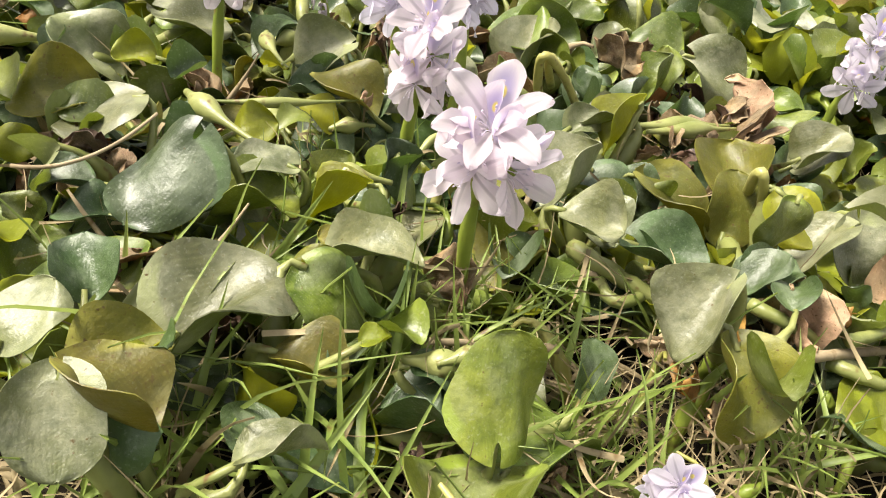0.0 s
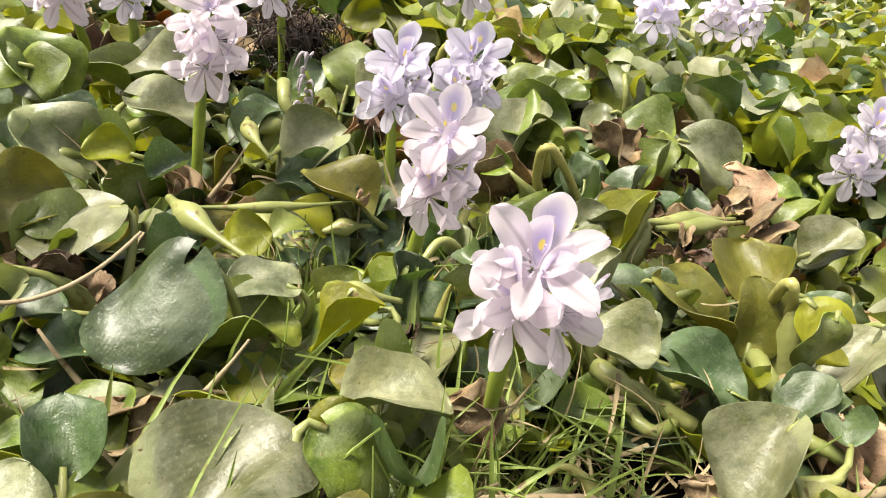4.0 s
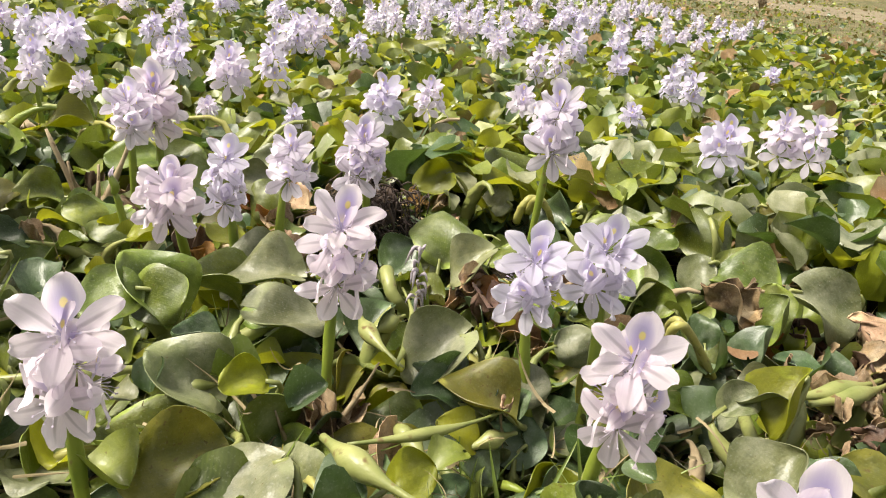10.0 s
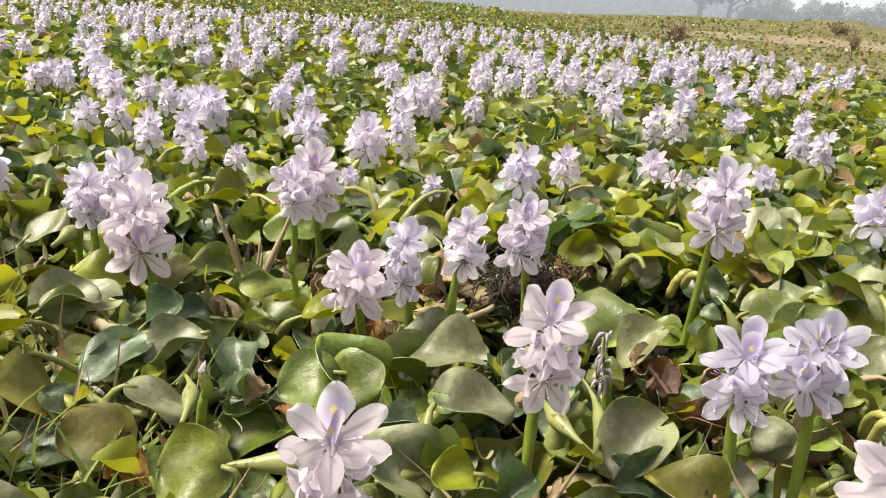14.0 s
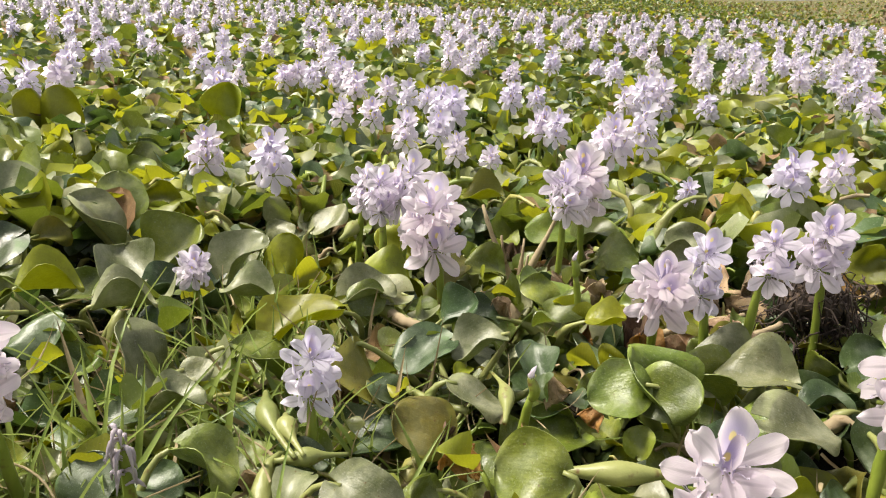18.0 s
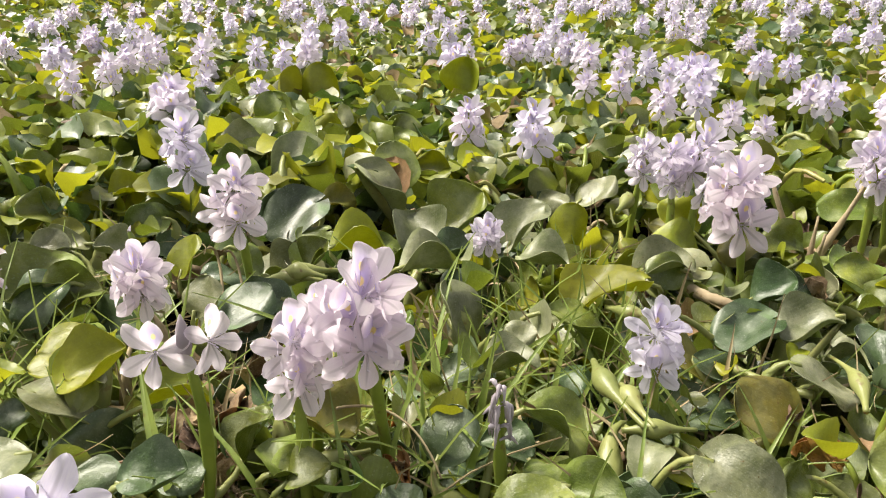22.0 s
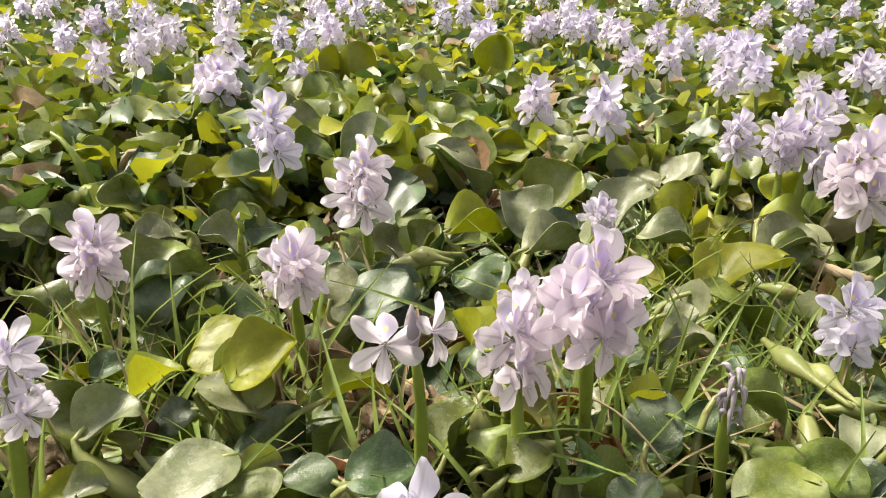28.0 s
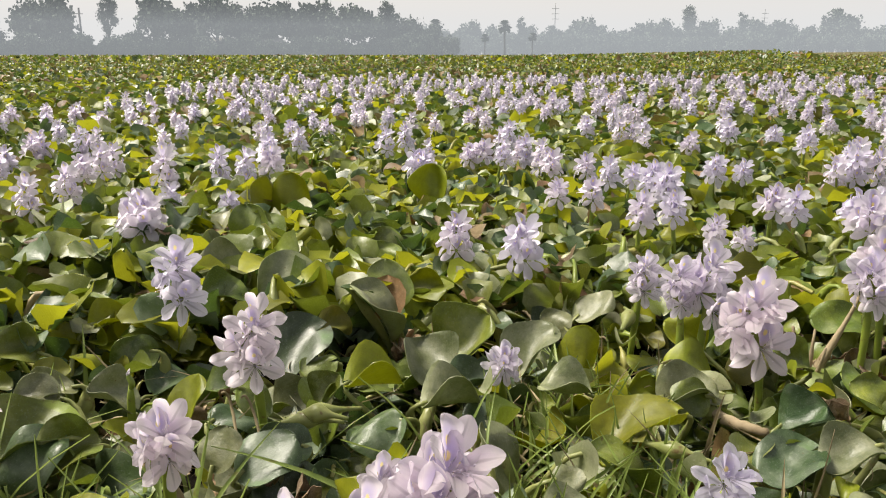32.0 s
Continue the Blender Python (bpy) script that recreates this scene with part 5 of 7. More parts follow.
leaf(p, -0.035, 0.267, 0.048, 0.022, -23, 0, 121, "green", 3)
leaf(p, -0.024, 0.259, 0.064, 0.033, -18, -6, -100, "olive", 2, 0.007)
leaf(p, -0.065, 0.260, 0.040, 0.019, 10, -36, 90, "dark", 6)
leaf(p, 0.005, 0.266, 0.080, 0.014, 22, 4, -70, "yellow", 3, 0.004)
p = plant(-0.041, 0.490, "dark")
leaf(p, 0.001, 0.452, 0.080, 0.030, 65, 12, 41, "dark", 7)
leaf(p, -0.063, 0.498, 0.048, 0.023, 35, 6, -58, "dark", 3)
leaf(p, -0.041, 0.528, 0.048, 0.031, -20, 13, -111, "dark", 8, 0.004)
p = plant(-0.075, 0.205, "pale")
leaf(p, -0.092, 0.208, 0.080, 0.043, -37, -20, -94, "olive", 7, 0.007)
leaf(p, -0.106, 0.193, 0.080, 0.037, -44, 2, -165, "pale", 12)
leaf(p, -0.042, 0.223, 0.064, 0.024, 18, 3, 7, "dark", 8, 0.004)
leaf(p, -0.027, 0.197, 0.080, 0.029, 16, -23, -72, "pale", -2)
p = plant(0.056, 0.259, "dark")
leaf(p, 0.064, 0.244, 0.080, 0.048, 50, 16, 16, "green", 6, 0.004)
leaf(p, 0.030, 0.260, 0.048, 0.023, 22, 6, -71, "dark", 4, 0.004)
leaf(p, 0.039, 0.270, 0.064, 0.025, 0, -1, -98, "dark", 9)
leaf(p, 0.117, 0.285, 0.064, 0.025, 58, 22, 15, "dark", 5, 0.007)
p = plant(0.215, 0.341, "dark")
leaf(p, 0.176, 0.313, 0.080, 0.046, -56, 8, 114, "pale", 11, 0.004)
leaf(p, 0.193, 0.274, 0.068, 0.045, -41, -1, -163, "olive", 0, 0.004)
leaf(p, 0.246, 0.352, 0.080, 0.026, 13, -22, -23, "dark", 3, 0.007)
leaf(p, 0.237, 0.375, 0.080, 0.031, 46, 8, -83, "dark", 12)
leaf(p, 0.248, 0.387, 0.072, 0.035, 24, 15, -56, "dark", 13, 0.007)
p = plant(0.268, 0.436, "yellow")
leaf(p, 0.275, 0.430, 0.088, 0.039, -47, 27, -170, "yellow", 4, 0.007)
leaf(p, 0.245, 0.460, 0.080, 0.045, 64, 12, 2, "olive", 5)
leaf(p, 0.286, 0.455, 0.088, 0.033, -21, 33, -155, "dark", 8, 0.007)
leaf(p, 0.253, 0.402, 0.096, 0.035, -69, -19, -172, "green", 9)
leaf(p, 0.283, 0.411, 0.080, 0.043, -51, 2, 86, "pale", 12)
p = plant(0.286, 0.457, "pale")
leaf(p, 0.315, 0.412, 0.080, 0.041, -57, 8, -179, "pale", 5)
leaf(p, 0.264, 0.516, 0.080, 0.053, 20, -20, -19, "olive", 2, 0.004)
p = plant(0.144, 0.446, "pale")
leaf(p, 0.187, 0.398, 0.064, 0.047, -7, 15, -121, "dark", 11)
leaf(p, 0.149, 0.434, 0.068, 0.040, -25, 9, -144, "pale", 8, 0.007)
leaf(p, 0.131, 0.403, 0.080, 0.038, -11, 20, -117, "pale", 2)
leaf(p, 0.134, 0.474, 0.080, 0.054, 51, -3, -76, "pale", 7, 0.004)
leaf(p, 0.209, 0.477, 0.068, 0.059, -17, 4, -123, "olive", -2)
p = plant(0.169, 0.541, "dark")
leaf(p, 0.165, 0.483, 0.064, 0.044, -32, 25, -139, "dark", 1, 0.004)
leaf(p, 0.185, 0.492, 0.056, 0.039, -30, 16, -150, "dark", 13)
leaf(p, 0.180, 0.555, 0.084, 0.046, -65, 14, 92, "yellow", 11)
leaf(p, 0.155, 0.571, 0.080, 0.027, 40, 34, -73, "pale", 0, 0.004)
leaf(p, 0.172, 0.577, 0.080, 0.038, -21, -11, 86, "pale", 2, 0.007)
p = plant(0.335, 0.636, "pale")
leaf(p, 0.371, 0.593, 0.080, 0.049, 48, 9, -92, "pale", 4, 0.004)
leaf(p, 0.360, 0.572, 0.088, 0.042, 46, 23, -90, "pale", 13, 0.007)
leaf(p, 0.374, 0.664, 0.080, 0.041, 20, 13, -116, "green", 6)
leaf(p, 0.375, 0.688, 0.080, 0.033, 19, 24, -105, "green", 3, 0.007)
leaf(p, 0.244, 0.647, 0.072, 0.039, 22, -11, 47, "dark", 8)
p = plant(0.137, 0.758, "green")
leaf(p, 0.122, 0.785, 0.080, 0.070, 62, 8, -55, "green", 12, 0.007)
leaf(p, 0.150, 0.784, 0.080, 0.064, -6, 54, -118, "green", 13, 0.004)
leaf(p, 0.131, 0.763, 0.080, 0.062, 59, 8, -58, "pale", 13, 0.004)
leaf(p, 0.148, 0.742, 0.080, 0.036, -16, -67, 49, "green", 7, 0.007)
leaf(p, 0.201, 0.716, 0.088, 0.047, -28, 17, -132, "brown", 8, 0.007)
p = plant(0.250, 0.715, "green")
leaf(p, 0.260, 0.731, 0.080, 0.051, 73, -5, -63, "green", 4, 0.007)
leaf(p, 0.235, 0.738, 0.088, 0.038, -30, -39, 133, "brown", 13)
leaf(p, 0.251, 0.703, 0.088, 0.045, 64, -2, -76, "green", 7)
leaf(p, 0.311, 0.722, 0.088, 0.060, -29, 27, -144, "pale", 0)
leaf(p, 0.218, 0.668, 0.072, 0.043, 74, -16, -79, "dark", 3)
p = plant(0.357, 0.758, "green")
leaf(p, 0.334, 0.764, 0.080, 0.055, -34, -32, 94, "green", 10)
p = plant(0.494, 0.917, "green")
leaf(p, 0.477, 0.978, 0.080, 0.074, -19, -35, 78, "green", 8, 0.007)
leaf(p, 0.496, 0.858, 0.072, 0.047, 24, 41, -105, "green", 6)
p = plant(-0.035, 0.594, "pale")
leaf(p, -0.072, 0.617, 0.080, 0.053, -34, -26, 125, "pale", 0)
leaf(p, -0.047, 0.595, 0.072, 0.027, 34, -36, 43, "olive", 5)
leaf(p, -0.005, 0.590, 0.072, 0.037, -3, 58, -96, "pale", 4, 0.007)
leaf(p, -0.072, 0.582, 0.064, 0.038, 6, -9, 80, "dark", 7, 0.007)
leaf(p, -0.017, 0.575, 0.064, 0.025, -32, -11, 161, "dark", 13, 0.004)
p = plant(0.004, 0.602, "olive")
leaf(p, -0.043, 0.564, 0.080, 0.049, 31, -12, 74, "olive", 0)
leaf(p, 0.048, 0.642, 0.080, 0.035, 13, 59, -83, "pale", 10, 0.004)
p = plant(-0.197, 0.364, "green")
leaf(p, -0.205, 0.365, 0.056, 0.023, 47, -7, 73, "green", 13, 0.004)
p = plant(-0.260, 0.679, "yellow")
leaf(p, -0.297, 0.676, 0.096, 0.057, 57, -12, 62, "green", 11)
leaf(p, -0.280, 0.657, 0.096, 0.047, -4, 57, -119, "green", 4, 0.004)
leaf(p, -0.321, 0.652, 0.096, 0.048, -18, -45, 122, "green", 8)
leaf(p, -0.253, 0.717, 0.080, 0.046, 34, -2, 90, "green", -1, 0.004)
leaf(p, -0.206, 0.676, 0.080, 0.042, -13, -26, 102, "green", 1, 0.004)
p = plant(-0.213, 0.768, "pale")
leaf(p, -0.231, 0.758, 0.080, 0.052, 10, -19, 97, "pale", 11, 0.004)
leaf(p, -0.213, 0.717, 0.096, 0.053, 4, -24, 87, "pale", 0, 0.004)
leaf(p, -0.264, 0.822, 0.088, 0.037, 14, -14, 97, "yellow", 4, 0.004)
p = plant(-0.054, 0.824, "green")
leaf(p, -0.045, 0.860, 0.092, 0.067, 45, 5, -3, "green", 9)
leaf(p, -0.024, 0.797, 0.080, 0.047, -40, -17, 116, "pale", 0)
leaf(p, -0.090, 0.839, 0.072, 0.042, 48, 36, -48, "dark", 8)
p = plant(0.208, 1.122, "pale")
leaf(p, 0.227, 1.173, 0.104, 0.090, 53, 9, -78, "pale", 12)
leaf(p, 0.247, 1.069, 0.096, 0.091, 49, 14, -78, "green", 13, 0.004)
p = plant(0.261, 0.860, "green")
leaf(p, 0.264, 0.907, 0.096, 0.063, 63, -29, -14, "green", 10, 0.007)
leaf(p, 0.279, 0.853, 0.080, 0.038, -41, -54, 104, "green", 6)
leaf(p, 0.246, 0.967, 0.088, 0.062, 18, -34, 52, "green", 9)
leaf(p, 0.216, 0.813, 0.080, 0.041, -58, -29, 119, "pale", 8, 0.004)
leaf(p, 0.260, 0.788, 0.080, 0.063, -13, 19, -124, "green", 2)
p = plant(0.410, 1.025, "pale")
leaf(p, 0.465, 1.038, 0.088, 0.075, 28, 30, -99, "pale", 0, 0.004)
leaf(p, 0.398, 0.990, 0.096, 0.038, -48, 33, -159, "olive", 9)
p = plant(0.026, 1.062, "yellow")
leaf(p, 0.052, 1.095, 0.096, 0.074, 65, -1, 51, "green", 13)
leaf(p, -0.013, 1.094, 0.096, 0.055, 33, -35, 56, "yellow", 4, 0.007)
leaf(p, 0.037, 1.032, 0.080, 0.043, -22, -72, 65, "pale", 1)
leaf(p, -0.043, 1.048, 0.096, 0.044, -32, -57, 143, "yellow", 0)
p = plant(0.007, 1.200, "green")
leaf(p, 0.015, 1.182, 0.088, 0.057, 15, 55, -80, "green", 10)
leaf(p, -0.010, 1.196, 0.096, 0.050, -48, 50, -173, "green", 6)
leaf(p, 0.032, 1.212, 0.088, 0.064, 35, -33, 54, "green", 0)
p = plant(0.140, 0.927, "green")
leaf(p, 0.165, 0.927, 0.080, 0.057, 14, 38, -93, "green", 4, 0.004)
leaf(p, 0.097, 0.974, 0.088, 0.048, 27, -51, 7, "dark", 0, 0.007)
leaf(p, 0.198, 0.892, 0.072, 0.062, 43, 9, -84, "green", 11, 0.004)
p = plant(0.243, 0.583, "olive")
leaf(p, 0.231, 0.587, 0.080, 0.027, -24, -21, 78, "olive", 10, 0.004)
p = plant(0.139, 0.669, "dark")
leaf(p, 0.179, 0.701, 0.072, 0.027, 62, -19, -1, "dark", 0, 0.007)
leaf(p, 0.087, 0.655, 0.080, 0.027, -13, -63, 46, "green", 0, 0.007)
p = plant(0.128, 0.597, "green")
leaf(p, 0.112, 0.605, 0.056, 0.037, 15, -20, 58, "green", 11, 0.004)
p = plant(-0.128, 0.663, "dark")
leaf(p, -0.158, 0.628, 0.048, 0.026, -17, -43, 161, "dark", 1, 0.007)
leaf(p, -0.115, 0.680, 0.064, 0.041, -52, 3, 125, "dark", 13, 0.007)
p = plant(-0.235, 1.011, "pale")
leaf(p, -0.247, 0.965, 0.080, 0.049, -43, -14, 128, "green", 9)
leaf(p, -0.263, 0.997, 0.088, 0.044, 23, -42, 61, "pale", 7)
leaf(p, -0.252, 1.074, 0.096, 0.044, 17, -53, 66, "pale", 12)
p = plant(-0.386, 0.847, "green")
leaf(p, -0.408, 0.856, 0.088, 0.035, 39, -33, 76, "green", 5)
leaf(p, -0.379, 0.843, 0.080, 0.040, -33, -18, 134, "green", 6, 0.004)
leaf(p, -0.407, 0.891, 0.080, 0.053, 15, -18, 95, "green", 6)
leaf(p, -0.332, 0.820, 0.080, 0.036, 6, 17, -89, "yellow", 7, 0.004)
leaf(p, -0.460, 0.799, 0.072, 0.039, -4, -22, 114, "dark", 2, 0.004)
p = plant(0.448, 0.876, "green")
leaf(p, 0.434, 0.879, 0.088, 0.051, -61, -19, 109, "green", 9)
p = plant(-0.373, 0.532, "green")
leaf(p, -0.377, 0.538, 0.088, 0.054, -24, -57, 104, "green", 8)
leaf(p, -0.358, 0.546, 0.056, 0.033, -9, -43, 160, "dark", 13)
leaf(p, -0.366, 0.499, 0.080, 0.020, 10, -52, 134, "pale", 4, 0.004)
leaf(p, -0.439, 0.514, 0.072, 0.024, 16, -56, 132, "green", 12)
p = plant(-0.467, 0.622, "olive")
leaf(p, -0.463, 0.596, 0.072, 0.051, 33, -34, 83, "olive", 1)
leaf(p, -0.425, 0.632, 0.080, 0.046, -32, -2, -84, "pale", 4, 0.004)
leaf(p, -0.504, 0.637, 0.064, 0.031, -42, 15, -98, "dark", 7)
p = plant(-0.463, 0.707, "dark")
leaf(p, -0.491, 0.690, 0.080, 0.050, -21, -10, 131, "dark", 12, 0.004)
leaf(p, -0.441, 0.705, 0.088, 0.048, -27, -8, 130, "pale", 2)
leaf(p, -0.474, 0.769, 0.088, 0.040, 27, 21, -73, "dark", 2)
leaf(p, -0.394, 0.715, 0.080, 0.036, 28, 2, 17, "dark", 11, 0.007)
leaf(p, -0.525, 0.637, 0.080, 0.047, -57, -12, -109, "olive", 6)
p = plant(-0.575, 0.789, "pale")
leaf(p, -0.572, 0.790, 0.088, 0.049, 7, 16, -56, "pale", 11)
leaf(p, -0.573, 0.772, 0.088, 0.038, -5, -60, 130, "green", 1)
leaf(p, -0.571, 0.808, 0.080, 0.053, -3, -19, 108, "pale", 5)
leaf(p, -0.610, 0.699, 0.088, 0.072, -16, 8, 117, "yellow", -2)
leaf(p, -0.574, 0.862, 0.088, 0.053, -12, 14, -70, "yellow", 8, 0.004)
p = plant(-0.512, 0.926, "olive")
leaf(p, -0.520, 0.915, 0.080, 0.044, -6, -20, 116, "olive", 9, 0.007)
leaf(p, -0.481, 0.923, 0.080, 0.042, 13, -29, 99, "green", 13)
leaf(p, -0.593, 0.926, 0.096, 0.043, 44, -37, 61, "yellow", 11)
p = plant(-0.503, 1.159, "yellow")
leaf(p, -0.529, 1.150, 0.104, 0.055, -2, -16, 108, "yellow", -5, 0.004)
p = plant(-0.613, 1.412, "yellow")
leaf(p, -0.641, 1.403, 0.104, 0.058, -1, -26, 109, "yellow", 0, 0.007)
p = plant(-0.377, 1.042, "green")
leaf(p, -0.424, 1.058, 0.088, 0.055, 0, -25, 103, "green", 12, 0.007)
leaf(p, -0.360, 1.063, 0.096, 0.048, 35, 13, -70, "green", 0)
leaf(p, -0.330, 1.004, 0.088, 0.051, 14, 27, -82, "green", 8, 0.004)
p = plant(-0.615, 0.438, "dark")
leaf(p, -0.644, 0.456, 0.080, 0.038, 43, 8, -6, "dark", 1, 0.007)
leaf(p, -0.613, 0.476, 0.064, 0.034, 16, -6, 94, "dark", 3)
leaf(p, -0.642, 0.387, 0.072, 0.027, 24, 5, -41, "dark", 12, 0.004)
leaf(p, -0.579, 0.491, 0.080, 0.041, -29, -6, -82, "green", 0)
leaf(p, -0.566, 0.412, 0.080, 0.041, 12, 5, -67, "green", 12, 0.007)
p = plant(-0.689, 0.613, "pale")
leaf(p, -0.710, 0.601, 0.080, 0.052, -64, -13, -101, "pale", 12, 0.007)
leaf(p, -0.648, 0.591, 0.088, 0.023, -4, 36, -65, "pale", 4, 0.004)
leaf(p, -0.676, 0.541, 0.072, 0.035, 3, -8, 123, "dark", 5)
leaf(p, -0.614, 0.637, 0.080, 0.054, -24, -5, -77, "green", -2)
leaf(p, -0.753, 0.699, 0.072, 0.037, -4, 16, -60, "dark", 1)
p = plant(-0.631, 0.559, "pale")
leaf(p, -0.637, 0.543, 0.088, 0.036, 11, -3, -53, "pale", -5, 0.007)
leaf(p, -0.605, 0.594, 0.056, 0.030, 43, 19, -15, "dark", 9)
p = plant(-0.828, 0.695, "pale")
leaf(p, -0.783, 0.685, 0.088, 0.050, -5, -2, -56, "pale", -1, 0.004)
leaf(p, -0.832, 0.621, 0.080, 0.050, -11, -14, 139, "dark", 10)
leaf(p, -0.863, 0.682, 0.096, 0.051, -9, 6, -54, "yellow", -1)
leaf(p, -0.787, 0.765, 0.072, 0.046, 4, 19, -55, "dark", 13, 0.004)
leaf(p, -0.844, 0.770, 0.088, 0.058, 29, 4, 34, "pale", 7)
p = plant(-0.988, 0.764, "dark")
leaf(p, -0.993, 0.735, 0.088, 0.069, -31, -25, 159, "dark", 12)
leaf(p, -0.955, 0.722, 0.080, 0.033, -11, -32, 134, "green", 6, 0.007)
leaf(p, -1.016, 0.752, 0.096, 0.047, 25, 57, 10, "dark", 5)
leaf(p, -0.999, 0.847, 0.080, 0.036, -6, 35, -55, "olive", 0, 0.007)
p = plant(-1.083, 0.949, "yellow")
leaf(p, -1.109, 0.907, 0.104, 0.079, -8, -22, 138, "pale", 3, 0.004)
leaf(p, -1.043, 0.962, 0.096, 0.045, 43, 17, -31, "yellow", 7)
leaf(p, -1.090, 0.982, 0.096, 0.057, -4, 15, -52, "yellow", -2)
p = plant(-0.955, 0.929, "green")
leaf(p, -0.975, 0.945, 0.112, 0.067, 60, 1, 35, "green", 1, 0.007)
leaf(p, -0.960, 0.881, 0.096, 0.075, -42, 4, -72, "pale", -2, 0.004)
leaf(p, -0.938, 0.985, 0.096, 0.047, 30, -61, 63, "yellow", 2, 0.007)
p = plant(-1.374, 1.272, "yellow")
leaf(p, -1.354, 1.290, 0.144, 0.081, 78, 7, 21, "yellow", 6)
leaf(p, -1.396, 1.266, 0.144, 0.070, 81, 3, 75, "yellow", 4)
p = plant(-1.359, 1.107, "green")
leaf(p, -1.327, 1.115, 0.128, 0.063, 69, 7, 42, "green", 3, 0.007)
leaf(p, -1.419, 1.107, 0.104, 0.049, 25, -67, 74, "yellow", 13, 0.004)
p = plant(-1.182, 1.583, "yellow")
leaf(p, -1.178, 1.592, 0.128, 0.082, 78, 6, 3, "yellow", 2, 0.004)
p = plant(-0.712, 0.837, "pale")
leaf(p, -0.693, 0.845, 0.096, 0.044, 69, 16, 17, "yellow", 6, 0.004)
leaf(p, -0.744, 0.847, 0.088, 0.058, 44, 12, -32, "pale", 11, 0.007)
leaf(p, -0.688, 0.747, 0.088, 0.046, 8, -7, 112, "pale", -5, 0.004)
leaf(p, -0.744, 0.932, 0.088, 0.035, 22, -59, 51, "pale", 6, 0.004)
p = plant(-0.842, 0.815, "green")
leaf(p, -0.822, 0.835, 0.088, 0.069, 37, 19, -31, "green", 2, 0.004)
p = plant(-1.158, 0.857, "green")
leaf(p, -1.158, 0.824, 0.104, 0.054, 7, -25, 133, "green", 7, 0.004)
leaf(p, -1.190, 0.861, 0.096, 0.035, 32, -55, 97, "yellow", 6)
p = plant(-1.237, 0.975, "pale")
leaf(p, -1.285, 0.973, 0.096, 0.073, 9, -18, 132, "pale", 7, 0.004)
leaf(p, -1.241, 0.931, 0.104, 0.067, -3, -33, 131, "pale", 2, 0.004)
p = plant(-1.167, 1.148, "yellow")
leaf(p, -1.204, 1.179, 0.096, 0.049, 76, -31, 45, "yellow", 4, 0.007)
leaf(p, -1.157, 1.171, 0.104, 0.055, 54, -28, 72, "yellow", 8)
leaf(p, -1.196, 1.073, 0.104, 0.058, 25, -34, 102, "yellow", 0)
p = plant(-1.043, 1.126, "green")
leaf(p, -1.080, 1.145, 0.096, 0.065, 2, -32, 123, "green", 3, 0.004)
leaf(p, -1.054, 1.092, 0.104, 0.044, 34, -59, 52, "green", 6, 0.007)
p = plant(-0.892, 1.074, "green")
leaf(p, -0.899, 1.051, 0.088, 0.050, -31, -51, -171, "green", 1, 0.004)
p = plant(-0.922, 0.571, "dark")
leaf(p, -0.896, 0.564, 0.080, 0.040, 13, -36, 126, "dark", 5, 0.004)
leaf(p, -0.888, 0.539, 0.088, 0.053, 23, 14, -35, "dark", 1)
leaf(p, -0.924, 0.521, 0.096, 0.036, 54, 7, -3, "pale", 1)
leaf(p, -0.911, 0.674, 0.080, 0.034, 42, 14, -25, "green", 2, 0.004)
leaf(p, -0.962, 0.597, 0.080, 0.048, -1, 7, -52, "dark", 9)
p = plant(-0.728, 1.003, "pale")
leaf(p, -0.708, 1.014, 0.088, 0.051, 27, 15, -53, "pale", 4, 0.007)
p = plant(-0.534, 0.473, "dark")
leaf(p, -0.529, 0.537, 0.064, 0.027, -22, 24, -95, "dark", 12, 0.007)
leaf(p, -0.518, 0.457, 0.064, 0.030, -10, 48, -120, "dark", 1, 0.007)
leaf(p, -0.464, 0.477, 0.088, 0.043, -17, 37, -112, "pale", 5)
leaf(p, -0.570, 0.445, 0.080, 0.032, 7, -3, 97, "green", 10)
leaf(p, -0.541, 0.436, 0.080, 0.033, 1, 25, -97, "green", 0, 0.007)
p = plant(-0.999, 0.606, "green")
leaf(p, -0.961, 0.624, 0.080, 0.039, -54, 13, -89, "green", 1)
leaf(p, -1.022, 0.603, 0.088, 0.039, 54, 5, -10, "yellow", 12)
p = plant(-0.544, 1.267, "pale")
leaf(p, -0.555, 1.270, 0.096, 0.040, 62, -20, 44, "pale", 3)
p = plant(-0.277, 1.227, "green")
leaf(p, -0.305, 1.226, 0.096, 0.058, -18, -29, 99, "green", 10, 0.004)
p = plant(-0.148, 1.488, "pale")
leaf(p, -0.180, 1.489, 0.096, 0.070, -32, -38, 109, "pale", 4)
p = plant(0.058, 2.354, "yellow")
leaf(p, -0.000, 2.362, 0.112, 0.122, -18, -40, 94, "yellow", 6)
p = plant(-0.087, 2.187, "yellow")
leaf(p, -0.083, 2.203, 0.120, 0.064, 59, 3, -8, "yellow", 5, 0.004)
p = plant(-0.912, 0.377, "yellow")
leaf(p, -0.945, 0.390, 0.096, 0.049, -22, -14, 160, "yellow", 1, 0.004)
leaf(p, -0.898, 0.391, 0.096, 0.048, 16, 17, -26, "yellow", 7)
leaf(p, -0.950, 0.348, 0.064, 0.025, 4, -27, 145, "dark", 9, 0.007)
leaf(p, -0.901, 0.361, 0.080, 0.044, -25, -5, -63, "pale", 5)
leaf(p, -0.838, 0.406, 0.080, 0.038, 4, 0, -42, "yellow", -3)
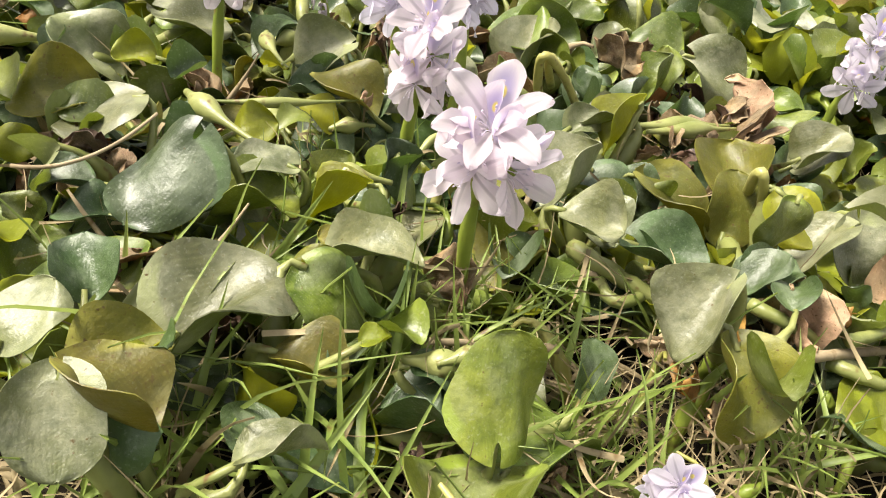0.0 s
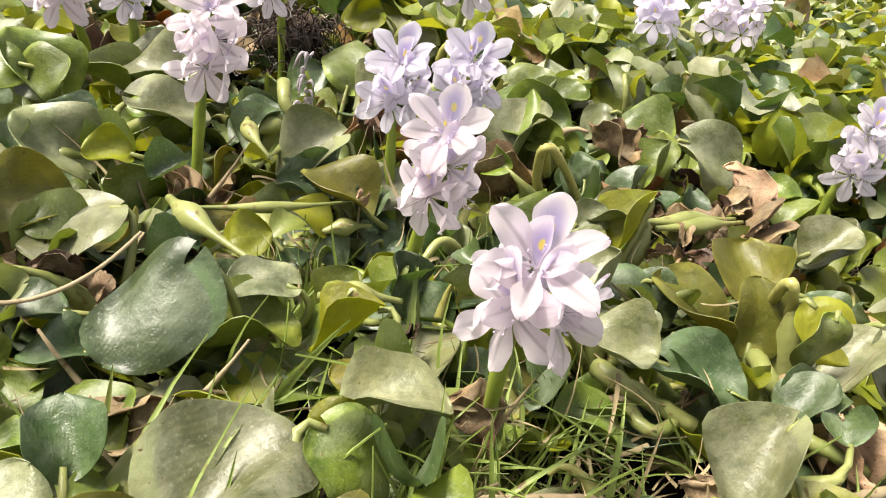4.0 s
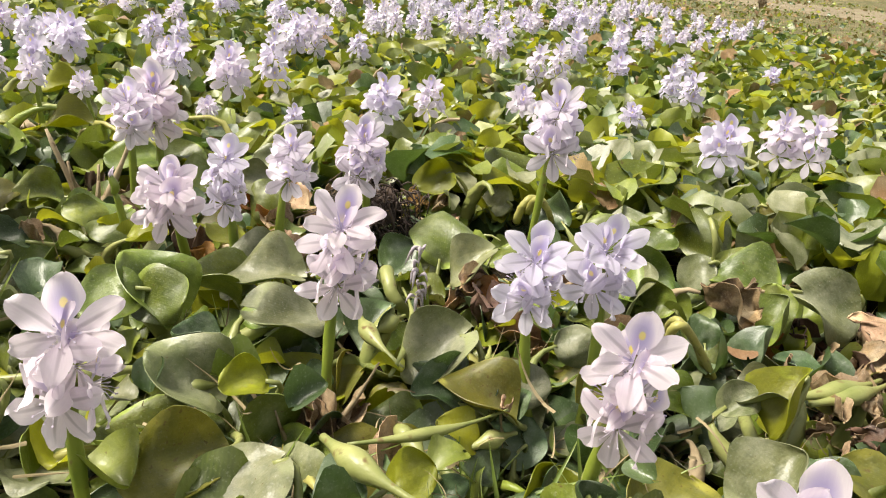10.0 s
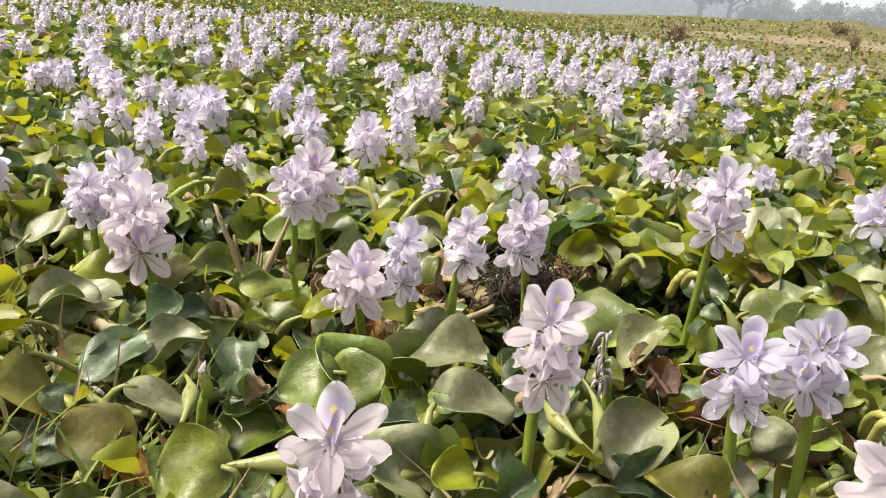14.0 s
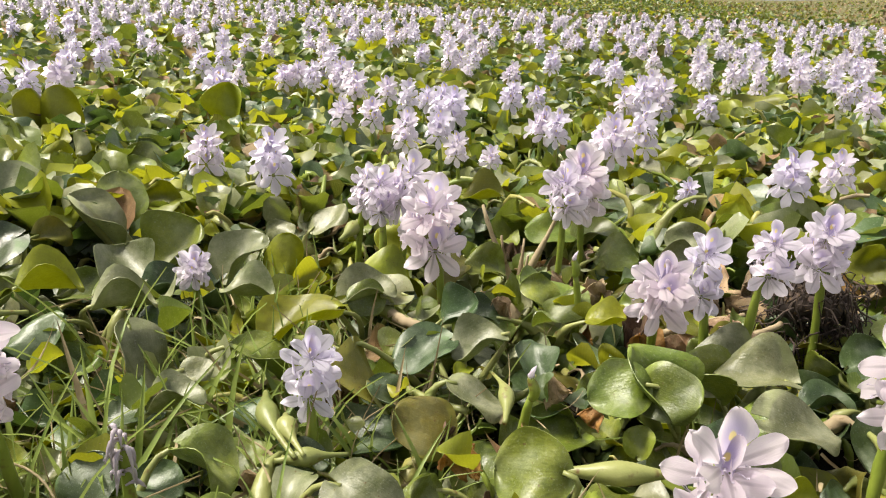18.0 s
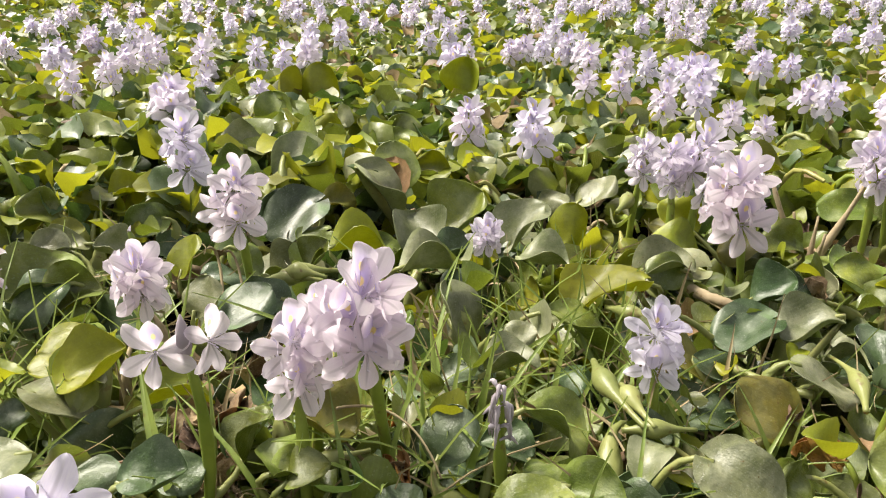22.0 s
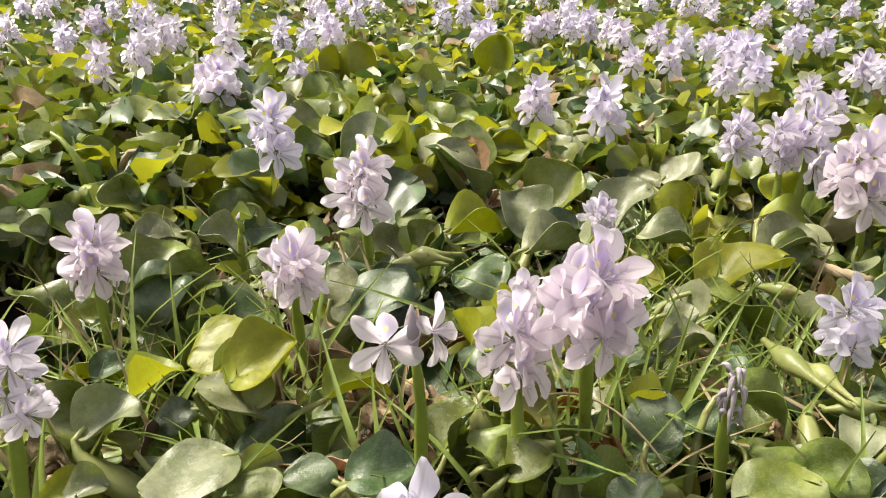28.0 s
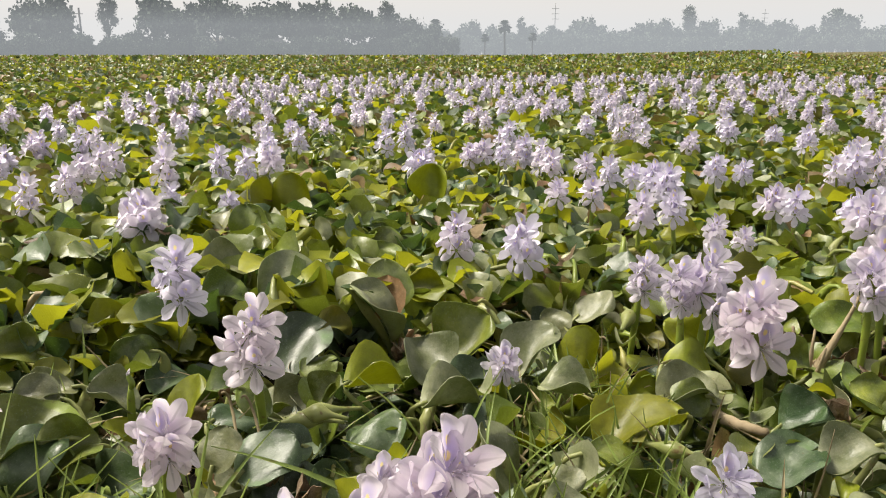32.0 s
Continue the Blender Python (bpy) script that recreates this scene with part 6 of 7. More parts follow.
p = plant(-0.796, 0.330, "dark")
leaf(p, -0.771, 0.327, 0.088, 0.035, -4, 19, -46, "dark", 7, 0.004)
leaf(p, -0.817, 0.316, 0.080, 0.030, 17, -19, 109, "dark", 8)
leaf(p, -0.778, 0.350, 0.072, 0.029, -3, 31, -65, "dark", 1, 0.007)
leaf(p, -0.838, 0.298, 0.080, 0.025, 2, 22, -32, "green", 6)
leaf(p, -0.759, 0.394, 0.080, 0.032, 51, -17, -24, "green", -5, 0.004)
p = plant(-0.911, 0.297, "pale")
leaf(p, -0.874, 0.280, 0.088, 0.048, -5, -5, 155, "pale", 4)
leaf(p, -0.895, 0.288, 0.066, 0.031, 13, -2, 129, "olive", 0, 0.004)
leaf(p, -0.939, 0.297, 0.080, 0.020, 47, 5, 104, "olive", 8, 0.007)
leaf(p, -0.958, 0.307, 0.088, 0.035, 6, 26, -22, "pale", 13, 0.007)
p = plant(-0.728, 0.391, "green")
leaf(p, -0.716, 0.385, 0.072, 0.025, -3, 8, -57, "green", 0)
leaf(p, -0.706, 0.380, 0.080, 0.029, 29, -1, -47, "green", 8, 0.004)
leaf(p, -0.726, 0.427, 0.080, 0.042, -31, 5, -82, "olive", 2, 0.007)
p = plant(-1.077, 0.524, "green")
leaf(p, -1.057, 0.482, 0.080, 0.046, -6, -32, 149, "green", 13)
leaf(p, -1.071, 0.461, 0.088, 0.052, -15, -26, 157, "dark", 9)
leaf(p, -1.099, 0.485, 0.080, 0.067, -13, -14, 147, "green", 7, 0.004)
leaf(p, -1.091, 0.566, 0.088, 0.046, 30, -7, 119, "pale", 7, 0.004)
leaf(p, -1.144, 0.533, 0.096, 0.037, 13, -22, 133, "pale", 3)
p = plant(-1.229, 0.634, "yellow")
leaf(p, -1.262, 0.607, 0.096, 0.046, 22, -44, 125, "green", 2, 0.004)
leaf(p, -1.178, 0.583, 0.096, 0.029, 2, 41, -37, "yellow", 5, 0.004)
leaf(p, -1.238, 0.722, 0.096, 0.042, 2, 29, -41, "yellow", 13)
p = plant(-1.527, 0.932, "yellow")
leaf(p, -1.574, 0.893, 0.104, 0.053, 9, -36, 136, "yellow", 10, 0.004)
leaf(p, -1.513, 0.922, 0.096, 0.077, -32, -17, 157, "dark", 10, 0.004)
p = plant(-1.033, 0.384, "dark")
leaf(p, -1.038, 0.373, 0.064, 0.025, -11, -22, 160, "dark", 3, 0.004)
p = plant(-1.317, 0.533, "pale")
leaf(p, -1.334, 0.522, 0.080, 0.035, -62, -20, -149, "pale", 5, 0.004)
leaf(p, -1.307, 0.526, 0.080, 0.029, 46, -32, 108, "pale", 7)
p = plant(-1.669, 1.101, "yellow")
leaf(p, -1.694, 1.071, 0.104, 0.078, -6, -36, 145, "yellow", 6)
p = plant(-1.490, 0.730, "green")
leaf(p, -1.430, 0.734, 0.096, 0.049, 6, 42, -30, "green", 3, 0.007)
leaf(p, -1.520, 0.763, 0.096, 0.058, -39, 27, -63, "green", 12)
p = plant(-1.308, 0.739, "pale")
leaf(p, -1.333, 0.736, 0.088, 0.042, -27, -50, 167, "pale", 4)
leaf(p, -1.310, 0.704, 0.096, 0.057, -7, -20, 145, "dark", 2)
p = plant(-1.151, 0.687, "green")
leaf(p, -1.165, 0.672, 0.080, 0.042, -10, -63, 148, "green", 5, 0.007)
p = plant(-1.149, 0.577, "pale")
leaf(p, -1.160, 0.558, 0.080, 0.047, -17, -21, 156, "pale", 2, 0.007)
p = plant(-1.711, 0.820, "yellow")
leaf(p, -1.739, 0.815, 0.104, 0.058, -20, -79, 121, "yellow", 11)
p = plant(-0.999, 0.282, "green")
leaf(p, -0.983, 0.293, 0.080, 0.044, -29, 16, -61, "green", 0)
p = plant(-1.629, 1.373, "yellow")
leaf(p, -1.653, 1.384, 0.120, 0.062, 35, -28, 45, "yellow", 5)


# ---------------------------------------------------------------- bulbs, bent stalks, dead leaves, roots, buds
def bulb(x, y, z, tx, ty, tz, fat, mat=None):
    """A swollen air-filled petiole from its thick foot to its tip."""
    a, b = Vector((x, y, z)), Vector((tx, ty, tz))
    a, b, n = a - (b - a) * 0.25, b + (b - a) * 0.55, 22
    sag = (b - a).cross(Vector((0, 0, 1))) * 0.08
    pts = [a + (b - a) * (i / (n - 1)) + (Vector((0, 0, 0.25 * fat)) + sag) * math.sin(math.pi * i / (n - 1)) for i in range(n)]
    rad = [fat * (0.13 + 0.37 * math.exp(-((i / (n - 1) - 0.42) / 0.20) ** 2)) * (1 - 0.25 * i / (n - 1)) for i in range(n)]
    ob = new("bulbous_petiole", mesh_of("bulbous_petiole", *tube(pts, rad, 14), [mat or PETIOLE]))
    return tagged(ob, "swollen pale green hyacinth petiole like a bulb", "plant bulb", "bulbous petioles")


def stalk(x, y, z, mx, my, mz, tx, ty, tz, radius, mat=None, label="bent yellow-green hyacinth stalk", swell=0.0):
    """A thick bent stalk through three places."""
    a, m, b = Vector((x, y, z)), Vector((mx, my, mz)), Vector((tx, ty, tz))
    c = 2 * m - 0.5 * (a + b)
    pts = [(1 - t) ** 2 * a + 2 * t * (1 - t) * c + t * t * b for t in (i / 15 for i in range(16))]
    r = random.Random(int(abs(x * 1000)))
    pts = [p + Vector((r.uniform(-1, 1), r.uniform(-1, 1), r.uniform(-1, 1))) * radius * 0.12 for p in pts]
    rad = [radius * (1.1 - 0.02 * i + swell * math.exp(-((i - 5) / 2.5) ** 2)) for i in range(16)]
    ob = new("stalk", mesh_of("stalk", *tube(pts, rad, 10), [mat or PETIOLE]))
    return tagged(ob, label, "stalk", "loose stalks")


def dead_leaf(x, y, z, size, rx, ry, rz, shape):
    m = Matrix.Translation((x, y, z)) @ Euler((radians(rx), radians(ry), radians(rz))).to_matrix().to_4x4() @ Matrix.Diagonal((size, size, size, 1)) @ Matrix.Translation((0, -0.5, 0))
    ob = new("dead_leaf", DRIED[shape % len(DRIED)])
    ob.matrix_basis = m
    ob.material_slots[0].link = "OBJECT"
    ob.material_slots[0].material = DEAD[(0, 1, 1, 2, 3, 0, 1, 2)[int(abs(x * 977 + y * 463) * 100) % 8]]
    return tagged(ob, "withered brown curled leaf among the green plants", "dead leaf", "dead leaves")


def root_clump(x, y, z, wide, high, seed):
    """A torn-up tangle of dark feathery roots."""
    r = random.Random(seed)
    V, Fs = [], []
    for i in range(420):
        a = Vector((r.gauss(0, 0.33) * wide, r.gauss(0, 0.25) * wide, r.uniform(-0.5, 0.5) * high))
        b = a + Vector((r.gauss(0, 0.12) * wide, r.gauss(0, 0.1) * wide, r.gauss(-0.1, 0.14) * high))
        c = b + Vector((r.gauss(0, 0.12) * wide, r.gauss(0, 0.1) * wide, r.gauss(-0.15, 0.14) * high))
        v, f = tube([a, (a + b) / 2 + Vector((0, 0, 0.05 * high)), b, c], [0.0011, 0.0010, 0.0008, 0.0005], 4)
        Fs += [tuple(q + len(V) for q in k) for k in f]
        V += v
    core = [Vector((0.3 * wide * math.cos(w), 0.24 * wide * math.sin(w), q)) for w, q in ((0, 0), (1, 0.2 * high), (2.2, 0.1 * high), (3.3, -0.1 * high), (4.5, 0.1 * high), (5.5, 0))]
    v, f = tube(core, [0.1 * wide, 0.16 * wide, 0.2 * wide, 0.2 * wide, 0.16 * wide, 0.08 * wide], 8)
    Fs += [tuple(q + len(V) for q in k) for k in f]
    V += v
    ob = new("root_clump", mesh_of("root_clump", V, Fs, [ROOT]))
    ob.matrix_basis = Matrix.Translation((x, y, z))
    return tagged(ob, "tangle of dark rotten hyacinth roots", "roots", kind="stuff")


def broken_plant(x, y, high, seed):
    """Dead upright leaf stalks, forked and bleached."""
    r = random.Random(seed)
    t = new("dead_plant", None)
    t.matrix_basis = Matrix.Translation((x, y, 0))
    tagged(t, "dead bleached hyacinth with forked dry stalks", "dead plant", "dead plants")
    for dx, dy, h, fat in ((-0.052, 0.01, 0.95, 0.0060), (0.046, 0.015, 1.0, 0.0052), (-0.022, -0.012, 0.72, 0.0050), (0.014, -0.02, 0.58, 0.0044), (0.004, 0.012, 0.66, 0.0046)):
        a, b = Vector((x, y, 0)), Vector((x + dx, y + dy, high * h))
        pts = bezier(a, a + Vector((dx * 0.1, dy * 0.1, high * h * 0.3)), b - Vector((dx * 0.35, dy * 0.35, high * 0.4)), b, 9)
        part("dry_stalk", mesh_of("dry_stalk", *tube(pts, [min(1.0, high / 0.135) ** 1.6 * fat * (1.5 - 0.15 * i) * r.uniform(0.8, 1.2) for i in range(9)], 8), [DRY]), Matrix.Identity(4), t)
    for i in range(4):
        m = Matrix.Translation((x + r.uniform(-0.03, 0.03), y + r.uniform(-0.03, 0.03), r.uniform(0.02, 0.05))) @ Euler((r.uniform(0, 6), r.uniform(0, 6), r.uniform(0, 6))).to_matrix().to_4x4() @ Matrix.Diagonal((0.035, 0.035, 0.035, 1))
        part("dry_leaf", DRIED[i], m, t)


def withered(x, y, z, seed):
    """A spent spike: stem with limp grey-lilac petals."""
    r = random.Random(seed)
    t = new("withered_flower", None)
    t.matrix_basis = Matrix.Translation((x, y, 0))
    tagged(t, "withered grey-lilac hyacinth flower on a limp stem", "flower", "withered flowers")
    part("stem", stem_mesh(Vector((x + 0.01, y, 0)), Vector((x, y, z + 0.01)), r, 0.004), Matrix.Identity(4), t)
    for i in range(20):
        w, q = r.uniform(0, 6.28), r.uniform(-0.024, 0.024)
        out = Vector((math.cos(w), math.sin(w), 0))
        a = Vector((x, y, z + q))
        b = a + out * r.uniform(0.004, 0.008) + Vector((0, 0, r.uniform(-0.004, 0.010)))
        c = b + out * r.uniform(-0.002, 0.006) - Vector((0, 0, r.uniform(0.006, 0.016)))
        part("limp_petal", mesh_of("limp_petal", *tube(bezier(a, a + out * 0.006 + Vector((0, 0, 0.004)), b, c, 7), [0.0007, 0.0009, 0.0013, 0.0017, 0.0013, 0.0009, 0.0003], 7), [SPENT]), Matrix.Identity(4), t)


def bud(x, y, z, long, seed):
    """A closed spike in its green sheath with a pale pointed tip."""
    r = random.Random(seed)
    t = new("hyacinth_bud", None)
    t.matrix_basis = Matrix.Translation((x, y, 0))
    tagged(t, "closed hyacinth bud with a pale pointed tip on a green stalk", "flower bud", "hyacinth buds")
    part("stem", stem_mesh(Vector((x, y, 0)), Vector((x, y, z - 0.3 * long)), r, 0.0045), Matrix.Identity(4), t)
    pts = [Vector((x + 0.002 * math.sin(i), y, z + long * (i / 7 - 0.5))) for i in range(8)]
    part("sheath", mesh_of("sheath", *tube(pts[:6], [0.10 * long, 0.14 * long, 0.15 * long, 0.14 * long, 0.11 * long, 0.07 * long], 10), [STEM]), Matrix.Identity(4), t)
    part("tip", mesh_of("tip", *tube(pts[4:], [0.10 * long, 0.09 * long, 0.06 * long, 0.008 * long], 8), [PETAL]), Matrix.Identity(4), t)



def debris(count, seed):
    """Rotten and bleached leaves low between the plants."""
    r = random.Random(seed)
    for i in range(count):
        w, q = r.uniform(0.1, 3.04), 1.15 * r.uniform(0.06, 1) ** 0.5
        x, y = -0.38 + 1.15 * q * math.cos(w), 0.12 + q * math.sin(w)
        dead_leaf(x, y, r.uniform(0.012, 0.05), r.uniform(0.018, 0.036), r.uniform(-50, 50), r.uniform(-50, 50), r.uniform(0, 360), r.randint(0, 5))


debris(118, 12)


def dead_patch(x, y, wide, count, seed, big=0.034):
    """A heap of collapsed brown leaves in a gap between the plants."""
    r = random.Random(seed)
    for i in range(count):
        a, q = r.uniform(0, 6.28), wide * r.uniform(0, 1) ** 0.5
        dead_leaf(x + q * math.cos(a), y + 0.7 * q * math.sin(a), r.uniform(0.02, 0.062), big * r.uniform(0.7, 1.35), r.uniform(-60, 60), r.uniform(-60, 60), r.uniform(0, 360), r.randint(0, 5))


for k, (x, y, wide, count) in enumerate(((0.295, 0.590, 0.045, 9), (0.336, 0.728, 0.060, 8), (-0.085, 1.040, 0.075, 9), (-0.189, 0.439, 0.025, 5), (-0.227, 1.000, 0.08, 10),
                                         (0.020, 0.769, 0.07, 8), (-0.157, 0.562, 0.05, 6), (0.243, 0.780, 0.05, 5), (-0.345, 0.980, 0.06, 7), (-0.251, 0.849, 0.06, 7),
                                         (-0.841, 0.391, 0.05, 6), (-0.969, 0.282, 0.05, 5), (0.283, 0.644, 0.05, 7), (0.265, 0.385, 0.05, 6))):
    dead_patch(x, y, wide, count, 60 + k)

bulb(-0.138, 0.492, 0.084, -0.104, 0.457, 0.084, 0.0197)
bulb(-0.091, 0.548, 0.056, -0.079, 0.517, 0.056, 0.0157)
bulb(-0.117, 0.506, 0.080, -0.058, 0.531, 0.080, 0.0092)
bulb(-0.102, 0.616, 0.072, -0.094, 0.704, 0.072, 0.0121)
bulb(-0.038, 0.428, 0.072, -0.011, 0.431, 0.072, 0.0194)
bulb(-0.046, 0.536, 0.056, -0.026, 0.547, 0.056, 0.0156)
bulb(0.209, 0.581, 0.080, 0.262, 0.600, 0.080, 0.0186)
bulb(-0.123, 0.679, 0.072, -0.104, 0.632, 0.072, 0.0169)
bulb(-0.098, 0.556, 0.056, -0.083, 0.530, 0.056, 0.0141)
bulb(0.219, 0.574, 0.080, 0.269, 0.595, 0.080, 0.0170)
bulb(0.026, 0.272, 0.064, 0.052, 0.271, 0.064, 0.0168)
bulb(0.039, 0.265, 0.072, 0.056, 0.275, 0.072, 0.0117)
bulb(-0.554, 0.556, 0.080, -0.535, 0.532, 0.080, 0.0184)
bulb(-0.540, 0.521, 0.072, -0.515, 0.534, 0.072, 0.0158)
bulb(-0.348, 0.570, 0.072, -0.286, 0.587, 0.072, 0.0201)
bulb(-0.579, 0.577, 0.080, -0.547, 0.537, 0.080, 0.0193)
bulb(-0.908, 0.611, 0.080, -0.879, 0.637, 0.080, 0.0211)
bulb(-0.719, 0.399, 0.064, -0.702, 0.420, 0.064, 0.0146)
bulb(-0.116, 0.662, 0.072, -0.099, 0.683, 0.072, 0.0183)
bulb(-0.251, 0.574, 0.064, -0.228, 0.583, 0.064, 0.0141)
bulb(-0.404, 0.613, 0.080, -0.418, 0.655, 0.080, 0.0148)
bulb(-0.896, 0.606, 0.088, -0.870, 0.611, 0.088, 0.0206)
bulb(-0.593, 0.667, 0.088, -0.560, 0.660, 0.088, 0.0162)
bulb(-0.663, 0.944, 0.088, -0.668, 0.991, 0.088, 0.0211)
bulb(-0.910, 0.601, 0.080, -0.881, 0.614, 0.080, 0.0192)
stalk(0.268, 0.493, 0.048, 0.248, 0.448, 0.112, 0.281, 0.476, 0.040, 0.0038, HOOK, "withered yellow stalk bent into a hook")
stalk(0.134, 0.659, 0.048, 0.120, 0.625, 0.112, 0.174, 0.662, 0.048, 0.0041, HOOK, "withered yellow stalk bent into a hook")
stalk(0.144, 0.687, 0.064, 0.131, 0.647, 0.104, 0.170, 0.644, 0.056, 0.0037, HOOK, "withered yellow stalk bent into a hook")
stalk(0.056, 0.969, 0.072, 0.069, 0.966, 0.104, 0.100, 1.000, 0.080, 0.0047, HOOK, "withered yellow stalk bent into a hook")
stalk(0.068, 0.963, 0.088, 0.073, 0.936, 0.112, 0.096, 0.952, 0.080, 0.0045, HOOK, "withered yellow stalk bent into a hook")
stalk(-0.156, 1.165, 0.080, -0.150, 1.179, 0.112, -0.133, 1.201, 0.080, 0.0045, HOOK, "withered yellow stalk bent into a hook")
stalk(-0.106, 0.755, 0.088, -0.097, 0.729, 0.072, -0.077, 0.746, 0.048, 0.0061, label="thick pale green hyacinth stalk over the mud")
stalk(0.131, 0.422, 0.048, 0.152, 0.400, 0.048, 0.184, 0.387, 0.040, 0.0063, label="thick pale green hyacinth stalk over the mud")
stalk(0.189, 0.454, 0.056, 0.210, 0.453, 0.056, 0.251, 0.479, 0.048, 0.0040, label="thick pale green hyacinth stalk over the mud")
stalk(0.227, 0.359, 0.064, 0.244, 0.346, 0.064, 0.264, 0.344, 0.056, 0.0043, label="thick pale green hyacinth stalk over the mud")
stalk(0.232, 0.318, 0.056, 0.260, 0.328, 0.056, 0.319, 0.353, 0.048, 0.0036, DRY, "dry brown stalk lying on the mud")
stalk(0.274, 0.335, 0.048, 0.289, 0.323, 0.048, 0.313, 0.326, 0.040, 0.0043, label="thick pale green hyacinth stalk over the mud")
stalk(0.277, 0.335, 0.064, 0.295, 0.343, 0.064, 0.320, 0.356, 0.064, 0.0040, label="thick pale green hyacinth stalk over the mud")
stalk(0.254, 0.468, 0.048, 0.242, 0.423, 0.056, 0.260, 0.423, 0.040, 0.0065, label="thick pale green hyacinth stalk over the mud")
stalk(0.106, 0.314, 0.048, 0.078, 0.313, 0.048, 0.034, 0.307, 0.048, 0.0025, DRY, "dry brown stalk lying on the mud")
stalk(0.189, 0.628, 0.040, 0.147, 0.414, 0.040, 0.177, 0.393, 0.040, 0.0050, label="thick pale green hyacinth stalk over the mud")
stalk(0.058, 0.525, 0.040, 0.034, 0.516, 0.072, 0.014, 0.490, 0.040, 0.0034, label="thick pale green hyacinth stalk over the mud")
stalk(-0.207, 0.374, 0.080, -0.168, 0.382, 0.088, -0.143, 0.426, 0.100, 0.0012, DRY, "dry brown stick lying over the leaves")
stalk(-0.158, 0.466, 0.048, -0.149, 0.471, 0.056, -0.145, 0.474, 0.060, 0.0015, DRY, "dry brown stick lying over the leaves")
stalk(-0.565, 0.799, 0.072, -0.529, 0.780, 0.064, -0.482, 0.778, 0.064, 0.0074, label="thick pale green hyacinth stalk over the mud")
stalk(-0.528, 0.713, 0.056, -0.503, 0.683, 0.048, -0.462, 0.682, 0.040, 0.0045, label="thick pale green hyacinth stalk over the mud")
stalk(-0.219, 0.905, 0.048, -0.195, 0.867, 0.064, -0.159, 0.891, 0.072, 0.0039, DRY, "dry brown stick lying over the leaves")
stalk(-0.304, 0.822, 0.040, -0.283, 0.812, 0.040, -0.260, 0.793, 0.040, 0.0054, DRY, "dry brown stalk lying on the mud")
stalk(-0.517, 0.688, 0.056, -0.483, 0.649, 0.064, -0.433, 0.623, 0.072, 0.0040, label="thick pale green hyacinth stalk over the mud")
stalk(-0.565, 0.807, 0.064, -0.529, 0.767, 0.072, -0.502, 0.758, 0.072, 0.0057, DRY, "dry brown stalk lying on the mud")
stalk(-0.275, 0.879, 0.048, -0.239, 0.899, 0.056, -0.190, 0.922, 0.064, 0.0038, DRY, "dry brown stick lying over the leaves")
stalk(-0.225, 0.663, 0.064, -0.237, 0.649, 0.056, -0.262, 0.672, 0.048, 0.0036, label="thick pale green hyacinth stalk over the mud")
stalk(-0.712, 0.423, 0.096, -0.677, 0.443, 0.088, -0.632, 0.418, 0.072, 0.0009, STRAW, "thin straw-coloured grass stalk")
stalk(-0.928, 0.549, 0.072, -0.953, 0.574, 0.104, -0.951, 0.561, 0.120, 0.0014, STRAW, "thin straw-coloured grass stalk")
stalk(-0.898, 0.546, 0.072, -0.931, 0.575, 0.104, -0.930, 0.561, 0.120, 0.0013, STRAW, "thin straw-coloured grass stalk")
dead_leaf(0.292, 0.588, 0.072, 0.046, 25, -30, 140, 3)
dead_leaf(0.318, 0.660, 0.080, 0.048, 62, 10, 15, 4)
dead_leaf(0.262, 0.600, 0.066, 0.036, -20, 35, 60, 5)
dead_leaf(-0.184, 0.421, 0.072, 0.020, 29, -18, 84, 4)
dead_leaf(-0.168, 0.419, 0.064, 0.016, -31, -19, 231, 3)
dead_leaf(0.236, 0.540, 0.072, 0.029, 20, 36, 17, 1)
dead_leaf(0.211, 0.518, 0.064, 0.025, 13, -7, 139, 1)
dead_leaf(0.301, 0.649, 0.080, 0.028, -46, -40, 195, 2)
dead_leaf(0.263, 0.573, 0.080, 0.022, 55, -26, 305, 1)
dead_leaf(0.313, 0.604, 0.072, 0.021, -35, -32, 143, 0)
dead_leaf(0.209, 0.556, 0.064, 0.019, 48, 31, 289, 2)
dead_leaf(0.008, 0.418, 0.056, 0.020, -47, -25, 160, 2)
dead_leaf(-0.068, 0.732, 0.072, 0.016, -1, 10, 136, 3)
dead_leaf(0.641, 1.080, 0.064, 0.041, -47, 41, 192, 0)
dead_leaf(0.639, 1.011, 0.072, 0.039, 39, -13, 315, 1)
dead_leaf(0.607, 0.977, 0.056, 0.028, 48, -49, 155, 0)
dead_leaf(0.029, 0.234, 0.040, 0.019, -3, -11, 355, 1)
dead_leaf(0.094, 0.227, 0.040, 0.014, 33, 11, 139, 2)
dead_leaf(0.061, 0.252, 0.040, 0.010, -42, 10, 142, 1)
dead_leaf(0.174, 0.294, 0.048, 0.024, -33, -37, 322, 1)
dead_leaf(0.192, 0.268, 0.048, 0.016, 46, -41, 25, 1)
dead_leaf(0.242, 0.592, 0.072, 0.024, 56, -4, 252, 3)
dead_leaf(0.007, 0.361, 0.048, 0.012, 17, 36, 117, 0)
dead_leaf(-0.166, 0.294, 0.032, 0.016, -34, 45, 37, 3)
dead_leaf(-0.031, 0.298, 0.056, 0.011, -1, 48, 341, 0)
dead_leaf(-0.141, 0.482, 0.064, 0.019, -49, -13, 150, 2)
dead_leaf(-0.064, 0.727, 0.064, 0.016, -31, 24, 192, 1)
dead_leaf(-0.024, 0.558, 0.072, 0.015, -38, -6, 325, 1)
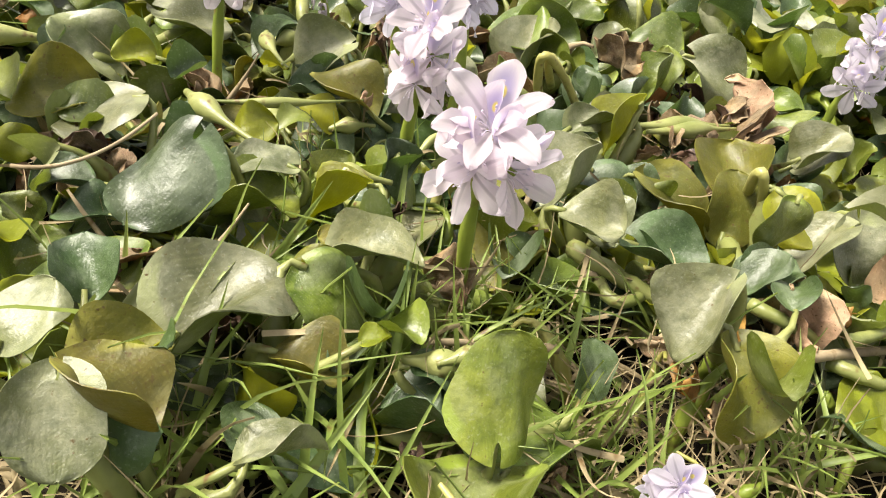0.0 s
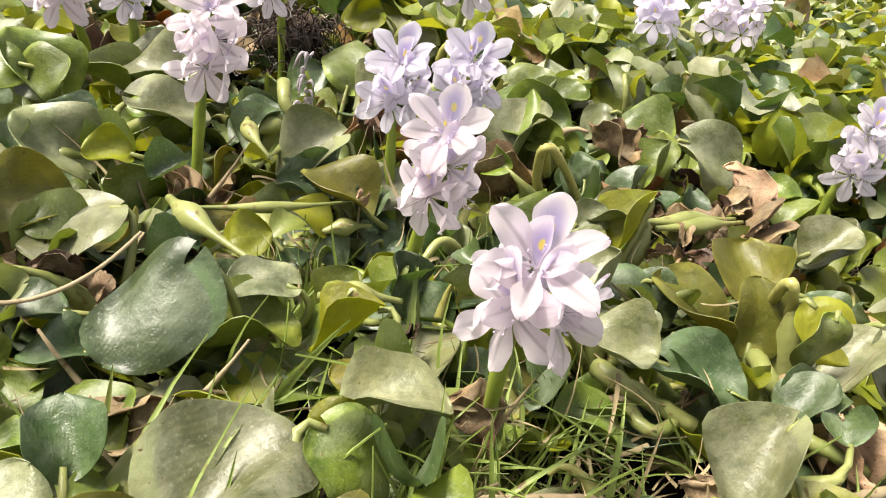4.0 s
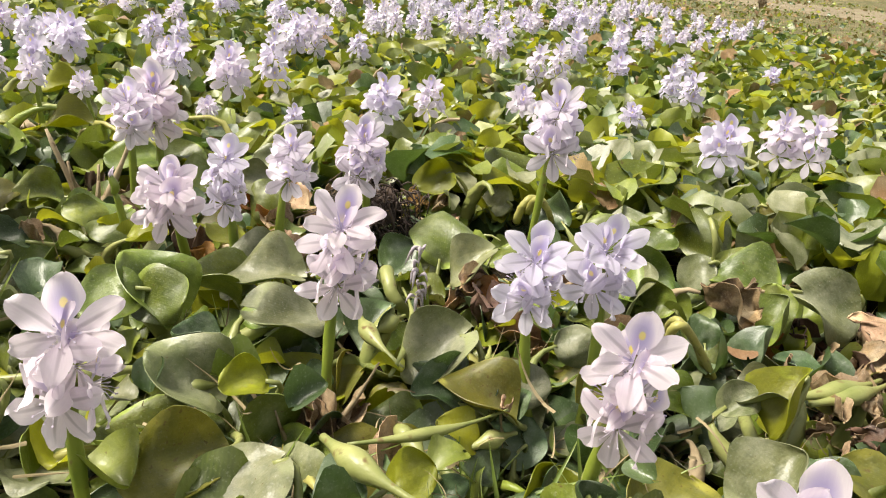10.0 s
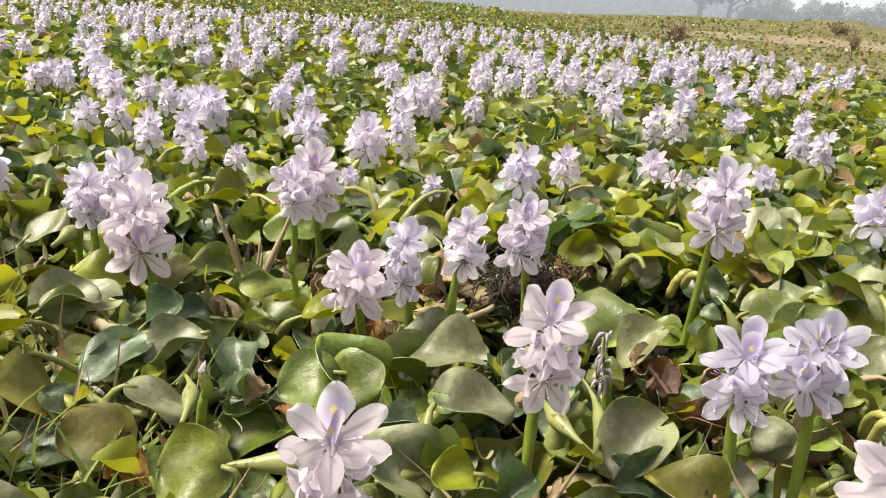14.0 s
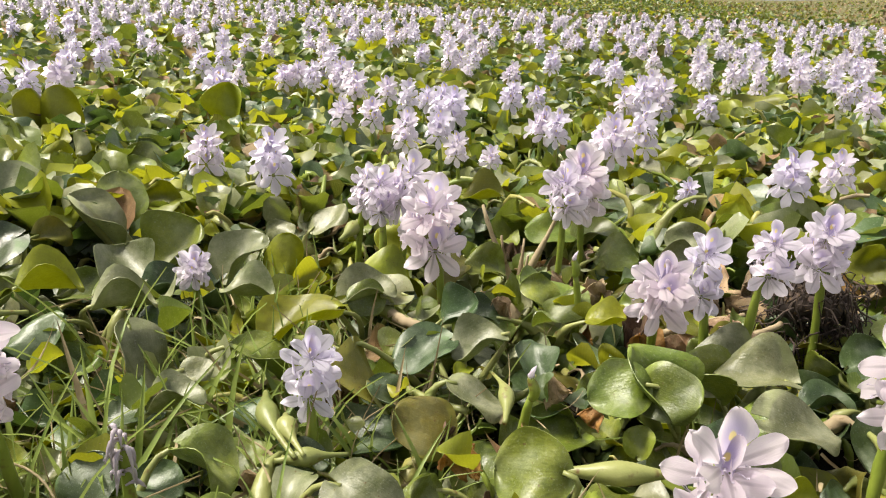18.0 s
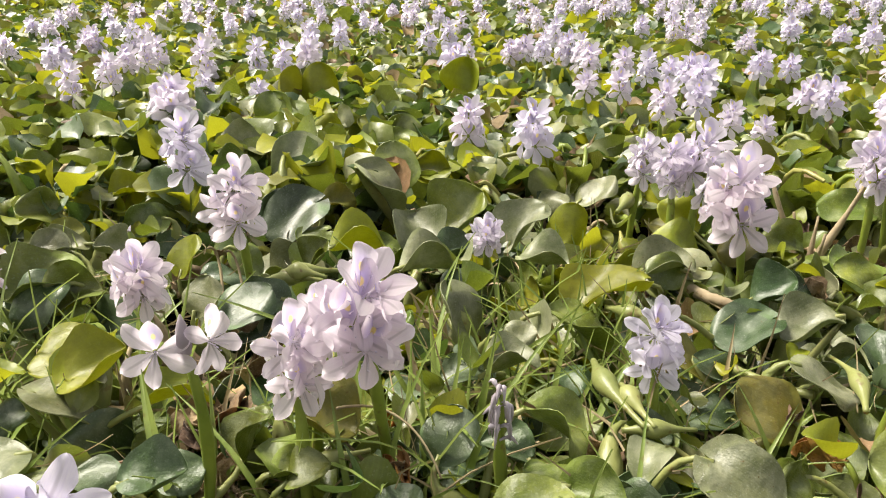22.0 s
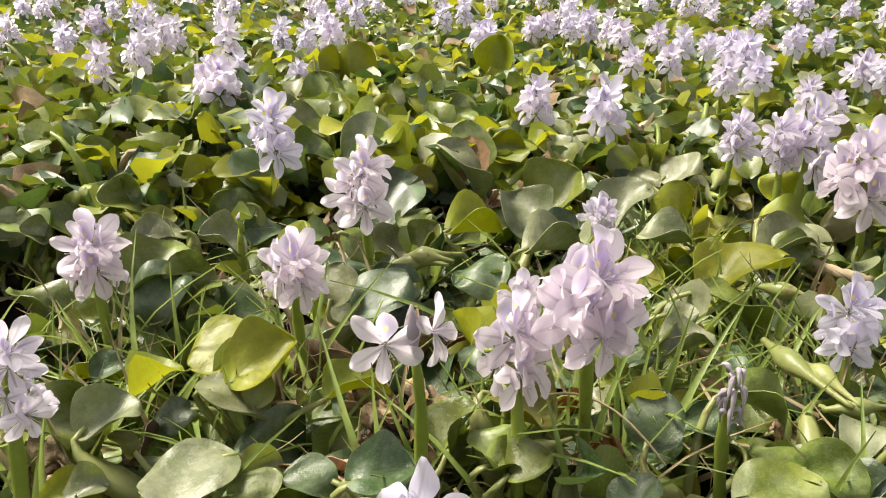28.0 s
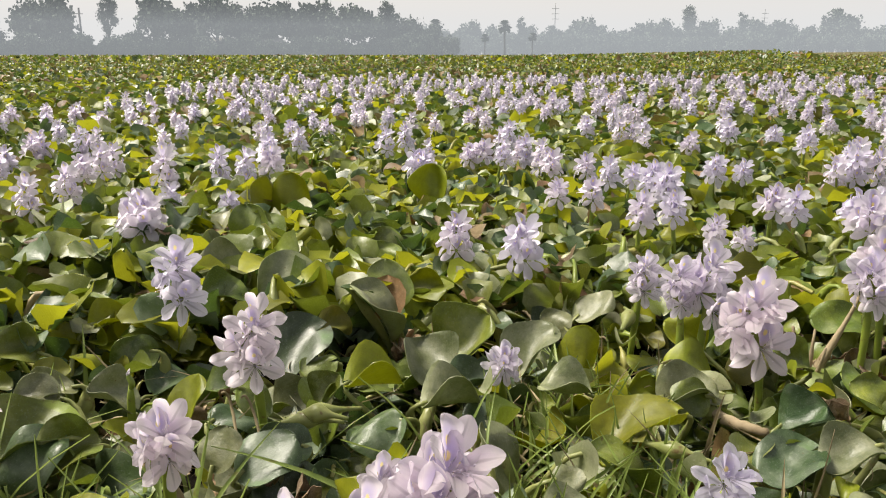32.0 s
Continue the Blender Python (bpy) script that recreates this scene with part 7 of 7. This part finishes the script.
dead_leaf(0.245, 0.541, 0.064, 0.031, -17, -6, 268, 2)
dead_leaf(0.230, 0.565, 0.072, 0.018, 17, 6, 168, 3)
dead_leaf(-0.368, 0.687, 0.056, 0.021, 46, -26, 254, 3)
dead_leaf(-0.342, 0.677, 0.048, 0.017, -27, -41, 259, 3)
dead_leaf(-0.229, 0.932, 0.064, 0.024, 5, -5, 139, 0)
dead_leaf(-0.202, 0.889, 0.056, 0.023, -9, -25, 329, 0)
dead_leaf(-0.473, 0.874, 0.056, 0.022, 58, -13, 108, 2)
dead_leaf(-0.423, 0.568, 0.056, 0.026, 0, -2, 251, 0)
dead_leaf(-0.596, 0.811, 0.048, 0.024, 44, 21, 77, 1)
dead_leaf(-0.066, 0.733, 0.064, 0.016, 43, -22, 118, 4)
dead_leaf(-0.444, 0.818, 0.072, 0.021, -9, 10, 250, 3)
dead_leaf(-0.376, 0.913, 0.064, 0.023, 10, 3, 230, 1)
dead_leaf(-0.235, 0.858, 0.048, 0.038, 45, -35, 310, 0)
dead_leaf(-0.447, 0.600, 0.056, 0.021, 8, -16, 175, 0)
dead_leaf(-0.432, 0.568, 0.056, 0.018, -10, -3, 283, 4)
dead_leaf(-0.943, 1.045, 0.080, 0.026, 40, 23, 331, 1)
dead_leaf(-0.532, 0.793, 0.048, 0.014, 55, -20, 19, 3)
dead_leaf(-0.678, 0.422, 0.056, 0.023, -24, 47, 286, 3)
dead_leaf(-0.812, 0.385, 0.072, 0.019, 12, -25, 289, 2)
dead_leaf(-0.816, 0.372, 0.064, 0.014, 50, -35, 203, 2)
dead_leaf(-0.943, 0.278, 0.040, 0.019, -40, 39, 13, 1)
dead_leaf(-0.662, 0.423, 0.056, 0.022, -30, -6, 49, 3)
dead_leaf(-0.800, 0.383, 0.072, 0.020, -42, 44, 247, 3)
dead_leaf(-0.562, 0.517, 0.048, 0.014, 49, -6, 296, 3)
dead_leaf(-1.000, 0.627, 0.080, 0.014, 3, -21, 122, 0)
dead_leaf(-1.123, 1.330, 0.104, 0.026, -34, 33, 259, 2)
root_clump(-0.115, 0.941, 0.080, 0.084, 0.071, 520)
root_clump(0.671, 1.136, 0.048, 0.088, 0.053, 1440)
broken_plant(-0.451, 1.008, 0.135, 3)
broken_plant(-0.159, 0.567, 0.09, 5)
broken_plant(-0.121, 0.354, 0.08, 6)
broken_plant(-0.823, 0.424, 0.06, 9)
withered(-0.602, 0.437, 0.120, 1)
withered(-0.082, 0.692, 0.112, 2)
bud(-0.382, 0.598, 0.120, 0.028, 1)
bud(-0.372, 0.840, 0.128, 0.028, 2)
bud(-1.063, 0.569, 0.112, 0.021, 3)
grass(0.017, 0.315, 0.034, 66, 0.097)
grass(0.027, 0.305, 0.041, 19, 0.094, STRAW, 0.75, "dry straw-coloured grass blades bent over the leaves")
grass(0.075, 0.347, 0.040, 88, 0.076)
grass(0.085, 0.337, 0.048, 25, 0.073, STRAW, 0.75, "dry straw-coloured grass blades bent over the leaves")
grass(0.115, 0.390, 0.033, 55, 0.065)
grass(0.125, 0.380, 0.039, 16, 0.062, STRAW, 0.75, "dry straw-coloured grass blades bent over the leaves")
grass(-0.018, 0.258, 0.043, 77, 0.108)
grass(-0.008, 0.248, 0.052, 22, 0.104, STRAW, 0.75, "dry straw-coloured grass blades bent over the leaves")
grass(-0.080, 0.235, 0.040, 66, 0.108)
grass(-0.070, 0.225, 0.048, 19, 0.104, STRAW, 0.75, "dry straw-coloured grass blades bent over the leaves")
grass(0.131, 0.283, 0.035, 66, 0.065)
grass(0.141, 0.273, 0.042, 19, 0.062, STRAW, 0.75, "dry straw-coloured grass blades bent over the leaves")
grass(0.238, 0.283, 0.039, 66, 0.086)
grass(0.248, 0.273, 0.047, 19, 0.083, STRAW, 0.75, "dry straw-coloured grass blades bent over the leaves")
grass(0.101, 0.241, 0.040, 88, 0.076)
grass(0.111, 0.231, 0.048, 25, 0.073, STRAW, 0.75, "dry straw-coloured grass blades bent over the leaves")
grass(-0.143, 0.268, 0.024, 33, 0.086)
grass(-0.133, 0.258, 0.029, 9, 0.083, STRAW, 0.75, "dry straw-coloured grass blades bent over the leaves")
grass(-0.078, 0.358, 0.020, 26, 0.097)
grass(-0.068, 0.348, 0.024, 7, 0.094, STRAW, 0.75, "dry straw-coloured grass blades bent over the leaves")
grass(-0.049, 0.486, 0.032, 44, 0.086)
grass(-0.039, 0.476, 0.039, 12, 0.083, STRAW, 0.75, "dry straw-coloured grass blades bent over the leaves")
grass(-0.061, 0.440, 0.030, 44, 0.086)
grass(-0.051, 0.430, 0.036, 12, 0.083, STRAW, 0.75, "dry straw-coloured grass blades bent over the leaves")
grass(0.047, 0.510, 0.027, 33, 0.086)
grass(0.057, 0.500, 0.033, 9, 0.083, STRAW, 0.75, "dry straw-coloured grass blades bent over the leaves")
grass(0.008, 0.395, 0.031, 44, 0.076)
grass(0.018, 0.385, 0.037, 12, 0.073, STRAW, 0.75, "dry straw-coloured grass blades bent over the leaves")
grass(0.875, 1.686, 0.166, 121, 0.076)
grass(0.885, 1.676, 0.199, 35, 0.073, STRAW, 0.75, "dry straw-coloured grass blades bent over the leaves")
grass(0.975, 1.550, 0.132, 132, 0.076)
grass(0.985, 1.540, 0.158, 38, 0.073, STRAW, 0.75, "dry straw-coloured grass blades bent over the leaves")
grass(-0.178, 0.534, 0.019, 22, 0.086)
grass(-0.168, 0.524, 0.022, 6, 0.083, STRAW, 0.75, "dry straw-coloured grass blades bent over the leaves")
grass(-0.030, 0.543, 0.024, 28, 0.086)
grass(-0.020, 0.533, 0.028, 8, 0.083, STRAW, 0.75, "dry straw-coloured grass blades bent over the leaves")
grass(-0.463, 0.562, 0.031, 44, 0.097)
grass(-0.453, 0.552, 0.037, 12, 0.094, STRAW, 0.75, "dry straw-coloured grass blades bent over the leaves")
grass(-0.254, 0.692, 0.014, 17, 0.108)
grass(-0.244, 0.682, 0.017, 5, 0.104, STRAW, 0.75, "dry straw-coloured grass blades bent over the leaves")
grass(-0.728, 0.812, 0.048, 31, 0.119)
grass(-0.718, 0.802, 0.057, 19, 0.114, STRAW, 0.75, "dry straw-coloured grass blades bent over the leaves")
grass(-0.660, 0.862, 0.038, 26, 0.119)
grass(-0.650, 0.852, 0.045, 16, 0.114, STRAW, 0.75, "dry straw-coloured grass blades bent over the leaves")
grass(-0.571, 0.591, 0.047, 31, 0.108)
grass(-0.561, 0.581, 0.056, 19, 0.104, STRAW, 0.75, "dry straw-coloured grass blades bent over the leaves")
grass(-0.688, 0.682, 0.060, 46, 0.119)
grass(-0.678, 0.672, 0.072, 28, 0.114, STRAW, 0.75, "dry straw-coloured grass blades bent over the leaves")
grass(-0.685, 0.794, 0.037, 31, 0.108)
grass(-0.675, 0.784, 0.045, 19, 0.104, STRAW, 0.75, "dry straw-coloured grass blades bent over the leaves")
grass(-0.597, 0.770, 0.035, 15, 0.130)
grass(-0.587, 0.760, 0.042, 9, 0.125, STRAW, 0.75, "dry straw-coloured grass blades bent over the leaves")
grass(-0.684, 0.559, 0.041, 31, 0.108)
grass(-0.674, 0.549, 0.050, 19, 0.104, STRAW, 0.75, "dry straw-coloured grass blades bent over the leaves")
grass(-0.576, 0.575, 0.054, 31, 0.108)
grass(-0.566, 0.565, 0.064, 19, 0.104, STRAW, 0.75, "dry straw-coloured grass blades bent over the leaves")
grass(-1.061, 0.436, 0.057, 36, 0.119)
grass(-1.051, 0.426, 0.068, 22, 0.114, STRAW, 0.75, "dry straw-coloured grass blades bent over the leaves")
grass(-0.918, 0.389, 0.057, 46, 0.108)
grass(-0.908, 0.379, 0.068, 28, 0.104, STRAW, 0.75, "dry straw-coloured grass blades bent over the leaves")
grass(-0.767, 0.381, 0.038, 31, 0.119)
grass(-0.757, 0.371, 0.045, 19, 0.114, STRAW, 0.75, "dry straw-coloured grass blades bent over the leaves")
grass(-0.679, 0.494, 0.054, 57, 0.140)
grass(-0.669, 0.484, 0.065, 35, 0.135, STRAW, 0.75, "dry straw-coloured grass blades bent over the leaves")
grass(-0.626, 0.643, 0.054, 36, 0.130)
grass(-0.616, 0.633, 0.064, 22, 0.125, STRAW, 0.75, "dry straw-coloured grass blades bent over the leaves")
grass(-0.535, 0.578, 0.037, 20, 0.119)
grass(-0.525, 0.568, 0.045, 12, 0.114, STRAW, 0.75, "dry straw-coloured grass blades bent over the leaves")
grass(-1.040, 0.357, 0.037, 20, 0.097)
grass(-1.030, 0.347, 0.044, 12, 0.094, STRAW, 0.75, "dry straw-coloured grass blades bent over the leaves")
grass(-1.030, 0.394, 0.054, 36, 0.108)
grass(-1.020, 0.384, 0.064, 22, 0.104, STRAW, 0.75, "dry straw-coloured grass blades bent over the leaves")
grass(-0.775, 0.489, 0.026, 20, 0.119)
grass(-0.765, 0.479, 0.031, 12, 0.114, STRAW, 0.75, "dry straw-coloured grass blades bent over the leaves")
grass(-0.827, 0.391, 0.031, 20, 0.108)
grass(-0.817, 0.381, 0.037, 12, 0.104, STRAW, 0.75, "dry straw-coloured grass blades bent over the leaves")
grass(-1.136, 0.359, 0.044, 26, 0.119)
grass(-1.126, 0.349, 0.053, 16, 0.114, STRAW, 0.75, "dry straw-coloured grass blades bent over the leaves")
grass(-1.019, 0.284, 0.037, 26, 0.119)
grass(-1.009, 0.274, 0.044, 16, 0.114, STRAW, 0.75, "dry straw-coloured grass blades bent over the leaves")
grass(-1.017, 0.365, 0.041, 26, 0.108)
grass(-1.007, 0.355, 0.049, 16, 0.104, STRAW, 0.75, "dry straw-coloured grass blades bent over the leaves")
grass(-1.015, 0.468, 0.041, 26, 0.119)
grass(-1.005, 0.458, 0.049, 16, 0.114, STRAW, 0.75, "dry straw-coloured grass blades bent over the leaves")
grass(-0.923, 0.428, 0.037, 26, 0.108)
grass(-0.913, 0.418, 0.044, 16, 0.104, STRAW, 0.75, "dry straw-coloured grass blades bent over the leaves")
grass(-0.899, 0.243, 0.041, 26, 0.108)
grass(-0.889, 0.233, 0.049, 16, 0.104, STRAW, 0.75, "dry straw-coloured grass blades bent over the leaves")
grass(-0.829, 0.409, 0.025, 15, 0.108)
grass(-0.819, 0.399, 0.030, 9, 0.104, STRAW, 0.75, "dry straw-coloured grass blades bent over the leaves")
grass(-0.746, 0.446, 0.028, 20, 0.119)
grass(-0.736, 0.436, 0.034, 12, 0.114, STRAW, 0.75, "dry straw-coloured grass blades bent over the leaves")
grass(-0.677, 0.427, 0.033, 26, 0.119)
grass(-0.667, 0.417, 0.040, 16, 0.114, STRAW, 0.75, "dry straw-coloured grass blades bent over the leaves")
grass(-0.660, 0.539, 0.039, 26, 0.130)
grass(-0.650, 0.529, 0.046, 16, 0.125, STRAW, 0.75, "dry straw-coloured grass blades bent over the leaves")
grass(-0.701, 0.651, 0.036, 20, 0.119)
grass(-0.691, 0.641, 0.043, 12, 0.114, STRAW, 0.75, "dry straw-coloured grass blades bent over the leaves")
grass(-0.613, 0.633, 0.037, 20, 0.119)
grass(-0.603, 0.623, 0.045, 12, 0.114, STRAW, 0.75, "dry straw-coloured grass blades bent over the leaves")
grass(-0.560, 0.625, 0.036, 20, 0.119)
grass(-0.550, 0.615, 0.043, 12, 0.114, STRAW, 0.75, "dry straw-coloured grass blades bent over the leaves")
grass(-0.522, 0.487, 0.031, 15, 0.108)
grass(-0.512, 0.477, 0.038, 9, 0.104, STRAW, 0.75, "dry straw-coloured grass blades bent over the leaves")
grass(-0.731, 0.322, 0.033, 20, 0.108)
grass(-0.721, 0.312, 0.039, 12, 0.104, STRAW, 0.75, "dry straw-coloured grass blades bent over the leaves")
grass(-0.628, 0.715, 0.054, 26, 0.119)
grass(-0.618, 0.705, 0.064, 16, 0.114, STRAW, 0.75, "dry straw-coloured grass blades bent over the leaves")
grass(-0.491, 0.671, 0.049, 26, 0.108)
grass(-0.481, 0.661, 0.059, 16, 0.104, STRAW, 0.75, "dry straw-coloured grass blades bent over the leaves")
grass(-0.722, 0.869, 0.061, 26, 0.108)
grass(-0.712, 0.859, 0.073, 16, 0.104, STRAW, 0.75, "dry straw-coloured grass blades bent over the leaves")
grass(-0.554, 0.639, 0.034, 20, 0.119)
grass(-0.544, 0.629, 0.040, 12, 0.114, STRAW, 0.75, "dry straw-coloured grass blades bent over the leaves")
grass(-0.702, 0.811, 0.037, 70, 0.080, STRAW, 0.5, "tuft of straw-coloured dry grass")
grass(-0.701, 0.879, 0.032, 50, 0.072, STRAW, 0.5, "tuft of straw-coloured dry grass")


# ---------------------------------------------------------------- low plants that fill the gaps between the plants above
def bare(x, y, r):
    """Open mud that stays free of leaves."""
    d = math.hypot(x + 0.35, y - 0.1)
    if d > 1.2 or (x < -0.35 and y < 0.22 - 0.2 * (x + 0.35)) and d < 0.3:
        return True
    if y < 0.245 + 0.02 * x and x > -0.35 and r.random() < 0.7:
        return True
    return 0.08 < x < 0.26 and 0.2 < y < 0.36 and r.random() < 0.85


def fill(most, step, seed):
    r = random.Random(seed)
    taken = [world_of(o).translation.copy() for o in scene.objects if o.name.startswith("leaf")]
    spots = [(-1.45 + step * (i + 0.5 * (j % 2)), 0.16 + 0.87 * step * j) for i in range(int(2.07 / step) + 1) for j in range(int(1.12 / (0.87 * step)) + 1)]
    spots = [(x + r.uniform(-0.3, 0.3) * step, y + r.uniform(-0.3, 0.3) * step) for x, y in spots]
    spots = sorted((s for s in spots if not bare(*s, r)), key=lambda s: math.hypot(s[0] + 0.35, s[1] - 0.2))[:most]
    for x0, y0 in spots:
        look_ = r.choices(["green", "dark", "yellow", "olive", "pale"], [36, 27, 16, 8, 12])[0]
        p = None
        a = r.uniform(0, 6.28)
        for k in range(r.randint(6, 9)):
            a += 2.4 + r.uniform(-0.4, 0.4)
            s = step * (0.12 + 0.16 * k ** 0.6) * r.uniform(0.8, 1.15)
            x, y = x0 + s * math.cos(a), y0 + s * math.sin(a)
            if bare(x, y, r) or sum(1 for t in taken if (t.x - x) ** 2 + (t.y - y) ** 2 < 0.03 ** 2) > 4:
                continue
            own = look_ if r.random() < 0.6 else r.choices(["green", "dark", "yellow", "olive", "pale", "brown"], [35, 28, 17, 8, 10, 2])[0]
            p = p or plant(x0, y0, look_)
            leaf(p, x, y, r.uniform(0.008, 0.046), r.uniform(0.030, 0.058), r.uniform(-5, 42), r.uniform(-25, 25), math.degrees(a) - 90 + r.uniform(-35, 35), own,
                 r.randint(-6, 13), r.choice((0, 0, 0.003, 0.006)), k % 3 != 2)


fill(185, 0.088, 4)


def young_leaves(count):
    """Small cupped and upright leaves, too many to count, crowding between the large ones."""
    x, y = wedge(count, 0.30, 1.22, 1.7, 14)
    r = random.Random(6)
    keep = np.array([not bare(a, b, r) for a, b in zip(x, y)])
    x, y = x[keep], y[keep]
    k = len(x)
    sheets = []
    for i in range(7):
        v, f = blade_sheet(random.Random(90 + i), 9, 7, cup=0.2 + 0.25 * i, bend=0.6 - 0.15 * i, wave=0.10, heart=0.08, notch=0.0, twist=0.9 - 0.3 * i)
        sheets.append((np.array(v) - (0, 0.5, 0), f))
    kinds = [(v, f, [q] * len(f)) for q in range(5) for v, f in sheets]
    M = turns(nr.normal(0.2, 0.75, k), nr.normal(0, 0.45, k), nr.uniform(0, 6.28, k), nr.uniform(0.017, 0.036, k), np.stack([x, y, nr.uniform(0.022, 0.082, k)], 1))
    pick = nr.choice(5, k, p=(0.36, 0.24, 0.22, 0.12, 0.06))
    ob = new("young_leaves", scatter("young_leaves", kinds, M, FIELD_LEAVES, picks=pick * 7 + nr.integers(0, 7, k)))
    tagged(ob, "small cupped green hyacinth leaves crowding between the large ones", "leaves", kind="stuff")


young_leaves(800)
